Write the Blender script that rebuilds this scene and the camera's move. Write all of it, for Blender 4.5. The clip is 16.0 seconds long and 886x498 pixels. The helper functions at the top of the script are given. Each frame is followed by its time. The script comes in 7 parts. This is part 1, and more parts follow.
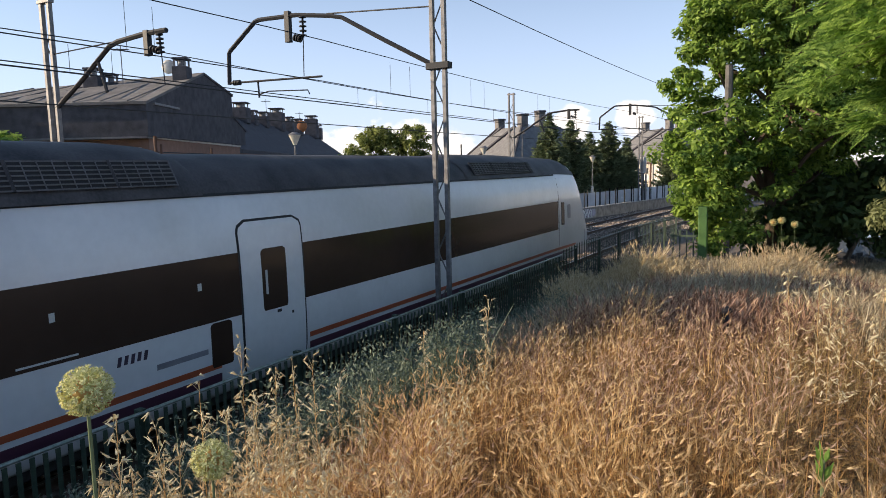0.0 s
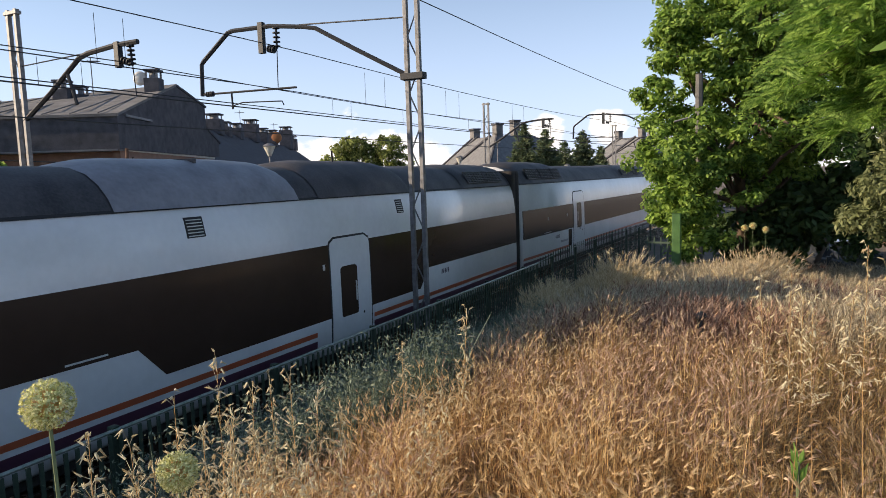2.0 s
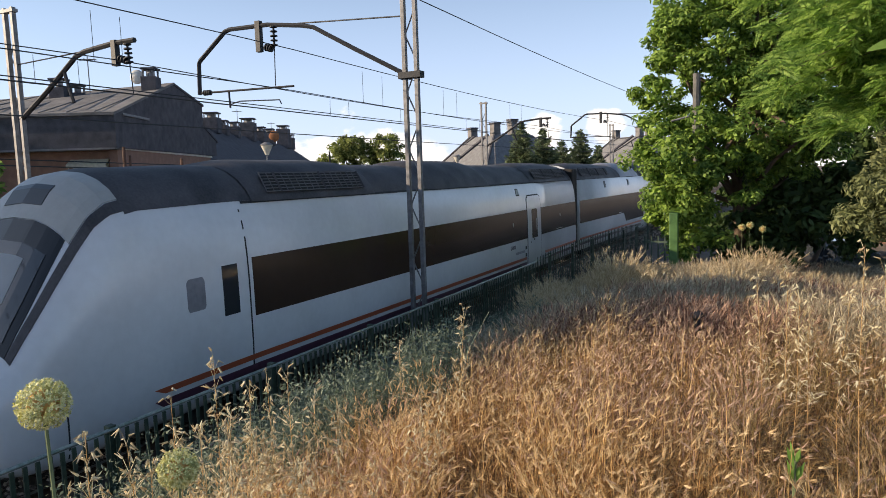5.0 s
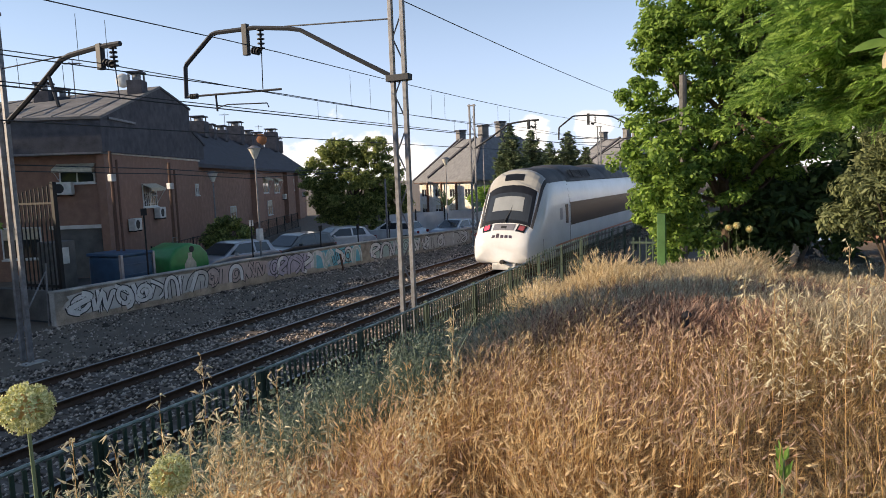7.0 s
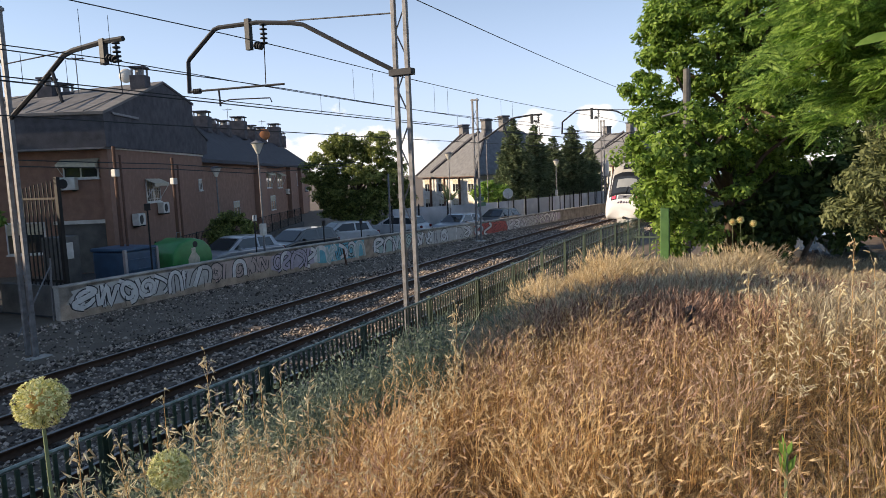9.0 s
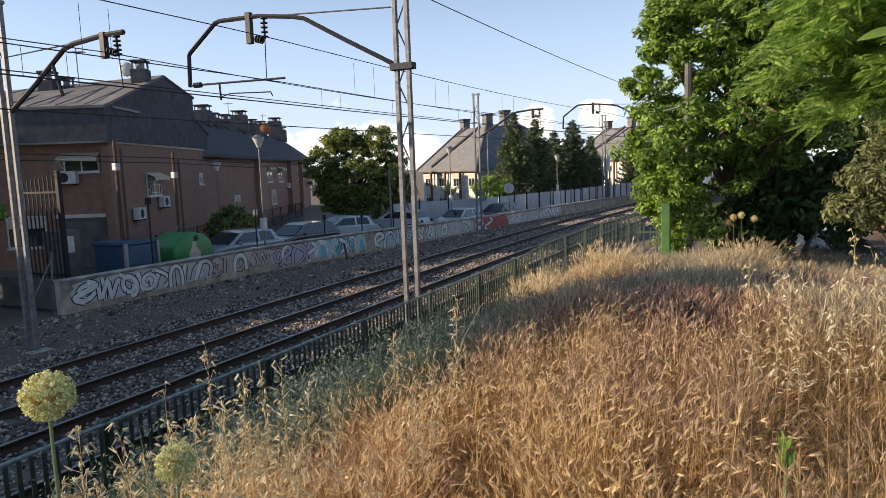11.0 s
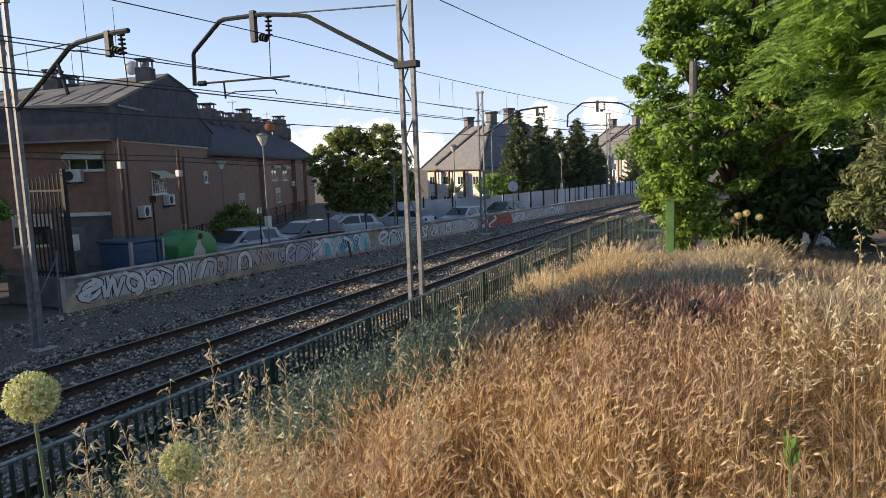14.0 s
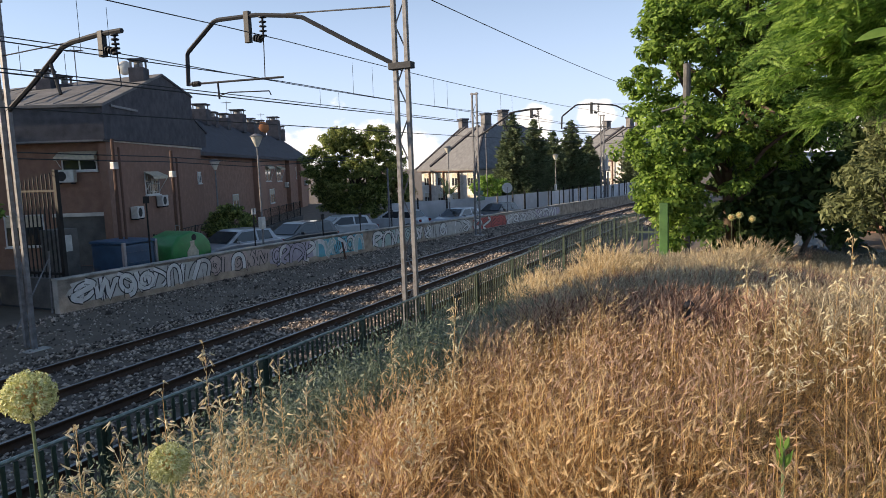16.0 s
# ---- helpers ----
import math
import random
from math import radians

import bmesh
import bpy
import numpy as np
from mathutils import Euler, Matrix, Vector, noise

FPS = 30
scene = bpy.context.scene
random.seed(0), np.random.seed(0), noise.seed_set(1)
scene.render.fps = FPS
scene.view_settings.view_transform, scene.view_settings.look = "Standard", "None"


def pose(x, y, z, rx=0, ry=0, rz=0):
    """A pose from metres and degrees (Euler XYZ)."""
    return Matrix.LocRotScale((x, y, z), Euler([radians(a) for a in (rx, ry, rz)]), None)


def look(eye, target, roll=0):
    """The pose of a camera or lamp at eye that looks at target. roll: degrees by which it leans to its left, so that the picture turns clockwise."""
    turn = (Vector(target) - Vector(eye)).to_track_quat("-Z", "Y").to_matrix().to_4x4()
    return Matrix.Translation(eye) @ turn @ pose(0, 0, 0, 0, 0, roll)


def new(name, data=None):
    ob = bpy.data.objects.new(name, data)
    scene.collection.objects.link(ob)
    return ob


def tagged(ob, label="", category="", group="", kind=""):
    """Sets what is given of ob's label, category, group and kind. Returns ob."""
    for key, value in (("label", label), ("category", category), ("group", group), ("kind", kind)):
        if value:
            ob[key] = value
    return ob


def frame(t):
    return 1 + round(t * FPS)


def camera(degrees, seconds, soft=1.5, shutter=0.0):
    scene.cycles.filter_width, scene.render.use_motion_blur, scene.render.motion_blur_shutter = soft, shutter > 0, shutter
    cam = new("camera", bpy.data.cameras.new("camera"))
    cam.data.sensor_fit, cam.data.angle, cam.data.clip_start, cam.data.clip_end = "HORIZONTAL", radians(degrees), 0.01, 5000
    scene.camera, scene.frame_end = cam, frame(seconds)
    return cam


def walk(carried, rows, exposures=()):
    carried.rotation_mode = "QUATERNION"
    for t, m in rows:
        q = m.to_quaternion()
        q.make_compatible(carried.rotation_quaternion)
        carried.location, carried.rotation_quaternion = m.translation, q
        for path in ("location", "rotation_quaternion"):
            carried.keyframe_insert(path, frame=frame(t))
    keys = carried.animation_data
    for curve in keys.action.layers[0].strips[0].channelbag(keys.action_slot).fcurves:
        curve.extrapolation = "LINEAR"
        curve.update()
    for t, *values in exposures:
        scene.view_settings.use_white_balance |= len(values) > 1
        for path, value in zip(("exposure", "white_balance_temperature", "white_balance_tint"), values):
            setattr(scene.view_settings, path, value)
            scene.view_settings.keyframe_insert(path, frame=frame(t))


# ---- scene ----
cam = camera(66.3, 16.0, 0.4)
PATH = [
    (0, pose(0, 0, 3.835, 83.198, 1.279, 28.435)),
    (0.5, pose(0, 0, 3.835, 83.968, 1.717, 27.359)),
    (1, pose(0, 0, 3.835, 84.189, 2.133, 26.995)),
    (1.5, pose(0, 0, 3.835, 83.721, 1.988, 26.410)),
    (2, pose(0, 0, 3.835, 83.957, 1.843, 26.419)),
    (2.5, pose(0, 0, 3.835, 83.929, 1.894, 26.078)),
    (3, pose(0, 0, 3.835, 83.995, 1.904, 25.894)),
    (3.5, pose(0, 0, 3.835, 83.859, 1.900, 26.021)),
    (4, pose(0, 0, 3.835, 83.848, 1.761, 26.249)),
    (6.5, pose(0, 0, 3.835, 84.027, 2.038, 25.734)),
    (7, pose(0, 0, 3.835, 84.037, 2.129, 25.256)),
    (7.5, pose(0, 0, 3.835, 84.089, 2.010, 25.323)),
    (8, pose(0, 0, 3.835, 83.867, 2.070, 25.550)),
    (8.5, pose(0, 0, 3.835, 83.790, 2.050, 25.520)),
    (9, pose(0, 0, 3.835, 83.607, 2.206, 25.516)),
    (11.5, pose(0, 0, 3.835, 83.141, 2.049, 25.592)),
    (12, pose(0, 0, 3.835, 83.205, 1.992, 25.610)),
    (12.5, pose(0, 0, 3.835, 83.389, 1.785, 25.754)),
    (13, pose(0, 0, 3.835, 83.157, 1.833, 25.946)),
    (13.5, pose(0, 0, 3.835, 82.997, 1.986, 26.015)),
    (14, pose(0, 0, 3.835, 83.013, 2.112, 25.928)),
    (14.5, pose(0, 0, 3.835, 83.141, 1.987, 25.994)),
    (15, pose(0, 0, 3.835, 83.199, 2.026, 26.128)),
    (15.5, pose(0, 0, 3.835, 83.159, 2.057, 25.988)),
    (16, pose(0, 0, 3.835, 83.106, 1.965, 25.456)),
]
walk(cam, PATH, [(0, 0.57, 7250, 13), (16, 0.57, 7250, 13)])

# ---- sky, sun, exposure ----
SUN_DIR = Vector((-0.86, -0.51, 0.33)).normalized()
SUN_EL = math.asin(SUN_DIR.z)
SUN_AZ = math.atan2(SUN_DIR.x, SUN_DIR.y)
world = bpy.data.worlds.new("sky")
world.use_nodes = True
scene.world = world
wn, wl = world.node_tree.nodes, world.node_tree.links
sky = wn.new("ShaderNodeTexSky")
sky.sky_type, sky.sun_disc = "NISHITA", False
sky.sun_elevation, sky.sun_rotation = SUN_EL, SUN_AZ
sky.air_density, sky.dust_density, sky.ozone_density = 1.0, 0.25, 2.5
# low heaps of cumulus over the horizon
w_co = wn.new("ShaderNodeTexCoord")
w_sep = wn.new("ShaderNodeSeparateXYZ")
wl.new(w_co.outputs["Generated"], w_sep.inputs[0])
w_map = wn.new("ShaderNodeMapping")
w_map.inputs["Scale"].default_value = (1.0, 1.0, 1.6)
w_map.inputs["Location"].default_value = (0.37, 0.12, 0.0)
wl.new(w_co.outputs["Generated"], w_map.inputs["Vector"])
w_noise = wn.new("ShaderNodeTexNoise")
w_noise.inputs["Scale"].default_value, w_noise.inputs["Detail"].default_value = 7.0, 9.0
w_noise.inputs["Roughness"].default_value = 0.58
wl.new(w_map.outputs[0], w_noise.inputs["Vector"])
w_low = wn.new("ShaderNodeMapRange")
w_low.inputs["From Min"].default_value, w_low.inputs["From Max"].default_value = 0.0, 0.13
w_low.inputs["To Min"].default_value, w_low.inputs["To Max"].default_value = 0.11, -0.22
wl.new(w_sep.outputs["Z"], w_low.inputs["Value"])
w_add = wn.new("ShaderNodeMath")
w_add.operation = "ADD"
wl.new(w_noise.outputs["Fac"], w_add.inputs[0])
wl.new(w_low.outputs[0], w_add.inputs[1])
w_sum = w_add.outputs[0]
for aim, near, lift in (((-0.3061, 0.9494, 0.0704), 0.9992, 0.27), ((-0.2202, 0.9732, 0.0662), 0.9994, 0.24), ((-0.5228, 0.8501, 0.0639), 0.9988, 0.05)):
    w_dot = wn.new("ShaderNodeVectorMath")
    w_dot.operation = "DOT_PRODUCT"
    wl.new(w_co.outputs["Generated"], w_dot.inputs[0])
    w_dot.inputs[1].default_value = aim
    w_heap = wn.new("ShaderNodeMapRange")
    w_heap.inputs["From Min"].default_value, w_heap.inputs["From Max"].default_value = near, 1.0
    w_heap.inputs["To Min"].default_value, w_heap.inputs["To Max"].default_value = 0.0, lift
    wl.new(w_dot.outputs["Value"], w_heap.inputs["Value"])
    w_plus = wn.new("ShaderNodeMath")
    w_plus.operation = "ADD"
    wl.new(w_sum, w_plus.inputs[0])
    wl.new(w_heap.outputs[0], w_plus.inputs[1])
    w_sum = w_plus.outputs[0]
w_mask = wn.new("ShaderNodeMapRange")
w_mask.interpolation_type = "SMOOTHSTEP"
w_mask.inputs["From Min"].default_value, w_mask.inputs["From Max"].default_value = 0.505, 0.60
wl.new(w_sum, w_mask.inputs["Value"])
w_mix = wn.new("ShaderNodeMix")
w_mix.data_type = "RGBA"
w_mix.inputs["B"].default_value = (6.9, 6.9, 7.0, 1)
w_haze = wn.new("ShaderNodeMapRange")
w_haze.inputs["From Min"].default_value, w_haze.inputs["From Max"].default_value = 0.0, 0.36
w_haze.inputs["To Min"].default_value, w_haze.inputs["To Max"].default_value = 0.85, 0.0
wl.new(w_sep.outputs["Z"], w_haze.inputs["Value"])
w_pale = wn.new("ShaderNodeMix")
w_pale.data_type = "RGBA"
w_pale.inputs["B"].default_value = (3.9, 5.1, 8.1, 1)
wl.new(w_haze.outputs[0], w_pale.inputs["Factor"])
wl.new(sky.outputs[0], w_pale.inputs["A"])
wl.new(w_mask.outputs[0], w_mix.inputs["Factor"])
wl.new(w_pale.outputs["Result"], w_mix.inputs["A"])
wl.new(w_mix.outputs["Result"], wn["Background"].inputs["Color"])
wn["Background"].inputs["Strength"].default_value = 0.12
sun_data = bpy.data.lights.new("sun", "SUN")
sun_data.energy, sun_data.angle, sun_data.color = 5.0, radians(0.6), (1.0, 0.85, 0.66)
sun = new("sun", sun_data)
sun.matrix_world = look(SUN_DIR * 50, (0, 0, 0))


# ---- materials ----
def mat(name, color, rough=0.8, metal=0.0, var=0.15, scale=6.0, bump=0.2, fine=60.0, color2=None, spec=0.5, island=0.0, obj_rand=0.0, coat=0.0):
    m = bpy.data.materials.new(name)
    m.use_nodes = True
    n, l = m.node_tree.nodes, m.node_tree.links
    b = n["Principled BSDF"]
    b.inputs["Roughness"].default_value = rough
    b.inputs["Metallic"].default_value = metal
    b.inputs["Specular IOR Level"].default_value = spec
    b.inputs["Coat Weight"].default_value = coat
    co = n.new("ShaderNodeTexCoord")
    n1 = n.new("ShaderNodeTexNoise")
    n1.inputs["Scale"].default_value = scale
    n1.inputs["Detail"].default_value = 6
    n2 = n.new("ShaderNodeTexNoise")
    n2.inputs["Scale"].default_value = fine
    n2.inputs["Detail"].default_value = 3
    l.new(co.outputs["Object"], n1.inputs["Vector"])
    l.new(co.outputs["Object"], n2.inputs["Vector"])
    c2 = color2 or tuple(c * (1 - 2.2 * var) for c in color)
    r = n.new("ShaderNodeValToRGB")
    r.color_ramp.elements[0].position, r.color_ramp.elements[1].position = 0.32, 0.68
    r.color_ramp.elements[0].color = (*c2, 1)
    r.color_ramp.elements[1].color = (*color, 1)
    mixf = n.new("ShaderNodeMath")
    mixf.operation = "MULTIPLY_ADD"
    l.new(n2.outputs["Fac"], mixf.inputs[0])
    mixf.inputs[1].default_value = 0.35
    sub = n.new("ShaderNodeMath")
    sub.operation = "MULTIPLY_ADD"
    l.new(n1.outputs["Fac"], sub.inputs[0])
    sub.inputs[1].default_value = 0.8
    sub.inputs[2].default_value = -0.08
    l.new(sub.outputs[0], mixf.inputs[2])
    out = mixf.outputs[0]
    for amount, node, socket in ((island, "ShaderNodeNewGeometry", "Random Per Island"), (obj_rand, "ShaderNodeObjectInfo", "Random")):
        if amount:
            g = n.new(node)
            a = n.new("ShaderNodeMath")
            a.operation = "MULTIPLY_ADD"
            l.new(g.outputs[socket], a.inputs[0])
            a.inputs[1].default_value = amount
            shift = n.new("ShaderNodeMath")
            shift.operation = "SUBTRACT"
            l.new(out, shift.inputs[0])
            shift.inputs[1].default_value = amount * 0.5
            l.new(shift.outputs[0], a.inputs[2])
            out = a.outputs[0]
    l.new(out, r.inputs["Fac"])
    l.new(r.outputs["Color"], b.inputs["Base Color"])
    if bump:
        bp = n.new("ShaderNodeBump")
        bp.inputs["Strength"].default_value = bump
        bp.inputs["Distance"].default_value = 0.02
        l.new(n2.outputs["Fac"], bp.inputs["Height"])
        l.new(bp.outputs["Normal"], b.inputs["Normal"])
    return m


def glass(name, color, rough=0.05):
    m = mat(name, color, rough=rough, var=0.05, bump=0.0, spec=0.8)
    return m


def leaf_mat(name, color, color2, island=0.6, trans=0.35, rough=0.6):
    m = mat(name, color, rough=rough, scale=0.7, color2=color2, bump=0.0, island=island, spec=0.3)
    n, l = m.node_tree.nodes, m.node_tree.links
    b = n["Principled BSDF"]
    ramp = n["Color Ramp"]
    t = n.new("ShaderNodeBsdfTranslucent")
    l.new(ramp.outputs["Color"], t.inputs["Color"])
    mx = n.new("ShaderNodeMixShader")
    mx.inputs["Fac"].default_value = trans
    l.new(b.outputs[0], mx.inputs[1])
    l.new(t.outputs[0], mx.inputs[2])
    l.new(mx.outputs[0], n["Material Output"].inputs["Surface"])
    return m


M_SOIL = mat("dry_soil", (0.19, 0.15, 0.115), 0.95, scale=1.5, fine=40, bump=0.6)
M_TRACKBED = mat("track_soil", (0.15, 0.115, 0.09), 0.95, scale=1.2, fine=30, bump=0.8)
M_BALLAST = mat("ballast_stone", (0.55, 0.455, 0.38), 0.9, scale=9, fine=60, bump=0.5, color2=(0.06, 0.045, 0.036), island=0.9)
M_RAILSIDE = mat("rusty_rail", (0.10, 0.055, 0.035), 0.75, metal=0.3, scale=14, bump=0.3)
M_RAILTOP = mat("worn_rail_head", (0.42, 0.41, 0.40), 0.35, metal=0.9, scale=20, bump=0.05)
M_SLEEPER = mat("sleeper_concrete", (0.17, 0.135, 0.11), 0.9, scale=8, bump=0.3, obj_rand=0.4)
M_ASPHALT = mat("asphalt", (0.06, 0.06, 0.062), 0.9, scale=2, fine=90, bump=0.4)
M_CONCRETE = mat("painted_concrete", (0.58, 0.55, 0.50), 0.85, scale=2.5, fine=40, bump=0.3, color2=(0.25, 0.235, 0.21))
M_BLACK = mat("black_paint", (0.03, 0.03, 0.035), 0.7, bump=0.1)
M_STEEL = mat("galvanised_steel", (0.24, 0.245, 0.26), 0.6, metal=0.3, scale=8, bump=0.1, color2=(0.12, 0.12, 0.125))
M_DARKSTEEL = mat("dark_arm_steel", (0.022, 0.026, 0.034), 0.6, metal=0.3, scale=8, bump=0.1)
M_WIRE = mat("copper_wire", (0.045, 0.05, 0.055), 0.6, metal=0.4, bump=0.0)
M_WHITE = mat("white_train_paint", (0.74, 0.75, 0.76), 0.24, scale=0.8, fine=8, var=0.06, bump=0.02, coat=0.3)
M_BAND = mat("dark_window_band", (0.056, 0.034, 0.025), 0.16, var=0.1, scale=0.6, fine=4, bump=0.0, spec=0.42)
M_ROOF = mat("grey_roof_paint", (0.098, 0.091, 0.094), 0.6, scale=1.4, fine=25, bump=0.1, color2=(0.03, 0.03, 0.034), spec=0.35)
M_ORANGE = mat("orange_stripe", (0.46, 0.105, 0.045), 0.35, var=0.05, bump=0.0)
M_PURPLE = mat("purple_stripe", (0.095, 0.035, 0.06), 0.35, var=0.05, bump=0.0)
M_GANG = mat("gangway_rubber", (0.022, 0.018, 0.017), 0.8, bump=0.2)
M_GREENPAINT = mat("green_fence_paint", (0.065, 0.10, 0.068), 0.55, scale=10, bump=0.1, color2=(0.03, 0.05, 0.035))
M_BRICK = mat("house_brick", (0.33, 0.19, 0.14), 0.9, scale=3, fine=30, bump=0.4, color2=(0.23, 0.13, 0.095), obj_rand=0.5)
M_SLATE = mat("slate_cladding", (0.105, 0.105, 0.118), 0.9, scale=2.5, fine=22, bump=0.4, color2=(0.055, 0.055, 0.065), spec=0.2)
M_RENDER = mat("cream_render", (0.72, 0.69, 0.64), 0.9, scale=2, bump=0.2)
M_TRIM = mat("white_window_frame", (0.72, 0.72, 0.70), 0.6, bump=0.05)
M_PANE = glass("window_pane", (0.03, 0.035, 0.04), 0.04)
M_LEAF = leaf_mat("tree_leaf", (0.33, 0.48, 0.10), (0.09, 0.17, 0.034), trans=0.5)
# Dark hedge green; also holds the shade under the tree in its colour.
M_LEAFSHADE = leaf_mat("dark_shade_leaf", (0.08, 0.13, 0.04), (0.03, 0.06, 0.018))
M_CONIFER = leaf_mat("conifer_needle", (0.26, 0.33, 0.19), (0.11, 0.15, 0.08), trans=0.4)
M_BARK = mat("bark", (0.12, 0.085, 0.06), 0.95, scale=5, bump=0.8)
M_STRAW = leaf_mat("straw", (0.80, 0.67, 0.45), (0.48, 0.36, 0.20), trans=0.4)
M_WEED = leaf_mat("grey_green_weed", (0.27, 0.33, 0.25), (0.11, 0.15, 0.105), trans=0.35)


# ---- mesh helpers ----
def part(name, bm, material, parent=None, label="", smooth=False):
    me = bpy.data.meshes.new(name)
    bm.normal_update()
    bm.to_mesh(me)
    bm.free()
    me.materials.append(material)
    if smooth:
        for p in me.polygons:
            p.use_smooth = True
    ob = new(name, me)
    if parent is not None:
        ob.parent = parent
    if label:
        ob["label"] = label
    return ob


def arrays(name, verts, faces, material, parent=None, smooth=False):
    """A mesh object from arrays of vertices and of equal-sided faces."""
    me = bpy.data.meshes.new(name)
    verts, faces = np.asarray(verts, dtype=np.float32), np.asarray(faces, dtype=np.int32)
    k = faces.shape[1]
    me.vertices.add(len(verts))
    me.vertices.foreach_set("co", verts.ravel())
    me.loops.add(faces.size)
    me.loops.foreach_set("vertex_index", faces.ravel())
    me.polygons.add(len(faces))
    me.polygons.foreach_set("loop_start", np.arange(0, faces.size, k, dtype=np.int32))
    me.update(calc_edges=True)
    me.materials.append(material)
    if smooth:
        me.polygons.foreach_set("use_smooth", np.ones(len(faces), dtype=bool))
    ob = new(name, me)
    if parent is not None:
        ob.parent = parent
    return ob


def thing(name, m, label, category, group="", kind=""):
    e = new(name)
    e.empty_display_size = 0.3
    e.matrix_world = m
    return tagged(e, label, category, group, kind)


def box(bm, x0, y0, z0, x1, y1, z1, m=None, bevel=0.0):
    r = bmesh.ops.create_cube(bm, size=1)
    vs = r["verts"]
    for v in vs:
        v.co = Vector(((x0 + x1) / 2 + v.co.x * (x1 - x0), (y0 + y1) / 2 + v.co.y * (y1 - y0), (z0 + z1) / 2 + v.co.z * (z1 - z0)))
    if bevel:
        es = list({e for v in vs for e in v.link_edges})
        r = bmesh.ops.bevel(bm, geom=es, offset=bevel, segments=2, affect="EDGES", profile=0.6)
        vs = list({v for f in r["faces"] for v in f.verts} | {v for v in vs if v.is_valid})
    if m is not None:
        bmesh.ops.transform(bm, matrix=m, verts=[v for v in vs if v.is_valid])
    return bm


def boxed(x0, y0, z0, x1, y1, z1, bevel=0.0, m=None):
    return box(bmesh.new(), x0, y0, z0, x1, y1, z1, m, bevel)


def tube(bm, pts, r, sides=6, taper=1.0):
    """A round bar along points, its ends closed."""
    pts = [Vector(p) for p in pts]
    rings = []
    for i, p in enumerate(pts):
        d = (pts[min(i + 1, len(pts) - 1)] - pts[max(i - 1, 0)]).normalized()
        a = d.cross(Vector((0, 0, 1)))
        if a.length < 0.05:
            a = d.cross(Vector((1, 0, 0)))
        a.normalize()
        b = d.cross(a)
        rr = r * (1 + (taper - 1) * i / max(1, len(pts) - 1))
        rings.append([bm.verts.new(p + (a * math.cos(k * math.tau / sides) + b * math.sin(k * math.tau / sides)) * rr) for k in range(sides)])
    for q, w in zip(rings, rings[1:]):
        for k in range(sides):
            bm.faces.new((q[k], q[(k + 1) % sides], w[(k + 1) % sides], w[k]))
    bm.faces.new(rings[0][::-1])
    bm.faces.new(rings[-1])
    return bm


def piped(pts, r, sides=6, taper=1.0):
    return tube(bmesh.new(), pts, r, sides, taper)


def prism(outline, depth, axis="y"):
    """A plate: an outline in (a, z) drawn out along an axis by depth = (from, to)."""
    bm = bmesh.new()
    rows = []
    for d in depth:
        rows.append([bm.verts.new((a, d, z) if axis == "y" else (d, a, z)) for a, z in outline])
    n = len(outline)
    bm.faces.new(rows[0])
    bm.faces.new(rows[1][::-1])
    for k in range(n):
        bm.faces.new((rows[0][k], rows[1][k], rows[1][(k + 1) % n], rows[0][(k + 1) % n]))
    bmesh.ops.recalc_face_normals(bm, faces=bm.faces)
    return bm


# ---- the line of the track ----
CURVE_START, CURVE_R = 17.0, 470.0
NEAR_AXIS, FAR_AXIS = -9.30, -12.62


def bend(y):
    return max(0.0, y - CURVE_START) ** 2 / (2 * CURVE_R)


def along(axis, y):
    """A point on a line parallel to the track, and the turn of the track there."""
    return Vector((axis + bend(y), y, 0.0)), -math.atan2(max(0.0, y - CURVE_START), CURVE_R)


def smooth(a, b, v):
    t = min(1.0, max(0.0, (v - a) / (b - a)))
    return t * t * (3 - 2 * t)


def ground_z(x, y):
    xs = x - bend(y) * 0.8
    hill = 2.15 - 1.95 * smooth(3, 25, y + 0.35 * max(0.0, x)) - 0.3 * smooth(24, 60, y)
    up = smooth(-7.2, -1.2, xs)
    low = -0.30
    z = low + (hill - low) * up
    z += 0.06 * noise.noise(Vector((x * 0.5, y * 0.5, 0))) * up
    if xs < -13.8:
        z += 0.25 * smooth(14, 18, -xs) - 0.5 * smooth(18, 45, y) * smooth(16, 19, -xs)
    return z


def build_ground():
    xs = np.concatenate([np.linspace(-1500, -60, 12), np.linspace(-50, -20, 12), np.linspace(-19, 14, 100), np.linspace(16, 60, 14), np.linspace(120, 1500, 10)])
    ys = np.concatenate([np.linspace(-1500, -40, 10), np.linspace(-30, -4, 12), np.linspace(-3, 40, 110), np.linspace(42, 120, 30), np.linspace(160, 2500, 14)])
    verts = [(x, y, ground_z(x, y)) for y in ys for x in xs]
    w = len(xs)
    faces = [(j * w + i, j * w + i + 1, (j + 1) * w + i + 1, (j + 1) * w + i) for j in range(len(ys) - 1) for i in range(w - 1)]
    ob = arrays("ground", verts, faces, M_SOIL, smooth=True)
    tagged(ob, "dry sloping ground of pale brown soil", "ground", kind="structure")


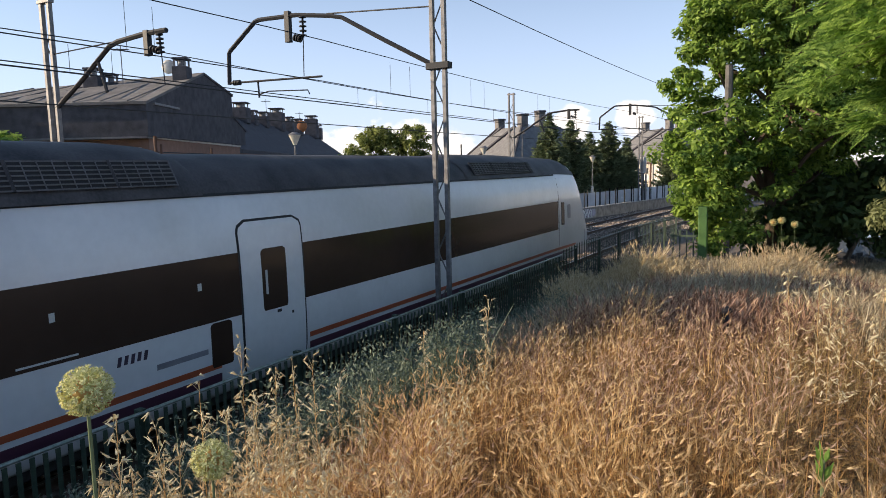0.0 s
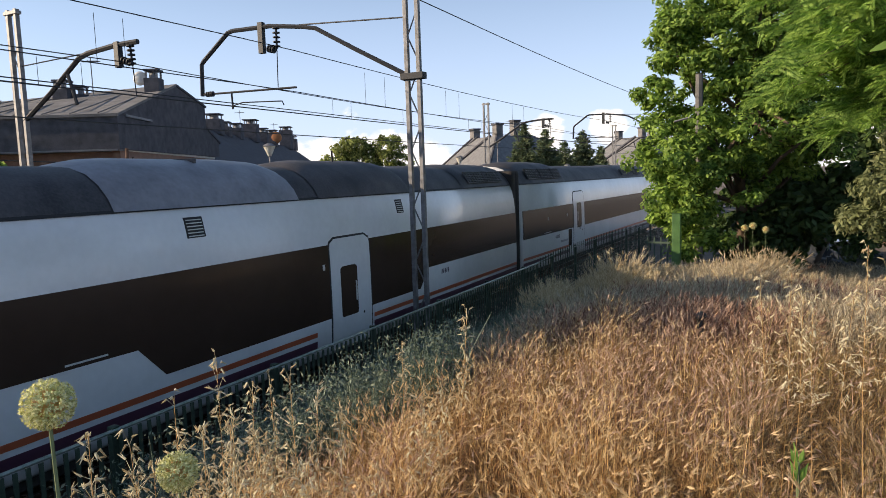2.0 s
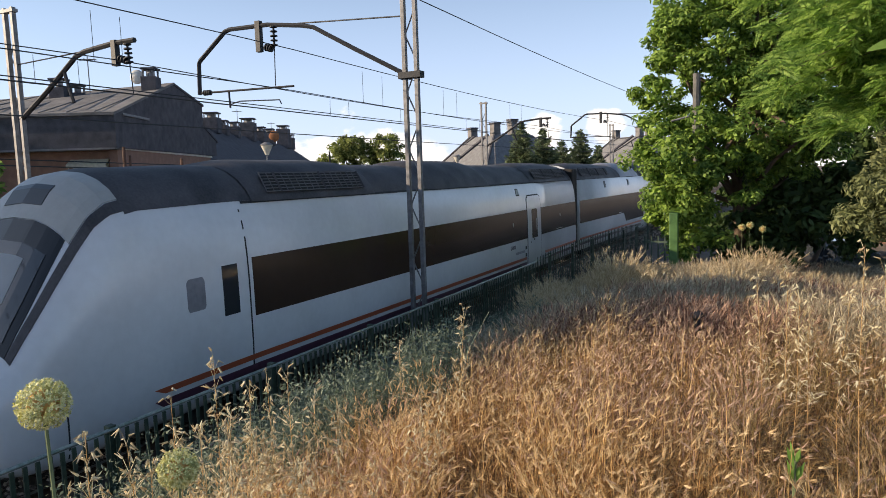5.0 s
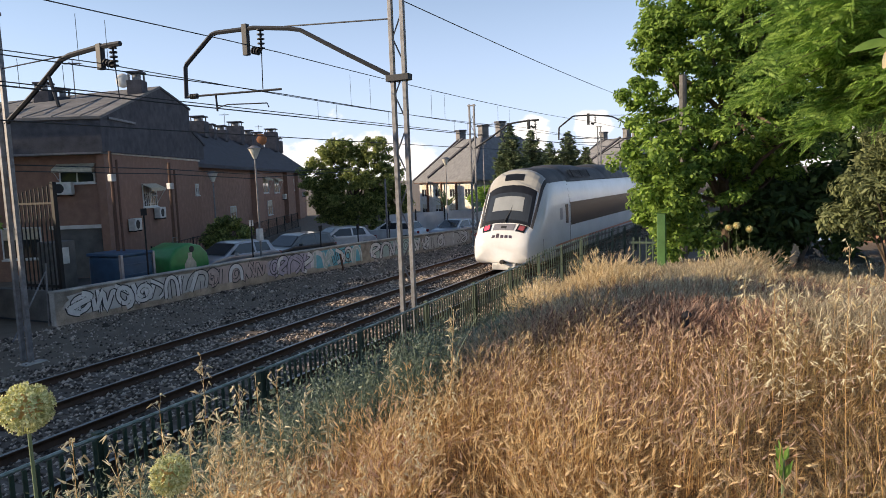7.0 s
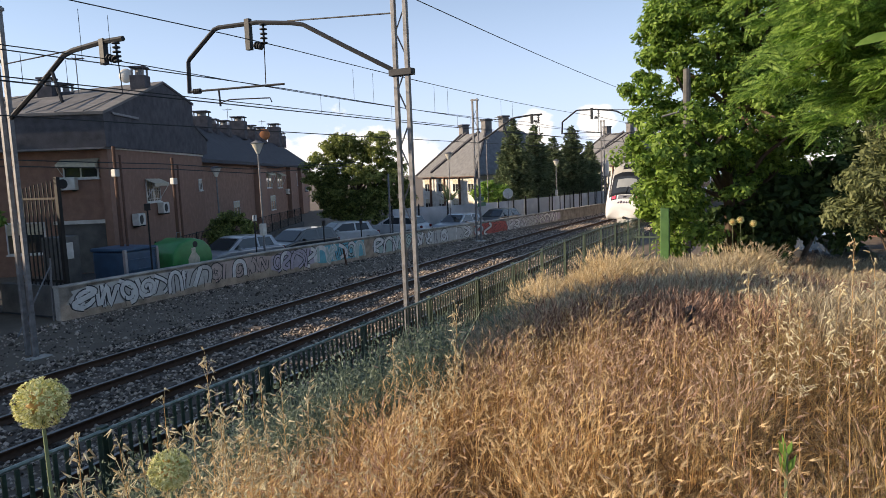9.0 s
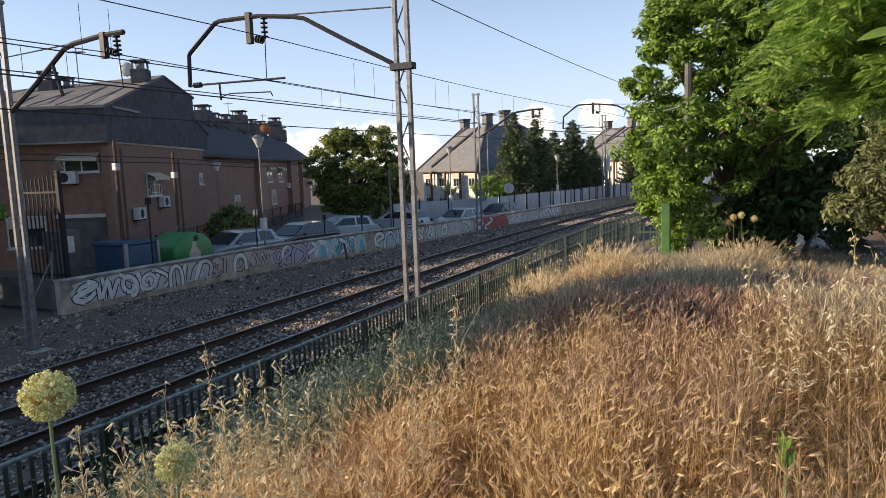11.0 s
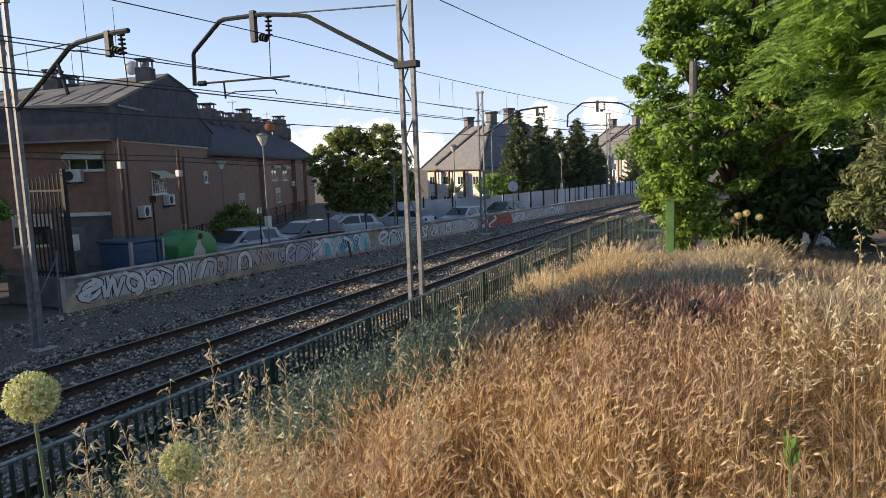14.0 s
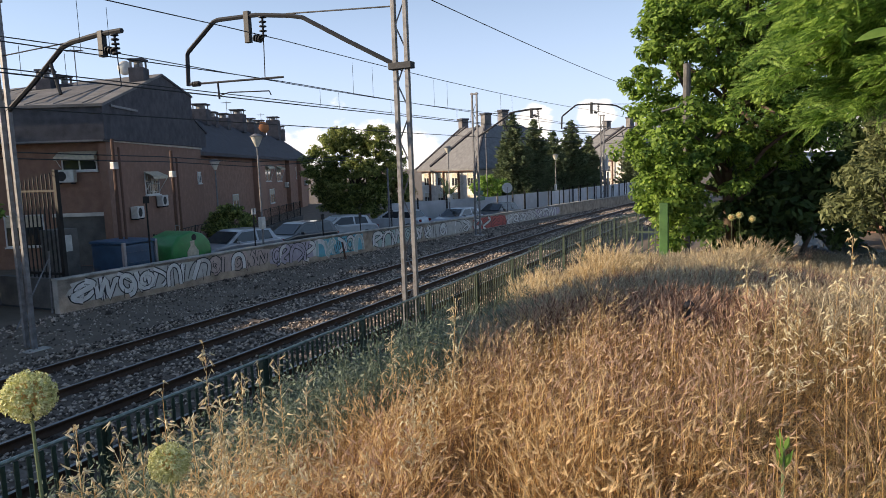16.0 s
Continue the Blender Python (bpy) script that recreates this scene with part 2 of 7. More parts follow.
def build_track():
    ys = np.concatenate([np.linspace(-40, 20, 30), np.linspace(22, 140, 80)])
    # ballast bed
    prof = [(-15.0, -0.33), (-14.3, -0.17), (-7.6, -0.17), (-7.0, -0.33)]
    verts, faces = [], []
    for y in ys:
        for a, z in prof:
            p, _ = along(a, y)
            verts.append((p.x, p.y, z))
    k = len(prof)
    for j in range(len(ys) - 1):
        for i in range(k - 1):
            faces.append((j * k + i, j * k + i + 1, (j + 1) * k + i + 1, (j + 1) * k + i))
    bed = arrays("ballast_bed", verts, faces, M_TRACKBED)
    tagged(bed, "dark grey bed of track ballast under the rails", "ballast", kind="structure")
    # rails
    section = [(-0.07, -0.16), (0.07, -0.16), (0.07, -0.14), (0.012, -0.12), (0.012, -0.04), (0.036, -0.035), (0.036, -0.004), (0.03, 0.0), (-0.03, 0.0), (-0.036, -0.004), (-0.036, -0.035), (-0.012, -0.04), (-0.012, -0.12), (-0.07, -0.14)]
    for axis in (NEAR_AXIS, FAR_AXIS):
        for side in (-0.87, 0.87):
            verts, faces = [], []
            k = len(section)
            for y in ys:
                for a, z in section:
                    p, _ = along(axis + side + a, y)
                    verts.append((p.x, p.y, z))
            for j in range(len(ys) - 1):
                for i in range(k):
                    faces.append((j * k + i, j * k + (i + 1) % k, (j + 1) * k + (i + 1) % k, (j + 1) * k + i))
            rail = arrays("rail", verts, faces, M_RAILSIDE)
            rail.data.materials.append(M_RAILTOP)
            for i, p in enumerate(rail.data.polygons):
                if i % k in (6, 7, 8):
                    p.material_index = 1
            tagged(rail, "rusty steel rail with a worn bright head", "rail", "rails of the tracks", "structure")


# ---- wall with graffiti ----
WALL = [(-18.6, 12.7), (-18.2, 20.0), (-17.6, 28.0), (-16.7, 36.0), (-15.7, 44.0), (-14.5, 52.0), (-13.0, 62.0), (-10.9, 75.0)]


def wall_point(y):
    for (x0, y0), (x1, y1) in zip(WALL, WALL[1:]):
        if y <= y1:
            return x0 + (x1 - x0) * (y - y0) / (y1 - y0)
    return WALL[-1][0]


def wall_top(y):
    return 0.98 - 0.32 * smooth(20, 45, y) - 0.1 * smooth(45, 75, y)


def build_wall():
    ys = np.linspace(12.7, 75, 60)
    verts, faces = [], []
    prof = lambda y: [(0.0, -1.0), (0.0, wall_top(y) - 0.06), (0.04, wall_top(y) - 0.06), (0.04, wall_top(y)), (-0.26, wall_top(y)), (-0.26, wall_top(y) - 0.06), (-0.22, wall_top(y) - 0.06), (-0.22, -1.0)]
    for y in ys:
        for a, z in prof(y):
            verts.append((wall_point(y) + a, y, z))
    k = 8
    for j in range(len(ys) - 1):
        for i in range(k):
            faces.append((j * k + i, (j + 1) * k + i, (j + 1) * k + (i + 1) % k, j * k + (i + 1) % k))
    ob = arrays("wall_trackside", verts, faces, M_CONCRETE)
    me = ob.data
    bm = bmesh.new(); bm.from_mesh(me)
    bm.verts.ensure_lookup_table()
    bm.faces.new([bm.verts[i] for i in range(8)])
    bm.faces.new([bm.verts[len(verts) - 8 + i] for i in range(8)][::-1])
    bmesh.ops.recalc_face_normals(bm, faces=bm.faces)
    bm.to_mesh(me); bm.free()
    tagged(ob, "low grey concrete wall beside the track, sprayed with graffiti", "wall", kind="structure")
    return ob


# ---- the train ----
PROFILE = [(0.0, 0.40), (1.28, 0.40), (1.40, 0.48), (1.45, 0.70), (1.47, 1.1), (1.47, 1.7), (1.465, 2.2), (1.45, 2.6), (1.415, 3.0), (1.35, 3.3), (1.27, 3.52), (1.16, 3.70), (0.98, 3.88), (0.75, 4.02), (0.45, 4.12), (0.0, 4.16)]


def half_width(z):
    for (w0, z0), (w1, z1) in zip(PROFILE[1:], PROFILE[2:]):
        if z <= z1:
            return w0 + (w1 - w0) * (z - z0) / max(1e-6, z1 - z0)
    return 0.0


def lerp_table(table, v):
    for (a, b), (c, d) in zip(table, table[1:]):
        if v <= c:
            return b + (d - b) * (v - a) / (c - a)
    return table[-1][1]


NOSE_TOP = [(0, 1.18), (0.06, 1.42), (0.2, 1.68), (0.38, 1.84), (0.55, 1.98), (0.75, 2.32), (0.9, 2.56), (1.2, 3.04), (1.5, 3.50), (1.75, 3.84), (2.0, 4.02), (2.4, 4.11), (3.8, 4.15), (4.6, 4.16)]
NOSE_LOW = [(0, 0.88), (0.06, 0.66), (0.2, 0.50), (0.5, 0.38), (1.0, 0.34), (2.0, 0.36), (4.6, 0.40)]
NOSE_WIDE = [(0, 0.52), (0.06, 0.72), (0.2, 0.83), (0.38, 0.88), (0.55, 0.905), (0.9, 0.935), (1.5, 0.965), (2.2, 0.985), (3.2, 0.99), (4.6, 1.0)]


def skin(u, w, z):
    """A point of the body's skin, u metres behind the tip of the nose, for a point (w, z) of the full profile."""
    if u >= 4.6:
        return w, z
    top, low, wide = lerp_table(NOSE_TOP, u), lerp_table(NOSE_LOW, u), lerp_table(NOSE_WIDE, u)
    return w * wide, low + (z - 0.40) / 3.76 * (top - low)


def roof_height(w):
    """The height of the full profile's roof w metres from the middle."""
    w = abs(w)
    top = PROFILE[9:]
    for (w0, z0), (w1, z1) in zip(top, top[1:]):
        if w >= w1:
            return z0 + (z1 - z0) * (w - w0) / (w1 - w0)
    return 4.16


def shell(name, length, nosed, material, parent, z_from=0.40, u_from=0.0, offset=0.0, y_from=0.0, label=""):
    """The body's skin above a height, from u_from metres behind the nose to the other end."""
    half = [(half_width(z_from) if z_from > 0.40 else 1.28, z_from)] + [p for p in PROFILE[2:] if p[1] > z_from + 0.01]
    if z_from <= 0.40:
        half = [(0.0, 0.40)] + half
    ring = half + [(-w, z) for w, z in reversed(half[:-1])]
    us = [u for u in (0.0, 0.06, 0.2, 0.38, 0.55, 0.75, 0.9, 1.0, 1.2, 1.5, 1.75, 2.0, 2.2, 2.4, 3.2, 3.8, 4.6) if u >= u_from] if nosed else []
    stations = [(length - u, u) for u in us] if nosed else [(length, 99.0)]
    stations += [(y, 99.0) for y in np.linspace(stations[-1][0], y_from, 5)[1:]]
    bm = bmesh.new()
    rows = []
    for y, u in stations:
        row = []
        for w, z in ring:
            ww, zz = skin(u, w, z)
            d = Vector((ww, zz - 2.4)).normalized() * offset if offset else Vector((0, 0))
            row.append(bm.verts.new((ww + d.x, y, zz + d.y)))
        rows.append(row)
    n = len(ring)
    closed = z_from <= 0.40
    for a, b in zip(rows, rows[1:]):
        for k in range(n if closed else n - 1):
            bm.faces.new((a[k], a[(k + 1) % n], b[(k + 1) % n], b[k]))
    if closed:
        bm.faces.new(rows[0])
        bm.faces.new(rows[-1][::-1])
    bmesh.ops.recalc_face_normals(bm, faces=bm.faces)
    if not closed and sum(f.normal.z for f in bm.faces) < 0:
        bmesh.ops.reverse_faces(bm, faces=bm.faces)
    ob = part(name, bm, material, parent, label, smooth=True)
    return ob


def cap(name, length, parent, material, u0, u1, w0, w1, offset=0.012, label="", taper=0.0, steps=(8, 8)):
    """A plate on the nose or the roof, between two distances behind the tip and two breadths of the full profile."""
    bm = bmesh.new()
    grid = []
    for i in range(steps[0] + 1):
        u = u0 + (u1 - u0) * i / steps[0]
        line = []
        for j in range(steps[1] + 1):
            w = w0 + (w1 - w0) * j / steps[1]
            w *= 1 - taper * (i / steps[0])
            ww, zz = skin(u, w, roof_height(w))
            line.append(bm.verts.new((ww, length - u, zz)))
        grid.append(line)
    for i in range(steps[0]):
        for j in range(steps[1]):
            bm.faces.new((grid[i][j], grid[i][j + 1], grid[i + 1][j + 1], grid[i + 1][j]))
    bmesh.ops.recalc_face_normals(bm, faces=bm.faces)
    if sum(f.normal.z for f in bm.faces) < 0:
        bmesh.ops.reverse_faces(bm, faces=bm.faces)
    bm.normal_update()
    shift = [(v, v.normal.copy()) for v in bm.verts]
    r = bmesh.ops.extrude_face_region(bm, geom=list(bm.faces))
    top = [g for g in r["geom"] if isinstance(g, bmesh.types.BMVert)]
    bm.normal_update()
    for v, n in zip(top, [s[1] for s in shift]):
        v.co += n * offset
    for v, n in shift:
        v.co -= n * 0.02
    bmesh.ops.recalc_face_normals(bm, faces=bm.faces)
    return part(name, bm, material, parent, label, smooth=False)


def panel(name, parent, material, side, y0, y1, z0, z1, out=0.006, cut=None, label="", corner=0.0, nose=None):
    """A plate that follows the body's side between two lengths and two heights; nose: the car's length, where it has a nose."""
    bm = bmesh.new()
    nz = max(2, int((z1 - z0) / 0.25) + 1) if not corner else 30
    ys = [y0, y1] if nose is None or y1 < nose - 4.6 else list(np.linspace(y0, y1, 12))
    rows = []
    for layer in (0.0, out):
        grid = []
        for i in range(nz + 1):
            z = z0 + (z1 - z0) * i / nz
            line = []
            for y in ys:
                w, zz = skin(nose - y if nose else 99.0, half_width(z), z)
                shift = 0.0
                if cut and y == ys[0]:
                    shift = cut[0] * (i / nz) + cut[1] * (1 - i / nz)
                if cut and y == ys[-1]:
                    shift = cut[2] * (i / nz) + cut[3] * (1 - i / nz)
                if corner:
                    e = min(corner, max(0.0, corner - (z1 - z)) + max(0.0, corner - (z - z0)) * 0.8)
                    q = corner - math.sqrt(max(0.0, corner ** 2 - e ** 2))
                    shift += q if y == ys[0] else -q if y == ys[-1] else 0
                line.append(bm.verts.new((side * (w + layer - 0.02 * (layer == 0)), y + shift, zz)))
            grid.append(line)
        rows.append(grid)
    m = len(ys)
    for i in range(nz):
        for j in range(m - 1):
            bm.faces.new((rows[1][i][j], rows[1][i][j + 1], rows[1][i + 1][j + 1], rows[1][i + 1][j]))
    for i in range(nz):
        for j in (0, m - 1):
            bm.faces.new((rows[0][i][j], rows[1][i][j], rows[1][i + 1][j], rows[0][i + 1][j]))
    for i in (0, nz):
        for j in range(m - 1):
            bm.faces.new((rows[0][i][j], rows[0][i][j + 1], rows[1][i][j + 1], rows[1][i][j]))
    bmesh.ops.recalc_face_normals(bm, faces=bm.faces)
    if sum(f.normal.x * side for f in bm.faces) < 0:
        bmesh.ops.reverse_faces(bm, faces=bm.faces)
    return part(name, bm, material, parent, label)


M_VENT = mat("black_vent", (0.02, 0.02, 0.022), 0.7, bump=0.0)
M_SLAT = mat("dull_grille_metal", (0.13, 0.13, 0.14), 0.6, bump=0.0)
M_SCREEN = glass("windscreen_glass", (0.035, 0.04, 0.045), 0.04)
M_SURROUND = mat("black_screen_surround", (0.012, 0.012, 0.013), 0.3, bump=0.0)
M_NOSEGREY = mat("grey_cab_front", (0.42, 0.41, 0.38), 0.4, var=0.06, bump=0.02)
M_TAIL = mat("red_tail_lens", (0.7, 0.03, 0.05), 0.2, bump=0.0)
M_TAIL.node_tree.nodes["Principled BSDF"].inputs["Emission Color"].default_value = (1.0, 0.08, 0.12, 1)
M_TAIL.node_tree.nodes["Principled BSDF"].inputs["Emission Strength"].default_value = 1.2
M_TAILPALE = mat("unlit_red_lens", (0.42, 0.10, 0.11), 0.25, bump=0.0)
M_BLIND = mat("grey_sun_blind", (0.30, 0.32, 0.33), 0.35, var=0.08, scale=2, bump=0.0)
M_PALELENS = mat("pale_lens", (0.5, 0.4, 0.4), 0.15, bump=0.0)
M_LOGO = mat("dark_violet_lettering", (0.05, 0.03, 0.06), 0.5, bump=0.0)
M_MARK = mat("pale_sticker", (0.62, 0.62, 0.60), 0.5, bump=0.0)
M_DIRT = mat("dirty_underframe", (0.05, 0.045, 0.04), 0.9, scale=6, bump=0.4)
M_FAIRING = mat("light_grey_fairing", (0.27, 0.27, 0.30), 0.4, scale=2, fine=12, bump=0.05, color2=(0.16, 0.16, 0.18))

BAND = (1.62, 2.60)
LENGTHS = (25.6, 23.0, 24.8)


def letter_strokes(parent, side, y0, z0, h, lean):
    """Five plain marks in a row, the size of the operator's lettering on the body side."""
    for i in range(5):
        y = y0 + side * i * h * 0.62
        panel("lettering_mark", parent, M_LOGO, side, y, y + h * 0.34, z0 + (0.01 if i % 2 else 0), z0 + h * 0.8, 0.003, cut=(lean, 0, lean, 0))


def train_door(parent, side, y0, y1, drop=0.0, glass=0.0):
    panel("door_seal", parent, M_VENT, side, y0 - 0.04, y1 + 0.04, 0.62 - drop, 3.10 - drop, 0.008, corner=0.2)
    d = panel("door", parent, M_WHITE, side, y0, y1, 0.60 - drop, 3.06 - drop, 0.016, corner=0.17)
    m = (y0 + y1) / 2
    panel("door_glass", d, M_BAND, side, m - 0.29 + glass, m + 0.29 + glass, 1.58 - drop * 1.3, 2.60 - drop * 1.3, 0.022, corner=0.07)
    bar = m + 0.12 if drop else m - 0.22
    panel("writing_bar", d, M_MARK, side, bar, bar + 0.05, 1.85 - drop * 1.3, 2.25 - drop * 1.3, 0.025)
    panel("door_button", d, M_VENT, side, m + 0.38, m + 0.42, 1.42 - drop, 1.47 - drop, 0.022)
    panel("door_button", d, M_VENT, side, m + 0.02, m + 0.12, 1.50 - drop, 1.55 - drop, 0.021)


def roof_unit(parent, length, y0, y1, rise, material, name, slats=0):
    """A raised unit that follows the roof, its ends sloped, with a grille of slats on each flank."""
    bm = bmesh.new()
    half = [(1.30, 3.50), (1.20, 3.68), (1.02, 3.87), (0.78, 4.02), (0.45, 4.12), (0.0, 4.16)]
    ring = half + [(-w, z) for w, z in reversed(half[:-1])]
    rows = []
    span = y1 - y0
    for t in (0.0, 0.04, 0.1, 0.2, 0.8, 0.9, 0.96, 1.0):
        y, lift = y0 + span * t, math.sin(min(1.0, min(t, 1 - t) / 0.2) * math.pi / 2) ** 0.6
        row = []
        for w, z in ring:
            top = (z - 3.5) / 0.66
            row.append(bm.verts.new((w * (1.0 + 0.02 * lift), y, z + 0.01 + rise * lift * top ** 0.7)))
        rows.append(row)
    for a, b in zip(rows, rows[1:]):
        for k in range(len(ring) - 1):
            bm.faces.new((a[k], a[k + 1], b[k + 1], b[k]))
    bmesh.ops.recalc_face_normals(bm, faces=bm.faces)
    if sum(f.normal.z for f in bm.faces) < 0:
        bmesh.ops.reverse_faces(bm, faces=bm.faces)
    unit = part(name, bm, material, parent, smooth=True)
    if slats:
        for side in (-1, 1):
            for (w0, z0), (w1, z1) in (((1.27, 3.60), (1.06, 3.90)),):
                bm = bmesh.new()
                ts = np.linspace(0.03, 0.97, 7)
                lift = lambda z: z + 0.03 + rise * ((z - 3.5) / 0.66) ** 0.7
                quad = [(side * (w0 + 0.015), y0 + 0.45, lift(z0)), (side * (w0 + 0.015), y1 - 0.45, lift(z0)), (side * (w1 + 0.03), y1 - 0.45, lift(z1)), (side * (w1 + 0.03), y0 + 0.45, lift(z1))]
                bm.faces.new([bm.verts.new(q) for q in (quad if side > 0 else quad[::-1])])
                part("grille", bm, M_VENT, unit)
                for t in ts:
                    w, z = w0 + (w1 - w0) * t, lift(z0 + (z1 - z0) * t)
                    part("slat", boxed(side * (w + 0.025) - 0.012, y0 + 0.45, z - 0.010, side * (w + 0.025) + 0.012, y1 - 0.45, z + 0.010), M_SLAT, unit)
                for i, y in enumerate(np.arange(y0 + 0.45, y1 - 0.4, 0.19)):
                    part("slat", piped([(side * (w0 + 0.03), y, lift(z0)), (side * (w1 + 0.045), y, lift(z1))], 0.026 if i % 7 == 0 else 0.009, 4), M_ROOF if i % 7 == 0 else M_SLAT, unit)
    return unit


def bogie(parent, y):
    b = part("bogie_frame", boxed(-1.05, y - 1.7, 0.38, 1.05, y + 1.7, 0.62, 0.05), M_DIRT, parent)
    for dy in (-1.25, 1.25):
        for side in (-0.87, 0.87):
            bm = bmesh.new()
            bmesh.ops.create_cone(bm, cap_ends=True, segments=24, radius1=0.44, radius2=0.44, depth=0.13, matrix=pose(side, y + dy, 0.44, 0, 90, 0))
            part("wheel", bm, M_DIRT, b)
            part("axle_box", boxed(side * 1.2 - 0.12, y + dy - 0.2, 0.3, side * 1.2 + 0.12, y + dy + 0.2, 0.6, 0.03), M_DIRT, b)


def car(kind):
    length = LENGTHS[{"front": 0, "middle": 1, "rear": 2}[kind]] - 0.75
    nosed = kind != "middle"
    e = new("train_car")
    e["label"] = "white passenger car with a dark window band"
    shell("body", length, nosed, M_WHITE, e)
    shell("roof", length, nosed, M_ROOF, e, 3.53, 2.1, 0.008)
    part("underframe", boxed(-1.25, 1.0, 0.25, 1.25, length - (4.5 if nosed else 1.0), 0.45, 0.04), M_DIRT, e)
    part("gangway", boxed(-1.36, -0.38, 0.55, 1.36, 0.0, 3.98, 0.12), M_GANG, e)
    if not nosed:
        part("gangway", boxed(-1.36, length, 0.55, 1.36, length + 0.38, 3.98, 0.12), M_GANG, e)
    for y in (3.2, length - 4.8):
        bogie(e, y)
    end = length - 4.4 if nosed else length
    for side in (-1, 1):
        panel("window_band", e, M_BAND, side, 0.0, end, *BAND, nose=length if nosed else None)
        panel("gutter", e, M_VENT, side, 0.0, end, 3.49, 3.535, 0.016, nose=length if nosed else None)
        door_y = (11.93, 13.33) if kind == "middle" else (5.5, 6.95) if kind == "front" else (4.65, 6.06)
        if kind == "middle":
            panel("window_band", e, M_BAND, side, 7.45, 16.0, 1.16, 1.63, cut=(0.0, 0.45, 0.0, -0.45))
        train_door(e, side, *door_y, *((0.36, -0.1) if kind == "middle" else (0.0, 0.0)))
        for name, m, z0, z1 in (("orange_stripe", M_ORANGE, 0.89, 0.98), ("purple_stripe", M_PURPLE, 0.66, 0.81)):
            panel(name, e, m, side, 0.0, door_y[0] - 0.5, z0, z1)
            panel(name, e, m, side, door_y[1] + 0.12, end, z0, z1)
            if nosed:
                panel(name, e, m, side, end, length - 2.3, z0, z1, nose=length, cut=(0, 0, 0, -0.2))
        marks = {"front": (4.6, 2.4), "middle": (11.66,), "rear": (7.4, 2.2)}[kind]
        for y in marks:
            panel("marking", e, M_MARK, side, y + 0.03, y + 0.10, 2.13, 2.24, 0.009)
        panel("writing_bar", e, M_MARK, side, 2.0 if kind != "middle" else 6.4, 2.75 if kind != "middle" else 7.0, 1.665, 1.69, 0.008)
        if kind == "middle":
            letter_strokes(e, side, 16.7 if side > 0 else 17.2, 1.36, 0.15, 0.03)
            for y, g in ((8.52, 0.36), (14.68, 0.3), (4.0, 0.3)):
                v = panel("vent", e, M_VENT, side, y, y + g, 3.05, 3.36, 0.008)
                for i in range(6):
                    panel("slat", v, M_MARK, side, y + 0.03, y + g - 0.03, 3.07 + i * 0.048, 3.085 + i * 0.048, 0.014)
        else:
            yy = 3.25 if kind == "front" else 7.15
            letter_strokes(e, side, yy if side > 0 else yy + 0.5, 1.36, 0.16, 0.03)
            panel("writing_bar", e, M_FAIRING, side, yy + (0.6 if kind == "front" else -0.75), yy + (1.5 if kind == "front" else 0.1), 1.16, 1.24, 0.004)
            if kind == "front":
                panel("side_panel", e, M_BAND, side, 4.82, 5.24, 0.92, 1.60, 0.008, corner=0.06)
            else:
                v = panel("vent", e, M_VENT, side, 6.7, 6.95, 3.1, 3.34, 0.008)
                panel("slat", v, M_MARK, side, 6.73, 6.92, 3.13, 3.31, 0.012)
                for i, z in enumerate((1.0, 1.25)):
                    panel("sticker", e, M_VENT, side, 6.2, 6.32, z, z + 0.12, 0.006)
    # roof equipment
    if kind == "front":
        roof_unit(e, length, 0.5, 5.0, 0.15, M_ROOF, "cooling_unit", 1)
        roof_unit(e, length, 13.8, 19.0, 0.05, M_ROOF, "cooling_unit", 1)
    elif kind == "middle":
        roof_unit(e, length, 0.3, 5.6, 0.08, M_ROOF, "cooling_unit", 1)
        roof_unit(e, length, 7.4, 11.3, 0.12, M_FAIRING, "roof_fairing")
        roof_unit(e, length, 11.9, 15.5, 0.12, M_ROOF, "roof_fairing")
        roof_unit(e, length, 18.5, 22.0, 0.05, M_ROOF, "cooling_unit", 1)
        part("roof_joint", boxed(-0.6, 9.5, 4.16, 0.6, 9.56, 4.28, 0.01), M_ROOF, e)
    else:
        roof_unit(e, length, 0.5, 5.2, 0.08, M_ROOF, "cooling_unit", 1)
        roof_unit(e, length, 9.0, 13.0, 0.12, M_ROOF, "roof_fairing")
        roof_unit(e, length, 15.5, 19.4, 0.10, M_ROOF, "cooling_unit", 1)
    part("aerial", piped([(0.3, length * 0.62, 4.1), (0.3, length * 0.62, 4.5)], 0.02), M_VENT, e)
    if nosed:
        cap("cab_brow", length, e, M_NOSEGREY, 1.47, 2.20, -1.12, 1.12, 0.016, steps=(14, 32))
        cap("destination_display", length, e, M_SURROUND, 1.60, 1.82, -0.42, 0.42, 0.026, steps=(6, 10))
        s = cap("windscreen_surround", length, e, M_SURROUND, 0.56, 1.465, -1.12, 1.12, 0.014, taper=0.06, steps=(16, 32))
        cap("windscreen", length, s, M_SCREEN, 0.63, 1.28, -0.99, 0.99, 0.024, taper=0.06, steps=(12, 28))
        cap("sun_blind", length, s, M_BLIND, 0.84, 1.18, -0.66, 0.72, 0.030, taper=0.05, steps=(6, 18))
        part("wiper", piped([(0.02, length - 0.50, 2.02), (-0.12, length - 0.80, 2.42), (-0.2, length - 1.05, 2.78)], 0.03, 5), M_VENT, e)
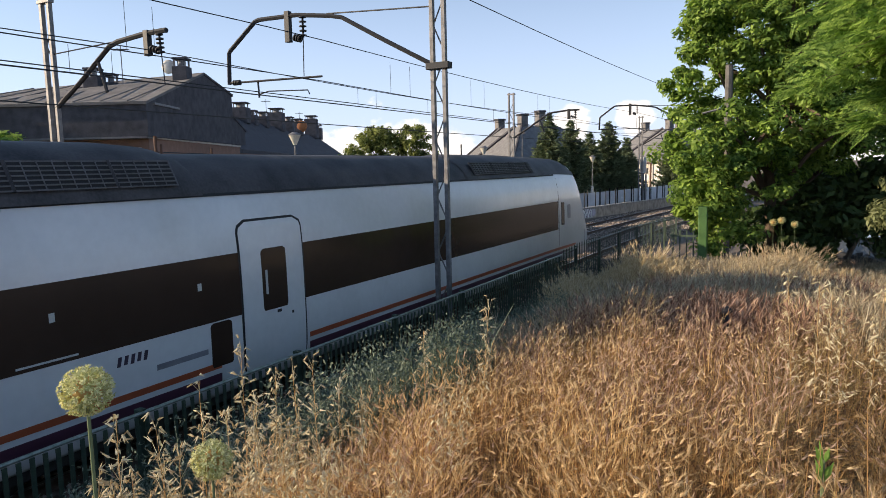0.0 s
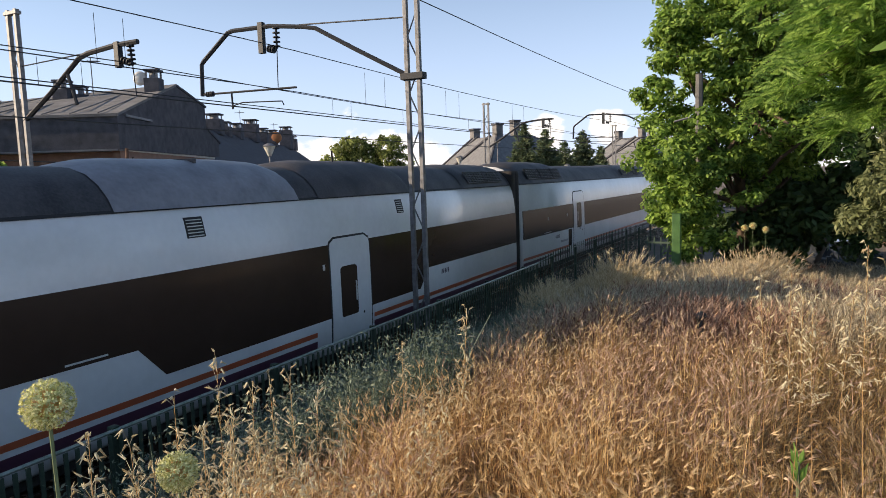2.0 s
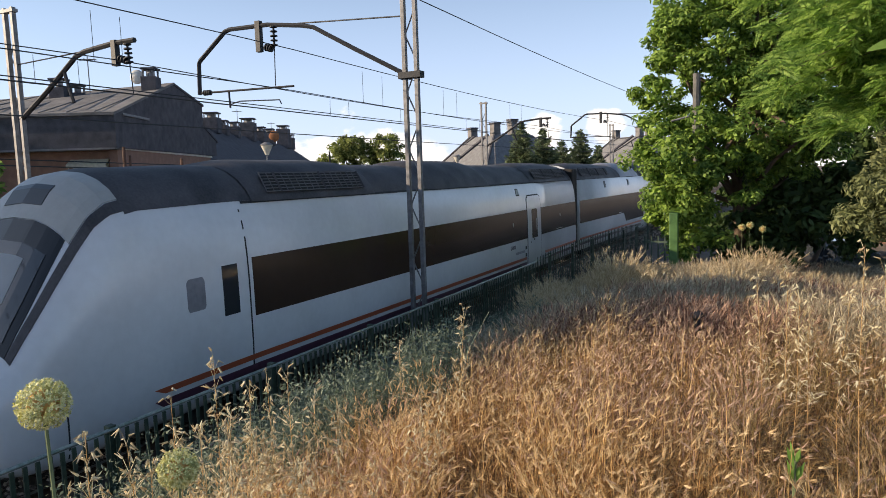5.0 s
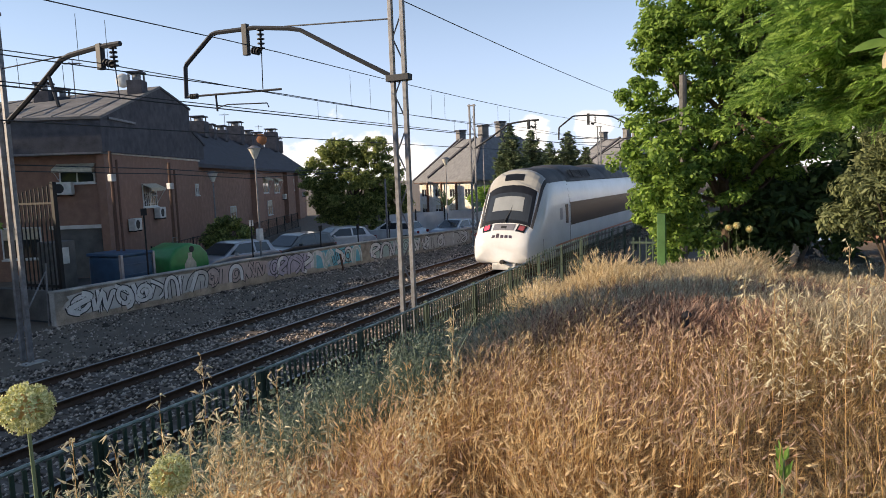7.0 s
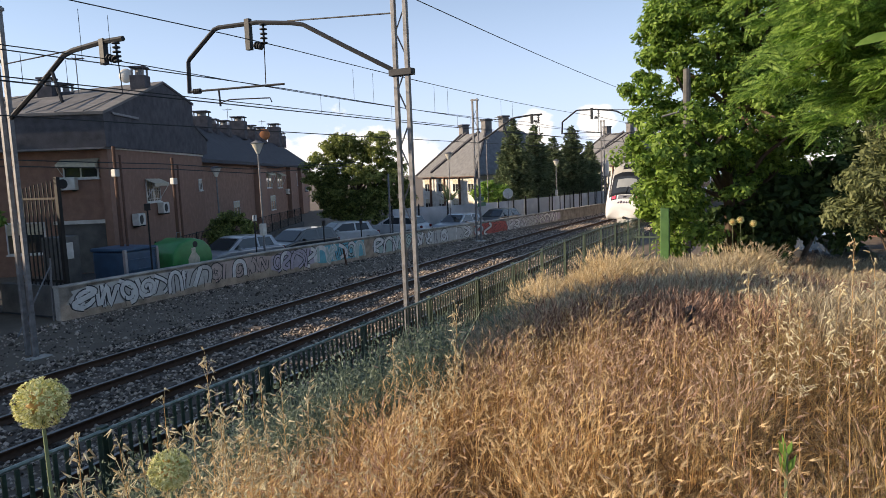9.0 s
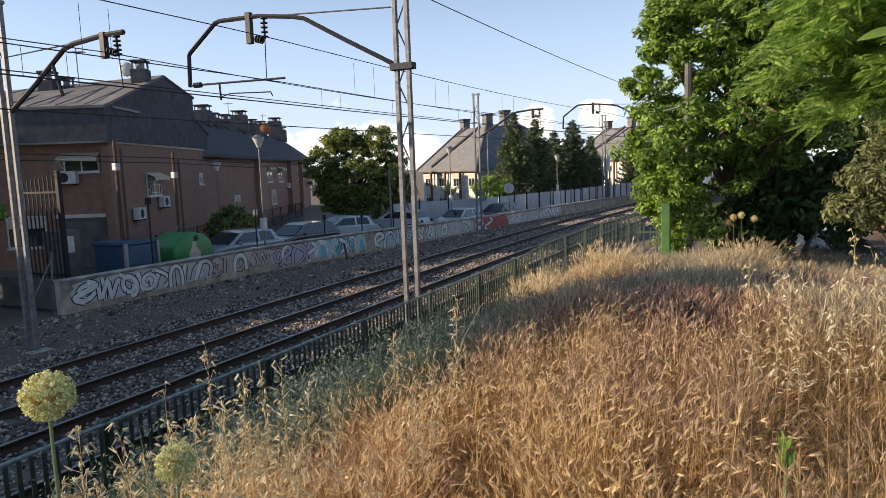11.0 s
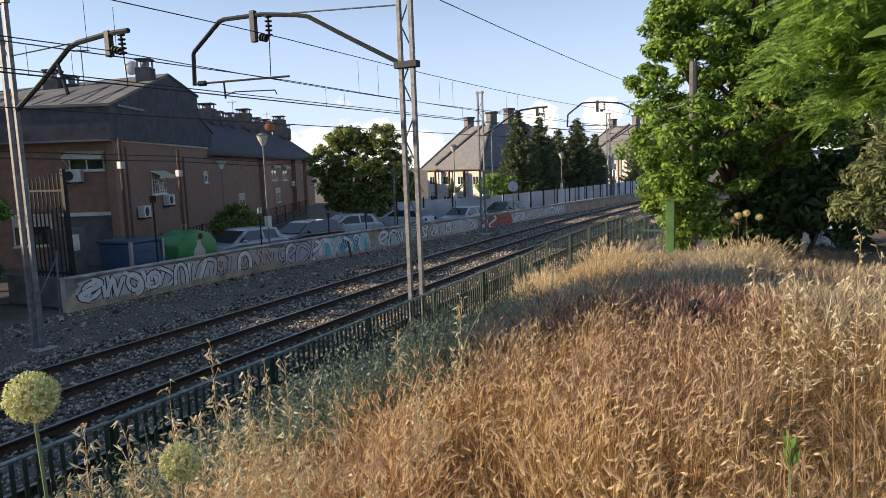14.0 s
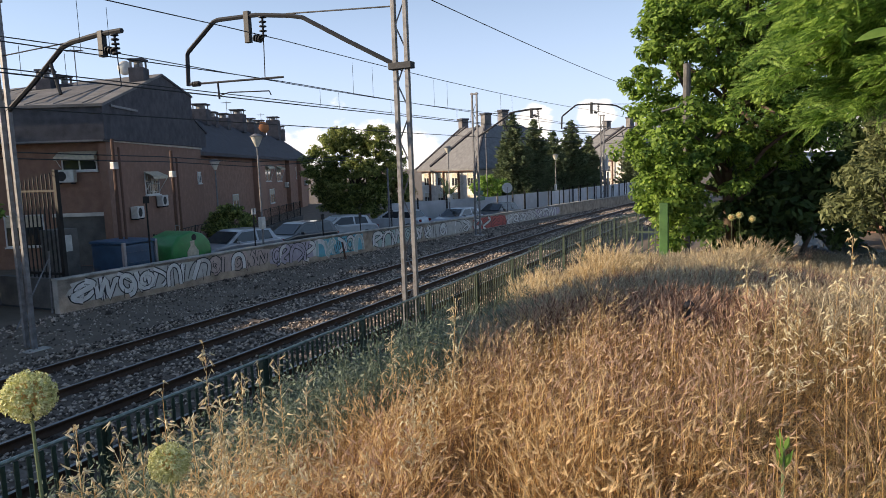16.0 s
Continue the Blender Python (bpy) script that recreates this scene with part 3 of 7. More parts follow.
        for side in (-1, 1):
            cap("pillar_strip", length, e, M_ROOF, 0.56, 2.20, side * 1.235, side * 1.135, 0.017, steps=(26, 4))
            light = cap("lamp_housing", length, e, M_SURROUND, 0.24, 0.54, side * 1.02, side * 0.62, 0.018, steps=(6, 10))
            cap("tail_lamp", length, light, M_TAIL if side > 0 else M_TAILPALE, 0.30, 0.49, side * 0.95, side * 0.70, 0.028, steps=(4, 6))
            panel("service_hatch", e, M_FAIRING, side, length - 3.35, length - 3.0, 1.95, 2.45, 0.006, nose=length, corner=0.08)
            panel("nose_joint", e, M_VENT, side, length - 1.05, length - 1.03, 0.55, 1.9, 0.006, nose=length)
            panel("cab_window", e, M_PANE, side, length - 4.05, length - 3.72, 1.75, 2.55, 0.010, nose=length)
            panel("door_joint", e, M_VENT, side, length - 4.32, length - 4.29, 0.7, 3.4, 0.004, nose=length)
            part("buffer", piped([(side * 0.98, length - 0.75, 0.98), (side * 0.98, length - 0.30, 0.98), (side * 0.98, length - 0.24, 0.98)], 0.16, 12), M_MARK, e)
        cap("coupler_hatch", length, e, M_FAIRING, 0.26, 0.52, -0.50, 0.50, 0.014, steps=(6, 12))
        cap("headlight", length, e, M_VENT, 0.32, 0.42, -0.13, 0.13, 0.024, steps=(3, 4))
        for i in range(5):
            cap("lettering_mark", length, e, M_LOGO, 0.075, 0.13 + 0.03 * (i == 3), -0.60 + i * 0.25, -0.43 + i * 0.25, 0.012, steps=(1, 1), taper=0.12)
        part("coupler", piped([(0, length - 0.9, 0.5), (0, length - 0.02, 0.5)], 0.09, 8), M_DIRT, e)
        part("apron", boxed(-0.5, length - 0.8, 0.16, 0.5, length - 0.22, 0.42, 0.05), M_MARK, e)
    return e


TRAIN = thing("train", pose(0, 0, 0), "white three-car passenger train with dark window band", "train")
CARS = []
for kind in ("front", "middle", "rear"):
    c = car(kind)
    c.parent = TRAIN
    CARS.append(c)

build_ground()
build_track()
build_wall()

# ---- more materials ----
M_CONTAINER_B = mat("blue_container_plastic", (0.03, 0.085, 0.16), 0.5, scale=4, bump=0.1)
M_CONTAINER_G = mat("green_container_plastic", (0.03, 0.26, 0.07), 0.4, scale=4, bump=0.05)
M_CARGREY = mat("silver_car_paint", (0.36, 0.38, 0.42), 0.3, metal=0.4, scale=2, bump=0.0, coat=0.6)
M_CARDARK = mat("dark_car_paint", (0.035, 0.037, 0.042), 0.28, scale=2, bump=0.0, coat=0.6)
M_CARWHITE = mat("white_car_paint", (0.62, 0.64, 0.66), 0.3, scale=2, bump=0.0, coat=0.6)
M_TYRE = mat("tyre_rubber", (0.02, 0.02, 0.02), 0.9, bump=0.2)
M_ACWHITE = mat("white_enamel", (0.66, 0.66, 0.63), 0.5, scale=5, bump=0.05)
M_AWNING = mat("cream_awning", (0.60, 0.54, 0.42), 0.8, scale=8, bump=0.2)
M_IRON = mat("dark_iron", (0.018, 0.017, 0.017), 0.7, metal=0.3, bump=0.1)
M_LAMPGLASS = mat("frosted_lamp_glass", (0.72, 0.70, 0.62), 0.25, bump=0.0)
M_RUST = mat("rusty_pole", (0.13, 0.065, 0.045), 0.8, scale=10, bump=0.3)
M_PANELGREY = mat("grey_fence_panel", (0.54, 0.56, 0.59), 0.7, scale=1.2, bump=0.1, obj_rand=0.3)
M_SIGN = mat("sign_white", (0.7, 0.7, 0.68), 0.5, bump=0.0)
M_SIGNGREEN = mat("sign_green", (0.03, 0.16, 0.09), 0.5, bump=0.0)
M_ROOFTILE = mat("grey_slate_roof", (0.20, 0.205, 0.215), 0.85, scale=3, fine=18, bump=0.5, color2=(0.12, 0.122, 0.13))
M_WEATHERED = mat("weathered_grey_roof", (0.21, 0.20, 0.20), 0.85, scale=1.5, fine=20, bump=0.4, color2=(0.10, 0.10, 0.10))
M_ALLIUM = leaf_mat("allium_floret", (0.80, 0.80, 0.46), (0.46, 0.48, 0.20), island=0.8, trans=0.3)
M_STEM = leaf_mat("green_stem", (0.20, 0.25, 0.13), (0.12, 0.16, 0.08), trans=0.1)
M_OAT = leaf_mat("oat_husk", (0.84, 0.78, 0.58), (0.58, 0.47, 0.28), island=0.7, trans=0.4)
M_GOLD = leaf_mat("golden_grass", (0.86, 0.60, 0.28), (0.38, 0.21, 0.085), island=1.2, trans=0.42)
M_EAR = leaf_mat("barley_ear", (0.95, 0.78, 0.50), (0.66, 0.47, 0.25), island=0.9, trans=0.4)
M_EARROSE = leaf_mat("rosy_barley_ear", (0.84, 0.66, 0.50), (0.46, 0.29, 0.22), island=0.9, trans=0.4)
# Barley tones with the shade of the field's right side mixed in.
M_SHADEGRASS = leaf_mat("shade_olive_grass", (0.44, 0.33, 0.14), (0.15, 0.10, 0.045), island=1.2, trans=0.35)
M_SHADEEAR = leaf_mat("shade_barley_ear", (0.58, 0.43, 0.25), (0.24, 0.16, 0.085), island=1.0, trans=0.35)
# Matted lower grass, toned darker so its colour deepens the shaded gaps.
M_MAT = leaf_mat("matted_grass", (0.60, 0.38, 0.16), (0.18, 0.09, 0.035), island=0.9, trans=0.3)
M_GREENPOST = mat("fresh_green_paint", (0.075, 0.18, 0.05), 0.5, scale=6, bump=0.1)
M_RED = leaf_mat("russet_grass", (0.64, 0.43, 0.31), (0.19, 0.10, 0.07), island=1.3, trans=0.38)
M_PALE = leaf_mat("pale_dry_grass", (0.62, 0.54, 0.39), (0.29, 0.235, 0.16), island=1.1, trans=0.35)
M_FROND = leaf_mat("pinnate_leaf", (0.36, 0.53, 0.125), (0.14, 0.26, 0.055), trans=0.55)
M_STREETLEAF = leaf_mat("street_tree_leaf", (0.36, 0.41, 0.13), (0.10, 0.135, 0.04), trans=0.5)
M_OLIVE = leaf_mat("olive_leaf", (0.24, 0.27, 0.12), (0.09, 0.11, 0.05), trans=0.4)
SPRAY = [mat("spray_" + n, c, 0.7, scale=5, var=0.12, bump=0.1) for n, c in (("black", (0.035, 0.035, 0.042)), ("white", (0.80, 0.79, 0.77)), ("turquoise", (0.16, 0.50, 0.60)), ("red", (0.58, 0.12, 0.10)), ("lilac", (0.52, 0.46, 0.54)), ("pink", (0.56, 0.44, 0.40)), ("mint", (0.46, 0.58, 0.54)), ("grey", (0.60, 0.58, 0.55)))]


# ---- graffiti: plain bands and bubbles of paint, no words ----
def wall_strip(name, material, parent, pts, width, lift):
    """A brushed line of paint on the wall's face, through points (y, z)."""
    bm = bmesh.new()
    rows = []
    for i, (y, z) in enumerate(pts):
        a, b = pts[max(0, i - 1)], pts[min(len(pts) - 1, i + 1)]
        d = Vector((b[0] - a[0], b[1] - a[1]))
        d = d.normalized() if d.length > 1e-6 else Vector((1, 0))
        n = Vector((-d.y, d.x)) * width / 2
        rows.append([bm.verts.new((wall_point(y + k * n.x) + lift, y + k * n.x, z + k * n.y)) for k in (-1, 1)])
    for p, q in zip(rows, rows[1:]):
        bm.faces.new((p[0], p[1], q[1], q[0]))
    bmesh.ops.recalc_face_normals(bm, faces=bm.faces)
    if sum(f.normal.x for f in bm.faces) < 0:
        bmesh.ops.reverse_faces(bm, faces=bm.faces)
    return part(name, bm, material, parent)


def wall_patch(material, parent, y0, y1, z0, z1, lift, rng):
    """A blotch of paint with an uneven edge on the wall's face."""
    bm = bmesh.new()
    n = 28
    vs = []
    for k in range(n):
        a = k * math.tau / n
        c, s = math.cos(a), math.sin(a)
        r = 1 / max(abs(c), abs(s)) ** 0.8 * (0.92 + 0.1 * rng.random())
        y, z = (y0 + y1) / 2 + c * r * (y1 - y0) / 2, (z0 + z1) / 2 + s * r * (z1 - z0) / 2
        z = min(z, wall_top(y) - 0.07)
        vs.append(bm.verts.new((wall_point(y) + lift, y, z)))
    bm.faces.new(vs)
    bmesh.ops.triangulate(bm, faces=bm.faces)
    bmesh.ops.recalc_face_normals(bm, faces=bm.faces)
    if sum(f.normal.x for f in bm.faces) < 0:
        bmesh.ops.reverse_faces(bm, faces=bm.faces)
    part("paint_patch", bm, material, parent)


def wall_fill(material, parent, pts, lift):
    """A filled shape of paint on the wall's face, round a centre."""
    bm = bmesh.new()
    cy, cz = sum(p[0] for p in pts) / len(pts), sum(p[1] for p in pts) / len(pts)
    vs = [bm.verts.new((wall_point(y) + lift, y, z)) for y, z in pts]
    c = bm.verts.new((wall_point(cy) + lift, cy, cz))
    for a, b in zip(vs, vs[1:] + vs[:1]):
        bm.faces.new((a, b, c))
    bmesh.ops.recalc_face_normals(bm, faces=bm.faces)
    if sum(f.normal.x for f in bm.faces) < 0:
        bmesh.ops.reverse_faces(bm, faces=bm.faces)
    return part("paint_patch", bm, material, parent)


def flourish(rng):
    """One abstract stroke in a unit box: a hook, loop, zigzag, arch, wave or fork arm."""
    kind = rng.randrange(6)
    t = np.linspace(0, 1, 16)
    j = lambda a: rng.uniform(-a, a)
    if kind == 0:
        u, v = 0.15 + 0.7 * np.sin(t * 2.6 + j(0.3)), 1 - 0.95 * t
    elif kind == 1:
        a0 = rng.uniform(0, 6)
        u, v = 0.5 + (0.42 - 0.22 * t) * np.cos(a0 + t * 8.0), 0.5 + (0.48 - 0.25 * t) * np.sin(a0 + t * 8.0)
    elif kind == 2:
        u, v = t, np.abs(((t * 2.0 + j(0.2)) % 1.0) * 2 - 1)
    elif kind == 3:
        u, v = 0.5 - 0.45 * np.cos(t * math.pi), 0.05 + 0.92 * np.sin(t * math.pi) ** 0.5
    elif kind == 4:
        u, v = 0.5 + 0.42 * np.sin(t * 5.6 + 0.4), 1 - t
    else:
        u, v = 0.2 + 0.15 * t, t
    lean = j(0.25)
    return [(float(p + lean * (q - 0.5)), float(min(1.0, max(0.0, q)))) for p, q in zip(u, v)]


def build_graffiti(wall):
    """Interlocking outlined strokes in blocks of colour; the shapes spell nothing."""
    rng = random.Random(12)
    spans = [(12.9, 18.4, 7, 1, 0.74), (18.2, 21.6, 5, 5, 0.66), (21.4, 24.4, 4, 4, 0.74), (24.0, 28.2, 2, 6, 0.80), (28.4, 33.0, 6, 1, 0.78), (33.0, 38.4, 7, 1, 0.76), (38.4, 42.8, 3, 3, 0.72), (42.8, 47.2, 7, 1, 0.7), (47.0, 51.5, 4, 1, 0.66)]
    for y0, y1, back, fill, tall in spans:
        zt = wall_top((y0 + y1) / 2) - 0.11
        wall_patch(SPRAY[back], wall, y0, y1, zt - tall, zt, 0.004, rng)
        y, k = y0 + 0.1, 0
        while y < y1 - 0.5:
            w = rng.uniform(0.55, 0.95) * (1 + (y0 - 13) * 0.010)
            top, foot = wall_top(y + w / 2) - 0.13 - rng.uniform(0, 0.06), wall_top(y + w / 2) - 0.13 - tall * rng.uniform(0.85, 1.1)
            for i in range(rng.choice((1, 2, 2))):
                pts = [(y + u * w, foot + v * (top - foot)) for u, v in flourish(rng)]
                lift = 0.007 + 0.006 * (k % 3) + 0.002 * i
                broad = rng.uniform(0.10, 0.17)
                dark = SPRAY[0] if back != 2 or rng.random() < 0.4 else SPRAY[1]
                wall_strip("paint_line", dark, wall, pts, broad + 0.075, lift)
                wall_strip("paint_line", SPRAY[rng.choice([fill, fill, fill, 1, back])], wall, pts, broad, lift + 0.002)
            if rng.random() < 0.5:
                u0 = rng.uniform(0.1, 0.9)
                drip = [(y + w * u0, foot + (top - foot) * rng.uniform(0.2, 0.5)), (y + w * u0, foot - rng.uniform(0.0, 0.12))]
                wall_strip("paint_line", SPRAY[0], wall, drip, 0.025, 0.030)
            y += w * rng.uniform(0.78, 1.0)
            k += 1


# ---- overhead line ----
def lattice_mast(m, top, label):
    e = thing("catenary_mast", m, label, "mast", "masts of the overhead line")
    half = 0.145
    for s in (-half, half):
        bm = boxed(s - 0.045, -0.05, -0.4, s + 0.045, 0.05, top, 0.006)
        part("chord", bm, M_STEEL, e)
    n = int(top / 0.62)
    for i in range(n):
        z0, z1 = 0.1 + i * 0.62, 0.1 + (i + 1) * 0.62
        a, b = (-half, half) if i % 2 else (half, -half)
        part("lacing_bar", piped([(a, 0.055, z0), (b, 0.055, min(z1, top))], 0.018, 4), M_STEEL, e)
    part("head_plate", boxed(-0.24, -0.07, top - 0.12, 0.24, 0.07, top - 0.04, 0.01), M_STEEL, e)
    part("footing", boxed(-0.35, -0.3, -0.6, 0.35, 0.3, -0.18, 0.03), M_CONCRETE, e)
    return e


def insulator(parent, p, q, r=0.06, n=5):
    p, q = Vector(p), Vector(q)
    bm = piped([p, q], r * 0.3, 6)
    for i in range(n):
        c = p.lerp(q, (i + 0.5) / n)
        d = (q - p).normalized() * 0.012
        tube(bm, [c - d, c + d], r, 10)
    return part("insulator", bm, M_DARKSTEEL, parent)


def near_mast(m):
    """A mast beside the near track with a cranked arm over both tracks (local x: away from the tracks is positive)."""
    e = lattice_mast(m, 8.3, "galvanised lattice mast with a dark cranked arm over tracks")
    arm = part("arm", piped([(-0.1, 0, 6.06), (-1.4, 0, 6.75), (-2.55, 0, 7.38), (-2.9, 0, 7.46), (-3.9, 0, 7.60), (-5.1, 0, 7.63), (-5.25, 0, 7.60), (-6.15, 0, 6.97), (-6.2, 0, 6.9), (-6.24, 0, 6.12)], 0.055, 6), M_DARKSTEEL, e)
    part("stay", piped([(-0.1, 0, 7.32), (-3.0, 0, 7.52)], 0.018, 5), M_DARKSTEEL, e)
    part("clamp", boxed(-0.28, -0.1, 5.98, 0.28, 0.1, 6.12, 0.01), M_DARKSTEEL, e)
    part("drop_bracket", boxed(-4.25, -0.06, 6.98, -4.10, 0.06, 7.72, 0.01), M_DARKSTEEL, e)
    insulator(e, (-3.72, 0, 7.58), (-3.72, 0, 7.05), 0.09)
    insulator(e, (-4.0, 0, 7.08), (-3.78, 0, 7.02), 0.09, 3)
    part("drop_rod", piped([(-3.72, 0, 7.1), (-3.75, 0, 6.14)], 0.012, 5), M_DARKSTEEL, e)
    part("register_arm", piped([(-6.24, 0, 6.16), (-3.2, 0, 6.09)], 0.028, 6), M_DARKSTEEL, e)
    insulator(e, (-6.1, 0, 6.155), (-5.85, 0, 6.15), 0.07, 4)
    part("steady_post", piped([(-5.25, 0, 6.14), (-5.23, 0, 5.72)], 0.025, 6), M_DARKSTEEL, e)
    part("steady_arm", piped([(-5.23, 0, 5.80), (-4.9, 0, 5.86), (-3.65, 0, 5.80), (-3.6, 0, 5.70)], 0.016, 5), M_DARKSTEEL, e)
    return e


def far_mast(m):
    """A mast beyond the far track with a short arm reaching back over it (local x: towards the tracks is positive)."""
    e = lattice_mast(m, 8.0, "galvanised lattice mast with a short arm over track")
    part("arm", piped([(0.1, 0, 5.45), (1.1, 0, 6.0), (2.2, 0, 6.68), (2.5, 0, 6.75), (3.4, 0, 6.82), (4.05, 0, 6.82)], 0.055, 6), M_DARKSTEEL, e)
    part("stay", piped([(0.1, 0, 6.7), (2.6, 0, 6.76)], 0.016, 5), M_DARKSTEEL, e)
    part("brace", piped([(1.75, 0, 6.42), (2.0, 0, 5.7)], 0.04, 6), M_DARKSTEEL, e)
    part("drop_bracket", boxed(3.38, -0.06, 6.35, 3.52, 0.06, 6.88, 0.01), M_DARKSTEEL, e)
    insulator(e, (3.82, 0, 6.8), (3.85, 0, 6.35), 0.08)
    insulator(e, (3.55, 0, 6.5), (3.8, 0, 6.42), 0.08, 3)
    part("drop_rod", piped([(3.85, 0, 6.4), (3.9, 0, 5.75)], 0.012, 5), M_DARKSTEEL, e)
    return e


def wire(axis, z, r, label, y0=-30.0, y1=130.0, sag=0.0, anchors=()):
    ys = np.arange(y0, y1, 2.0)
    pts = []
    for y in ys:
        p, _ = along(axis, y)
        drop = 0.0
        if sag:
            prev = max([a for a in anchors if a <= y], default=y)
            nxt = min([a for a in anchors if a > y], default=y)
            if nxt > prev:
                t = (y - prev) / (nxt - prev)
                drop = -4 * sag * t * (1 - t)
        pts.append((p.x, y, z + drop))
    ob = part("overhead_wire", piped(pts, r, 5), M_WIRE)
    return tagged(ob, label, "wire", "wires of the overhead line")


def droppers(axis, z_top, z_low, ys, sag_top):
    for y in ys:
        p, _ = along(axis, y)
        ob = part("dropper", piped([(p.x, y, z_low), (p.x, y, z_top)], 0.006, 4), M_WIRE)
        tagged(ob, "thin dropper wire between messenger and contact wire", "wire", "droppers of the overhead line")


def build_overhead():
    for y in (13.3, 45.0):
        p, a = along(-7.25, y)
        near_mast(Matrix.Translation(p) @ pose(0, 0, 0, 0, 0, math.degrees(a)))
    for y in (10.1, 36.6, 62.0):
        p, a = along(-16.0 if y < 30 else -15.7, y)
        far_mast(Matrix.Translation(p) @ pose(0, 0, 0, 0, 0, math.degrees(a)))
    an = (-30, 13.3, 45.0, 80, 130)
    wire(-11.0, 7.12, 0.012, "dark copper messenger wire above the tracks", sag=0.12, anchors=an)
    wire(-12.4, 6.45, 0.011, "dark copper messenger wire above the far track", sag=0.15, anchors=(-25, 10.1, 36.6, 62, 100))
    wire(-12.4, 5.78, 0.016, "dark copper contact wire above the far track")
    wire(-11.0, 6.1, 0.011, "dark copper wire above the tracks", sag=0.1, anchors=an)
    wire(-13.4, 5.27, 0.014, "dark copper contact wire beside the far track")
    wire(-9.3, 5.35, 0.009, "thin dark wire above the near track")
    wire(-7.25, 7.75, 0.012, "dark feeder cable along the near masts", y0=13.3)
    droppers(-11.0, 6.95, 6.05, (8.4, 9.0, 17.2, 18.3, 22.5, 23.6, 29, 30.4), 0)
    droppers(-12.4, 6.3, 5.78, (8.2, 9.1, 17.5, 18.5, 21.8, 27.4, 28.8), 0)


# ---- fence along the field ----
def fence_z(y):
    return 1.27 + 0.08 * smooth(18.5, 21, y) - 0.2 * smooth(26, 36, y)


M_FENCETOP = mat("worn_fence_rail", (0.40, 0.42, 0.40), 0.4, metal=0.4, scale=12, bump=0.1, color2=(0.16, 0.22, 0.17))


def build_fence():
    e = thing("picket_fence", pose(0, 0, 0), "green steel picket fence at the foot of the dry slope", "fence")
    fx = lambda y: -6.35 + bend(y)
    ys = np.arange(1.0, 37.0, 0.5)
    for dz, r, m in ((-0.02, 0.022, M_FENCETOP), (-0.62, 0.018, M_GREENPAINT)):
        part("rail", piped([(fx(y), y, fence_z(y) + dz) for y in ys], r, 6), m, e)
    master = None
    for y in np.arange(1.1, 36.9, 0.125):
        far = y > 18.8
        if far and int(round(y / 0.125)) % 2:
            continue
        if master is None:
            bm = boxed(-0.008, -0.022, -1.15, 0.008, 0.022, 0.0)
            master = part("picket", bm, M_GREENPAINT, e)
            ob = master
        else:
            ob = new("picket", master.data)
            ob.parent = e
        ob.location = (fx(y) + 0.03, y, fence_z(y) - 0.04 + (0.14 if far else 0.0))
    post = None
    for y in np.arange(2.1, 37, 2.6):
        if post is None:
            post = part("post", boxed(-0.045, -0.045, -1.6, 0.045, 0.045, 0.02, 0.008), M_GREENPAINT, e)
            ob = post
        else:
            ob = new("post", post.data)
            ob.parent = e
        ob.location = (fx(y) - 0.04, y, fence_z(y))
    g = thing("gate_post", pose(-2.45, 18.6, 0.45), "tall green steel post with a short run of bars", "post")
    part("post", boxed(-0.11, -0.11, -0.8, 0.11, 0.11, 2.25, 0.02), M_GREENPOST, g)
    for i in range(4):
        part("bar", boxed(-0.75 + i * 0.17, -0.02, -0.8, -0.72 + i * 0.17, 0.02, 1.62), M_GREENPAINT, g)
    for z in (0.2, 1.45):
        part("rail", boxed(-0.8, -0.03, z, -0.16, 0.03, z + 0.05), M_GREENPAINT, g)


# ---- street furniture beyond the wall ----
def lamp_post(x, y, top, group="lamp posts of the street"):
    e = thing("street_lamp", pose(x, y, 0), "grey street lamp with a conical glass head", "lamp", group)
    part("pole", piped([(0, 0, -0.7), (0, 0, 1.2), (0, 0, top - 0.55)], 0.055, 10, 0.6), M_STEEL, e)
    bm = bmesh.new()
    bmesh.ops.create_cone(bm, cap_ends=True, segments=16, radius1=0.07, radius2=0.26, depth=0.42, matrix=pose(0, 0, top - 0.3))
    head = part("glass_head", bm, M_LAMPGLASS, e, smooth=False)
    bm = bmesh.new()
    bmesh.ops.create_cone(bm, cap_ends=True, segments=16, radius1=0.3, radius2=0.10, depth=0.12, matrix=pose(0, 0, top - 0.03))
    part("cap", bm, M_STEEL, e)
    part("control_box", boxed(-0.1, -0.13, 1.5, 0.08, 0.13, 2.0, 0.02), M_ACWHITE, e)
    return e


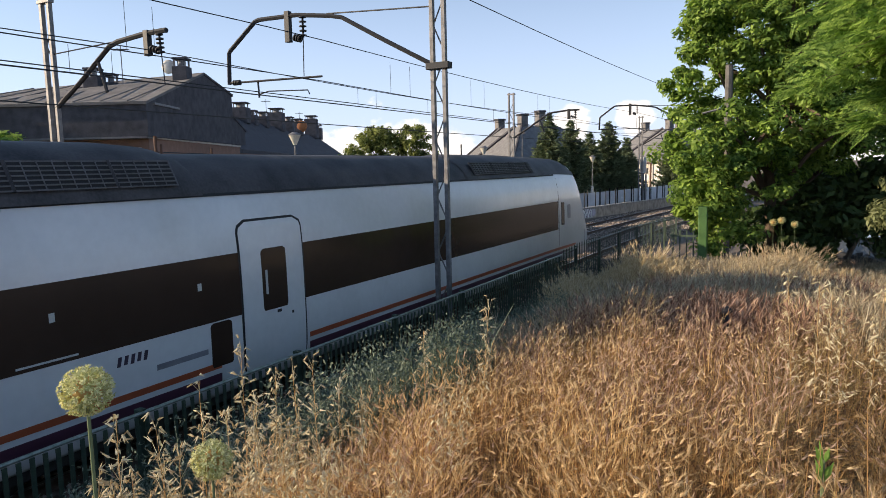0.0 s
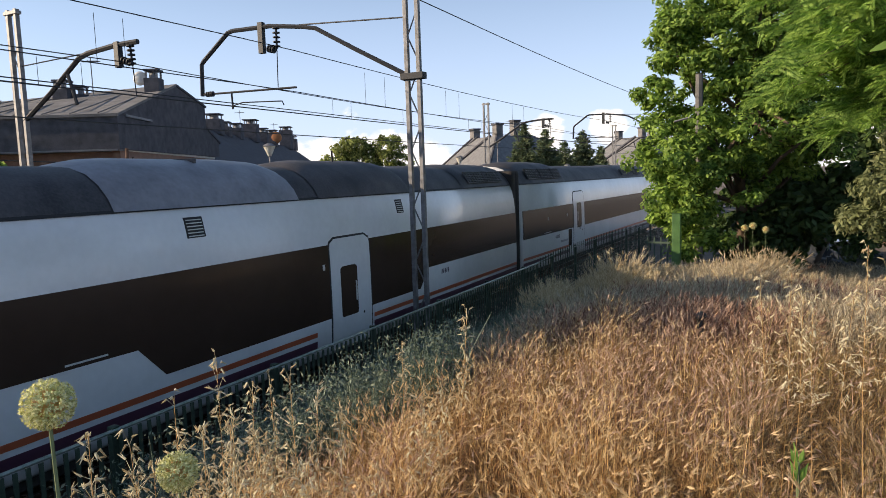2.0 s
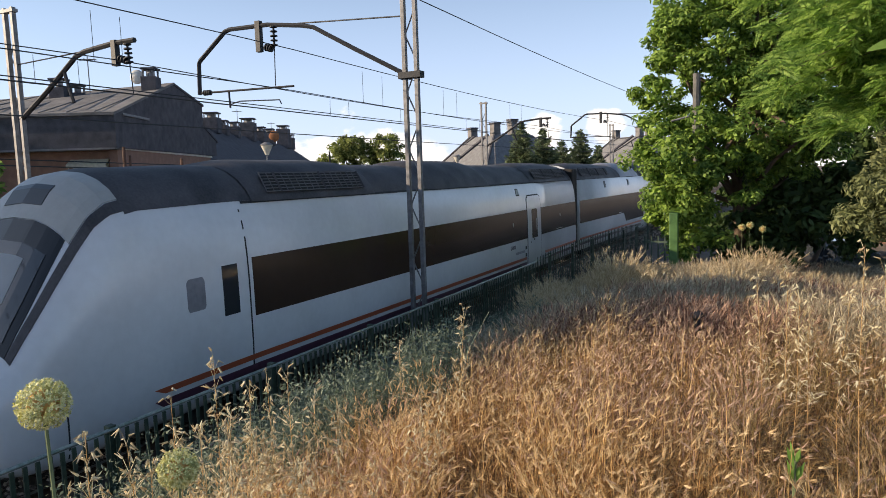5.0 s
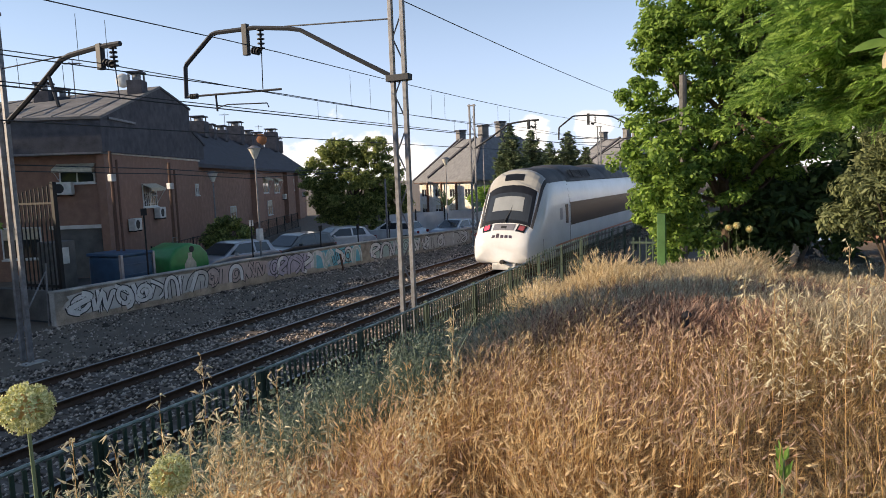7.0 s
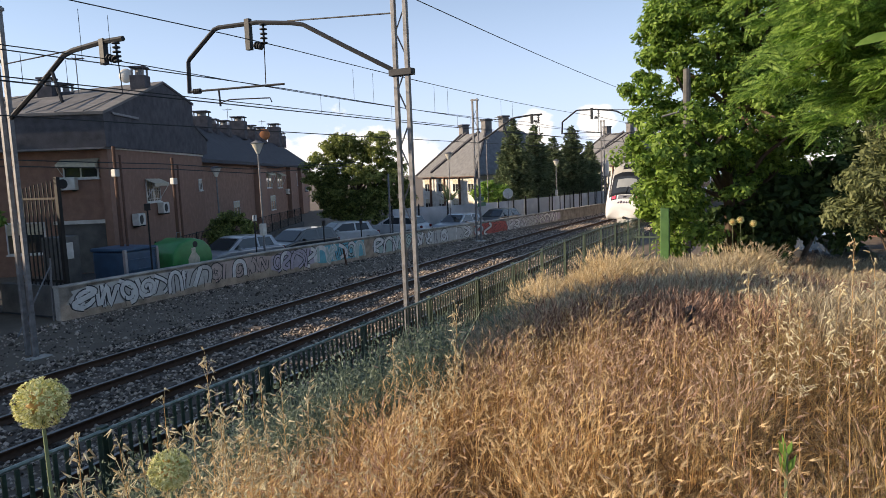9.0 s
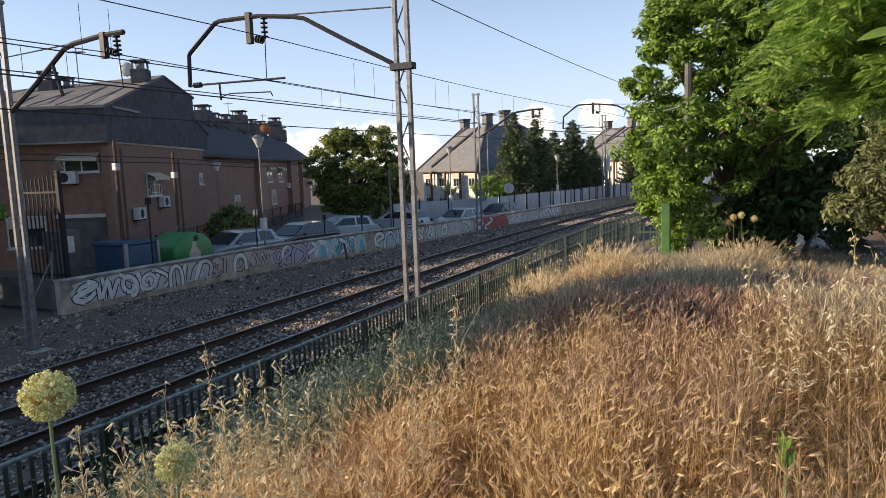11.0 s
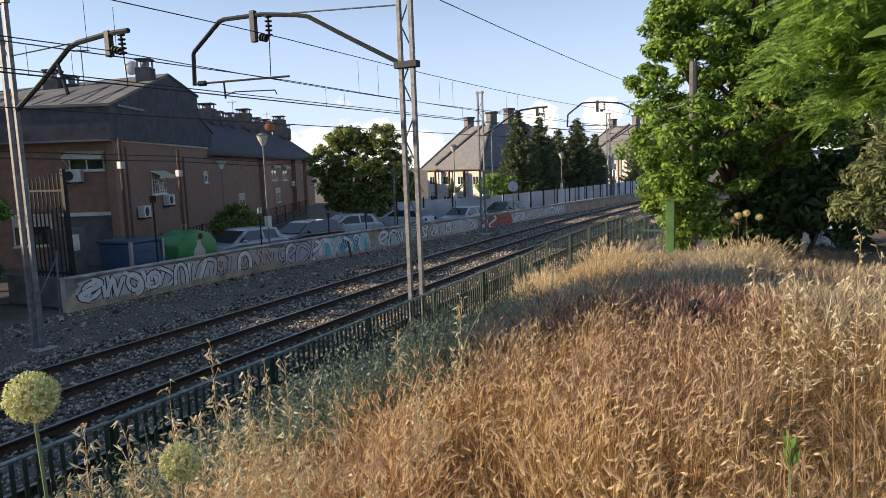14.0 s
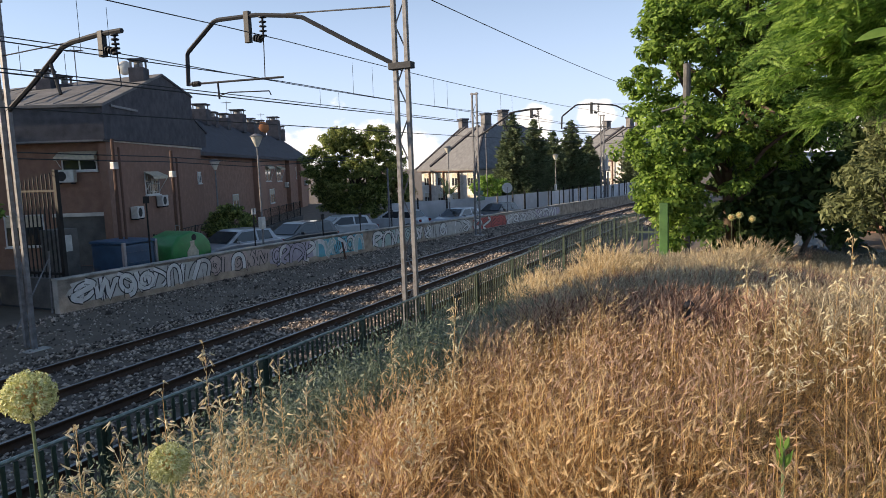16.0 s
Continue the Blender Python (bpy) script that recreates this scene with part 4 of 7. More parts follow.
def parked_car(m, paint, label, estate=False):
    e = thing("parked_car", m, label, "car", "cars parked along the street")
    L, W = 4.3, 1.76
    low = [(-2.15, 0.28), (-2.15, 0.62), (-2.05, 0.80), (-1.85, 0.93), (1.0, 0.97), (1.75, 0.86), (2.08, 0.70), (2.15, 0.45), (2.12, 0.28)]
    bm = prism(low, (-W / 2, W / 2), "x")
    bmesh.ops.bevel(bm, geom=[ed for ed in bm.edges if abs(ed.verts[0].co.x - ed.verts[1].co.x) < 0.01], offset=0.09, segments=3, affect="EDGES", profile=0.6)
    part("body", bm, paint, e, smooth=False)
    back = -2.0 if estate else -1.75
    up = [(back, 0.92), (back + 0.28, 1.40), (back + 0.6, 1.46), (0.05, 1.48), (0.35, 1.42), (1.15, 0.95)]
    bm = bmesh.new()
    rows = []
    for s in (-1, 1):
        rows.append([bm.verts.new((s * (W / 2 - 0.06 - 0.17 * (z - 0.92) / 0.5), y, z)) for y, z in up])
    n = len(up)
    bm.faces.new(rows[0]); bm.faces.new(rows[1][::-1])
    for k in range(n):
        bm.faces.new((rows[0][k], rows[1][k], rows[1][(k + 1) % n], rows[0][(k + 1) % n]))
    bmesh.ops.recalc_face_normals(bm, faces=bm.faces)
    part("cabin", bm, paint, e)
    for s in (-1, 1):
        wx = lambda z: s * (W / 2 - 0.06 - 0.17 * (z - 0.92) / 0.5 + 0.006)
        for pts in ([(back + 0.3, 0.97), (back + 0.42, 1.34), (-0.62, 1.39), (-0.62, 0.97)], [(-0.52, 0.97), (-0.52, 1.39), (0.2, 1.38), (0.85, 0.99)]):
            bm = bmesh.new()
            vs = [bm.verts.new((wx(z), y, z)) for y, z in pts]
            bm.faces.new(vs if s < 0 else vs[::-1])
            part("side_window", bm, M_PANE, e)
        for y in (-1.3, 1.32):
            bm = bmesh.new()
            bmesh.ops.create_cone(bm, cap_ends=True, segments=20, radius1=0.31, radius2=0.31, depth=0.2, matrix=pose(s * 0.8, y, 0.31, 0, 90, 0))
            wheel = part("wheel", bm, M_TYRE, e)
            bm = bmesh.new()
            bmesh.ops.create_cone(bm, cap_ends=True, segments=14, radius1=0.19, radius2=0.16, depth=0.03, matrix=pose(s * 0.905, y, 0.31, 0, 90 * s, 0))
            part("rim", bm, M_STEEL, wheel)
        part("head_lamp", boxed(s * 0.62 - 0.14, 1.98, 0.64, s * 0.62 + 0.14, 2.12, 0.76, 0.02), M_PALELENS, e)
        part("tail_lamp", boxed(s * 0.68 - 0.1, -2.16, 0.68, s * 0.68 + 0.1, -2.06, 0.86, 0.02), M_TAILDULL, e)
        part("mirror", boxed(s * 0.98 - 0.09, 0.62, 0.95, s * 0.98 + 0.09, 0.72, 1.07, 0.02), paint, e)
    for (y0, z0), (y1, z1), name in (((0.40, 1.405), (1.10, 0.985), "windscreen"), ((back + 0.02, 0.97), (back + 0.26, 1.375), "rear_window")):
        bm = bmesh.new()
        off = 0.012
        vs = [bm.verts.new((s * (W / 2 - 0.12 - 0.17 * (z - 0.92) / 0.5), y + (off if name == "windscreen" else -off), z + off)) for y, z, s in ((y0, z0, -1), (y0, z0, 1), (y1, z1, 1), (y1, z1, -1))]
        bm.faces.new(vs)
        bmesh.ops.recalc_face_normals(bm, faces=bm.faces)
        part(name, bm, M_PANE, e)
    return e


M_TAILDULL = mat("dull_red_lens", (0.25, 0.02, 0.02), 0.2, bump=0.0)


def street_z(y):
    return -0.01 - 0.42 * smooth(20, 45, y)


def build_street():
    # asphalt street behind the wall
    verts, faces = [], []
    ys = np.linspace(12.9, 110, 40)
    for y in ys:
        a = wall_point(min(y, 74)) - 0.23 if y < 75 else WALL[-1][0] + bend(y) - bend(75)
        verts += [(a, y, street_z(y) - 0.01), (a - 3.5, y, street_z(y)), (a - 9.5, y, street_z(y) - 0.01)]
    for j in range(len(ys) - 1):
        for i in range(2):
            faces.append((j * 3 + i, (j + 1) * 3 + i, (j + 1) * 3 + i + 1, j * 3 + i + 1))
    tagged(arrays("road", verts, faces, M_ASPHALT), "grey asphalt street with parked cars behind the wall", "road", kind="structure")
    # handrail posts on the wall
    for y, top in ((21.2, 2.45), (16.3, 3.2), (25.4, 1.9), (28.2, 1.75), (30.8, 1.7)):
        b = thing("wall_post", pose(wall_point(y) - 0.45, y, 0), "thin dark steel post behind the graffiti wall", "post", "posts behind the wall")
        part("post", piped([(0, 0, -0.5), (0, 0, top)], 0.03, 6), M_IRON, b)
        part("sign_plate", boxed(0.0, -0.12, top - 0.24, 0.02, 0.12, top, 0.004), M_SIGN if y in (21.2,) else M_IRON, b)
    st = thing("leaning_stake", pose(-17.0, 25.3, -0.1, 0, 0, 0), "short weathered stake leaning at the wall's foot", "stake")
    part("stake", piped([(0, 0, -0.2), (-0.12, -0.08, 0.75)], 0.05, 6), M_RUST, st)
    lamp_post(-19.3, 22.55, 5.45)
    lamp_post(-19.3, 41.4, 5.2)
    lamp_post(-16.6, 57.5, 4.6)
    lamp_post(-25.6, 26.6, 4.6)
    # poles by the house
    for x, y, top in ((-20.6, 16.6, 5.2), (-21.4, 19.9, 4.85)):
        p = thing("utility_pole", pose(x, y, 0), "rusty steel utility pole with a cable clamp", "pole", "poles by the house")
        part("pole", piped([(0, 0, -0.2), (0, 0, top)], 0.075, 8, 0.75), M_RUST, p)
        part("pole", piped([(0.16, 0.1, -0.2), (0.16, 0.1, top - 0.3)], 0.05, 8, 0.8), M_RUST, p)
        part("clamp", boxed(-0.1, -0.1, top - 1.05, 0.1, 0.1, top - 0.8, 0.02), M_SIGN, p)
    for x, z0, z1 in ((-20.6, 4.75, 4.35), (-20.4, 4.55, 4.15)):
        c = part("street_cable", piped([(x - 0.3, 2, z0 + 0.3), (x, 12, z0), (x, 16.6, z0 - 0.12), (x - 0.4, 19, z0 - 0.15), (x - 0.6, 24, z1), (x - 1, 34, z1 + 0.3)], 0.018, 5), M_WIRE)
        tagged(c, "sagging black cable between utility poles", "cable", "cables over the street")
    # recycling containers
    b = thing("waste_container", pose(-20.4, 16.5, 0.16, 0, 0, 2), "large dark blue waste container behind the wall", "container")
    part("body", boxed(-0.8, -0.66, -0.1, 0.8, 0.66, 1.42, 0.09), M_CONTAINER_B, b)
    part("lid", boxed(-0.85, -0.70, 1.42, 0.85, 0.70, 1.54, 0.06), M_CONTAINER_B, b)
    for y in (-0.68, 0.68):
        part("edge_frame", boxed(0.74, y - 0.05, -0.1, 0.86, y + 0.05, 1.5, 0.02), M_CARGREY, b)
    for i in range(3):
        part("rib", boxed(0.79, -0.6, 0.4 + i * 0.35, 0.83, 0.6, 0.45 + i * 0.35, 0.01), M_CONTAINER_B, b)
    g = thing("bottle_bank", pose(-20.3, 18.9, 0.0), "domed green bottle bank with a pale bottle emblem", "container")
    out = [(-0.95, -0.02), (-1.0, 1.0), (-0.92, 1.32), (-0.6, 1.62), (0.0, 1.78), (0.6, 1.62), (0.92, 1.32), (1.0, 1.0), (0.95, -0.02)]
    bm = prism(out, (-0.7, 0.7), "x")
    bmesh.ops.bevel(bm, geom=list(bm.edges), offset=0.1, segments=3, affect="EDGES", profile=0.5)
    part("body", bm, M_CONTAINER_G, g, smooth=True)
    bottle = [(-0.28, 0.5), (-0.28, 1.0), (-0.1, 1.22), (-0.1, 1.4), (0.1, 1.4), (0.1, 1.22), (0.28, 1.0), (0.28, 0.5)]
    part("emblem", prism(bottle, (0.70, 0.712), "x"), M_AWNING, g)
    bm = bmesh.new()
    bmesh.ops.create_cone(bm, cap_ends=True, segments=16, radius1=0.12, radius2=0.12, depth=0.03, matrix=pose(0.69, 0.1, 1.52, 0, 90, 0))
    part("hole", bm, M_VENT, g)
    part("lifting_ring", piped([(0, -0.1, 1.72), (0, -0.1, 1.98), (0, 0.1, 1.98), (0, 0.1, 1.72)], 0.02, 5), M_STEEL, g)
    # cars
    parked_car(pose(-20.9, 22.6, street_z(22.6), 0, 0, 174), M_CARGREY, "silver parked car behind the graffiti wall")
    parked_car(pose(-20.9, 27.0, street_z(27.0), 0, 0, 174), M_CARDARK, "dark estate car parked behind the wall", True)
    parked_car(pose(-22.5, 33.0, street_z(33.0), 0, 0, 150), M_CARWHITE, "pale parked car beyond the dark estate car")
    parked_car(pose(-22.6, 40.0, street_z(40.0), 0, 0, 90), M_CARWHITE, "pale parked car near the panel fence")
    parked_car(pose(-18.9, 41.8, street_z(41.8), 0, 0, 172), M_CARGREY, "silver parked car behind the wall")
    parked_car(pose(-18.2, 47.5, street_z(47.5), 0, 0, 170), M_CARDARK, "dark parked car behind the wall")
    # gate and its pillar
    gate = thing("iron_gate", pose(-19.75, 13.2, 0), "tall dark iron bar gate beside the wall's end", "gate")
    for i in range(9):
        part("bar", boxed(-0.8 + i * 0.195, -0.015, 0.9, -0.77 + i * 0.195, 0.015, 3.85 + 0.03 * i), M_IRON, gate)
    part("rail", boxed(-0.85, -0.03, 3.5, 0.85, 0.03, 3.56), M_IRON, gate)
    part("rail", boxed(-0.85, -0.03, 1.0, 0.85, 0.03, 1.08), M_IRON, gate)
    part("post", boxed(0.78, -0.06, -0.3, 0.92, 0.06, 4.15, 0.01), M_IRON, gate)
    part("plinth", boxed(-2.2, -0.12, -0.5, 0.8, 0.12, 0.9), M_CONCRETE_DARK, gate)
    stay = thing("brace_bar", pose(-18.75, 12.4, -0.3), "thin pale steel brace beside the gate", "bar")
    part("bar", piped([(-0.2, 0.3, 0), (-0.15, 0.35, 2.1)], 0.03, 6), M_STEEL, stay)
    part("bar", piped([(0.9, -1.5, 0.2), (-0.15, 0.35, 1.9)], 0.02, 6), M_STEEL, stay)
    pil = thing("meter_pillar", pose(-21.6, 15.0, 0), "grey masonry pillar with a white meter box", "pillar")
    part("pillar", boxed(-0.4, -0.4, 0, 0.4, 0.4, 2.2, 0.02), M_CONCRETE_DARK, pil)
    part("meter_box", boxed(0.36, -0.12, 1.45, 0.44, 0.14, 2.0, 0.01), M_ACWHITE, pil)
    # low dark fence before the houses
    f = thing("garden_fence", pose(-24.3, 24.5, 0, 0, 0, 25), "dark wire mesh fence before the brick houses", "fence")
    for i in range(13):
        part("post", piped([(0, -6 + i * 2.2, 0), (0, -6 + i * 2.2, 1.6)], 0.03, 6), M_IRON, f)
    for z in (0.5, 1.0, 1.55):
        part("rail", piped([(0, -6, z), (0, 20.6, z)], 0.018, 5), M_IRON, f)
    for i in range(150):
        part("wire", boxed(-0.006, -6 + i * 0.177, 0.3, 0.006, -5.985 + i * 0.177, 1.55), M_IRON, f)
    part("plinth", boxed(-0.1, -6.2, -0.6, 0.1, 20.8, 0.45, 0.01), M_CONCRETE_DARK, f)


M_CONCRETE_DARK = mat("dark_stained_concrete", (0.15, 0.145, 0.14), 0.9, scale=2.5, fine=30, bump=0.4, color2=(0.08, 0.08, 0.078))


# ---- houses ----
def window(parent, m, w, h, awning=False, bars=False):
    """A framed window set in a wall, its local -y towards the open air."""
    e = new("window")
    e.parent = parent
    e.matrix_local = m
    part("pane", boxed(-w / 2, -0.02, 0, w / 2, 0.0, h), M_PANE, e)
    f = 0.06
    for x0, z0, x1, z1 in ((-w / 2 - f, -f, w / 2 + f, 0), (-w / 2 - f, h, w / 2 + f, h + f), (-w / 2 - f, 0, -w / 2, h), (w / 2, 0, w / 2 + f, h), (-0.03, 0, 0.03, h)):
        part("frame", boxed(x0, -0.05, z0, x1, 0.01, z1), M_TRIM, e)
    part("sill", boxed(-w / 2 - 0.1, -0.12, -f - 0.06, w / 2 + 0.1, 0.0, -f), M_TRIM, e)
    part("blind", boxed(-w / 2, -0.03, h * 0.62, w / 2, -0.022, h), M_AWNING, e)
    if awning:
        bm = prism([(-0.02, h + 0.12), (-0.5, h - 0.12), (-0.5, h - 0.26), (-0.47, h - 0.26), (-0.47, h - 0.1), (-0.02, h + 0.08)], (-w / 2 - 0.15, w / 2 + 0.15), "x")
        part("awning", bm, M_AWNING, e)
        for s in (-1, 1):
            part("awning_arm", piped([(s * (w / 2 + 0.1), -0.48, h - 0.2), (s * (w / 2 + 0.1), -0.02, 0.1)], 0.015, 4), M_TRIM, e)
    if bars:
        for i in range(7):
            part("bar", piped([(-w / 2 + w * (i + 0.5) / 7, -0.1, -0.02), (-w / 2 + w * (i + 0.5) / 7, -0.1, h)], 0.012, 4), M_TRIM, e)
        for z in (0.1, h * 0.5, h - 0.05):
            part("bar", piped([(-w / 2, -0.1, z), (w / 2, -0.1, z)], 0.012, 4), M_TRIM, e)
    return e


def ac_unit(parent, m):
    e = part("cooling_box", boxed(-0.42, -0.36, 0, 0.42, -0.04, 0.56, 0.03, ), M_ACWHITE, parent, "white outdoor cooling unit")
    e.matrix_local = m
    bm = bmesh.new()
    bmesh.ops.create_cone(bm, cap_ends=True, segments=20, radius1=0.21, radius2=0.21, depth=0.02, matrix=pose(-0.1, -0.365, 0.28, 90, 0, 0))
    part("fan_grille", bm, M_VENT, e)
    for s in (-0.3, 0.3):
        part("bracket", boxed(s - 0.02, -0.36, -0.06, s + 0.02, 0.0, 0.0), M_IRON, e)


def chimney(parent, x, y, z0, z1, w=0.75):
    c = part("chimney", boxed(x - w / 2, y - w / 2, z0, x + w / 2, y + w / 2, z1 - 0.45, 0.02), M_SLATE, parent)
    for dx in (-1, 1):
        for dy in (-1, 1):
            part("flue_leg", boxed(x + dx * w * 0.36 - 0.04, y + dy * w * 0.36 - 0.04, z1 - 0.45, x + dx * w * 0.36 + 0.04, y + dy * w * 0.36 + 0.04, z1 - 0.1), M_STEEL, c)
    part("flue", piped([(x, y, z1 - 0.5), (x, y, z1 - 0.12)], w * 0.22, 10), M_STEEL, c)
    part("cowl", boxed(x - w * 0.5, y - w * 0.5, z1 - 0.1, x + w * 0.5, y + w * 0.5, z1, 0.02), M_SLATE, c)


def aerial(parent, x, y, z):
    a = part("aerial", piped([(x, y, z), (x, y, z + 1.9)], 0.025, 5), M_STEEL, parent)
    for i in range(4):
        part("aerial_rod", piped([(x - 0.45, y + 0.1 * i - 0.2, z + 1.7), (x + 0.45, y + 0.1 * i - 0.2, z + 1.7)], 0.012, 4), M_STEEL, a)
    part("aerial_boom", piped([(x, y - 0.4, z + 1.7), (x, y + 0.4, z + 1.7)], 0.015, 4), M_STEEL, a)


def slab(pts, thick, material, name, parent):
    """A sloped roof plate on four corners."""
    bm = bmesh.new()
    top = [bm.verts.new(p) for p in pts]
    low = [bm.verts.new((p[0], p[1], p[2] - thick)) for p in pts]
    bm.faces.new(top); bm.faces.new(low[::-1])
    n = len(pts)
    for k in range(n):
        bm.faces.new((top[k], low[k], low[(k + 1) % n], top[(k + 1) % n]))
    bmesh.ops.recalc_face_normals(bm, faces=bm.faces)
    return part(name, bm, material, parent)


def build_brick_house():
    h = thing("brick_house", pose(-26.06, 20.67, 0, 0, 0, 28), "two-storey brick house with dark slate-clad upper wall", "house")
    part("wall", boxed(-0.35, 0.0, -0.5, 0.0, 13.3, 5.56), M_BRICK, h)
    part("wall", boxed(-9.5, 0.35, -0.5, -0.35, 0.7, 5.5), M_BRICK, h)
    part("wall", boxed(-9.5, 0.7, -0.5, -9.2, 13.3, 5.5), M_BRICK, h)
    part("wall", boxed(-9.2, 13.0, -0.5, -0.35, 13.3, 5.5), M_BRICK, h)
    # slate gable over the long side
    gable = [(-0.45, 5.5), (-0.45, 6.95), (6.9, 9.15), (11.6, 8.5), (11.65, 7.25), (14.0, 6.5), (14.0, 5.6), (13.3, 5.58)]
    part("upper_wall", prism(gable, (-0.3, 0.18), "x"), M_SLATE, h)
    part("upper_wall", boxed(-9.6, -0.45, 5.52, -0.3, 0.0, 6.98), M_SLATE, h)
    part("soffit", boxed(-9.6, -0.45, 5.44, 0.1, 0.36, 5.52), M_ROOFTILE, h)
    part("soffit_trim", boxed(-0.32, -0.02, 5.45, 0.06, 13.4, 5.56), M_RENDER, h)
    slab([(0.24, -0.55, 7.02), (-9.8, -0.55, 7.02), (-9.8, 6.9, 8.55), (0.24, 6.9, 9.25)], 0.12, M_WEATHERED, "roof", h)
    slab([(0.24, 6.9, 9.25), (-9.8, 6.9, 8.55), (-9.8, 11.9, 8.0), (0.24, 11.75, 8.58)], 0.12, M_SLATE, "roof", h)
    slab([(0.24, 11.7, 7.32), (-9.8, 11.7, 7.32), (-9.8, 14.2, 6.55), (0.24, 14.2, 6.55)], 0.12, M_SLATE, "roof", h)
    for i in range(8):
        x = -0.6 - i * 1.2
        part("roof_seam", piped([(x, -0.5, 7.06), (x, 6.8, 9.14 - 0.07 * (i + 0.5))], 0.025, 4), M_WEATHERED, h)
    part("wall_rail", boxed(0.18, 0.3, 6.95, 0.26, 3.2, 7.05), M_STEEL, h)
    window(h, pose(-1.35, 0.35, 4.27), 1.42, 0.68, awning=True)
    ac_unit(h, pose(-1.92, 0.35, 3.72))
    window(h, pose(0.0, 4.85, 3.0, 0, 0, 90), 1.7, 1.0, awning=True, bars=True)
    ac_unit(h, pose(0.0, 5.6, 2.32, 0, 0, 90))
    ac_unit(h, pose(0.0, 2.3, 1.92, 0, 0, 90))
    window(h, pose(0.0, 12.6, 3.4, 0, 0, 90), 0.5, 0.6)
    part("garage_door", boxed(-2.6, 0.30, 0.0, -0.5, 0.35, 2.2), M_CONCRETE_DARK, h)
    part("garage_lintel", boxed(-2.7, 0.2, 2.2, -0.4, 0.36, 2.36, 0.01), M_RENDER, h)
    window(h, pose(-4.0, 0.35, 1.0), 1.6, 1.3)
    chimney(h, -0.3, 5.2, 8.2, 9.75)
    chimney(h, -4.9, 5.2, 7.8, 9.35)
    chimney(h, -4.2, 5.6, 7.8, 9.1, 0.6)
    dish = bmesh.new()
    bmesh.ops.create_uvsphere(dish, u_segments=16, v_segments=8, radius=0.36, matrix=pose(-0.9, 5.0, 9.3, 0, 0, 0) @ Matrix.Diagonal((1, 0.35, 1, 1)))
    part("dish", dish, M_ACWHITE, h, smooth=True)
    aerial(h, -3.3, 5.0, 8.5)
    # the row that runs on behind it
    r = thing("brick_terrace", pose(-26.06, 20.67, 0, 0, 0, 28), "brick terrace row with a dark slate roof and chimneys", "house")
    part("wall", boxed(-9.0, 13.35, -0.5, -0.8, 62.0, 5.3), M_BRICK, r)
    for y0, y1 in ((30.5, 33.5), (46.0, 50.0), (53.5, 57.5)):
        part("bay", boxed(-0.8, y0, -0.5, -0.35, y1, 5.3), M_BRICK, r)
    slab([(-0.1, 13.35, 5.35), (-0.1, 62.0, 5.35), (-4.4, 62.0, 8.45), (-4.4, 13.35, 8.45)], 0.25, M_SLATE, "roof", r)
    slab([(-9.4, 13.35, 5.35), (-4.4, 13.35, 8.45), (-4.4, 62.0, 8.45), (-9.4, 62.0, 5.35)], 0.25, M_SLATE, "roof", r)
    for y in (13.36, 61.99):
        part("gable", prism([(-9.0, 5.2), (-0.8, 5.2), (-4.4, 8.2)], (y - 0.01, y + 0.2)), M_BRICK, r)
    for y, z0, w, h2 in ((36.4, 3.1, 2.8, 1.4), (42.0, 3.0, 2.4, 1.4), (51.6, 3.1, 2.2, 1.3), (59.5, 3.1, 2.4, 1.3), (24.0, 1.0, 1.6, 1.2), (38.0, 0.9, 2.0, 1.3)):
        window(r, pose(-0.8, y, z0, 0, 0, 90), w, h2, awning=y in (36.4, 42.0))
    for y in (56.0, 45.2):
        ac_unit(r, pose(-0.35 if y > 50 else -0.8, y, 2.2, 0, 0, 90))
    for y, top, w in ((28.0, 9.75, 1.3), (31.0, 9.35, 1.0), (34.7, 9.5, 1.1), (40.2, 10.3, 1.4), (45.1, 9.8, 1.2), (49.5, 9.9, 1.3), (58.0, 10.9, 1.5), (62.0, 10.0, 1.2)):
        chimney(r, -4.2, y, 8.0, top, w)
    dish = bmesh.new()
    bmesh.ops.create_uvsphere(dish, u_segments=16, v_segments=8, radius=0.7, matrix=pose(-3.6, 49.0, 9.0) @ Matrix.Diagonal((1, 0.3, 1, 1)))
    part("dish", dish, M_DISH, r, "orange satellite dish", smooth=True)
    for y in (37.0, 52.0):
        aerial(r, -4.4, y, 9.0)


M_DISH = mat("orange_dish", (0.45, 0.17, 0.06), 0.6, bump=0.05)


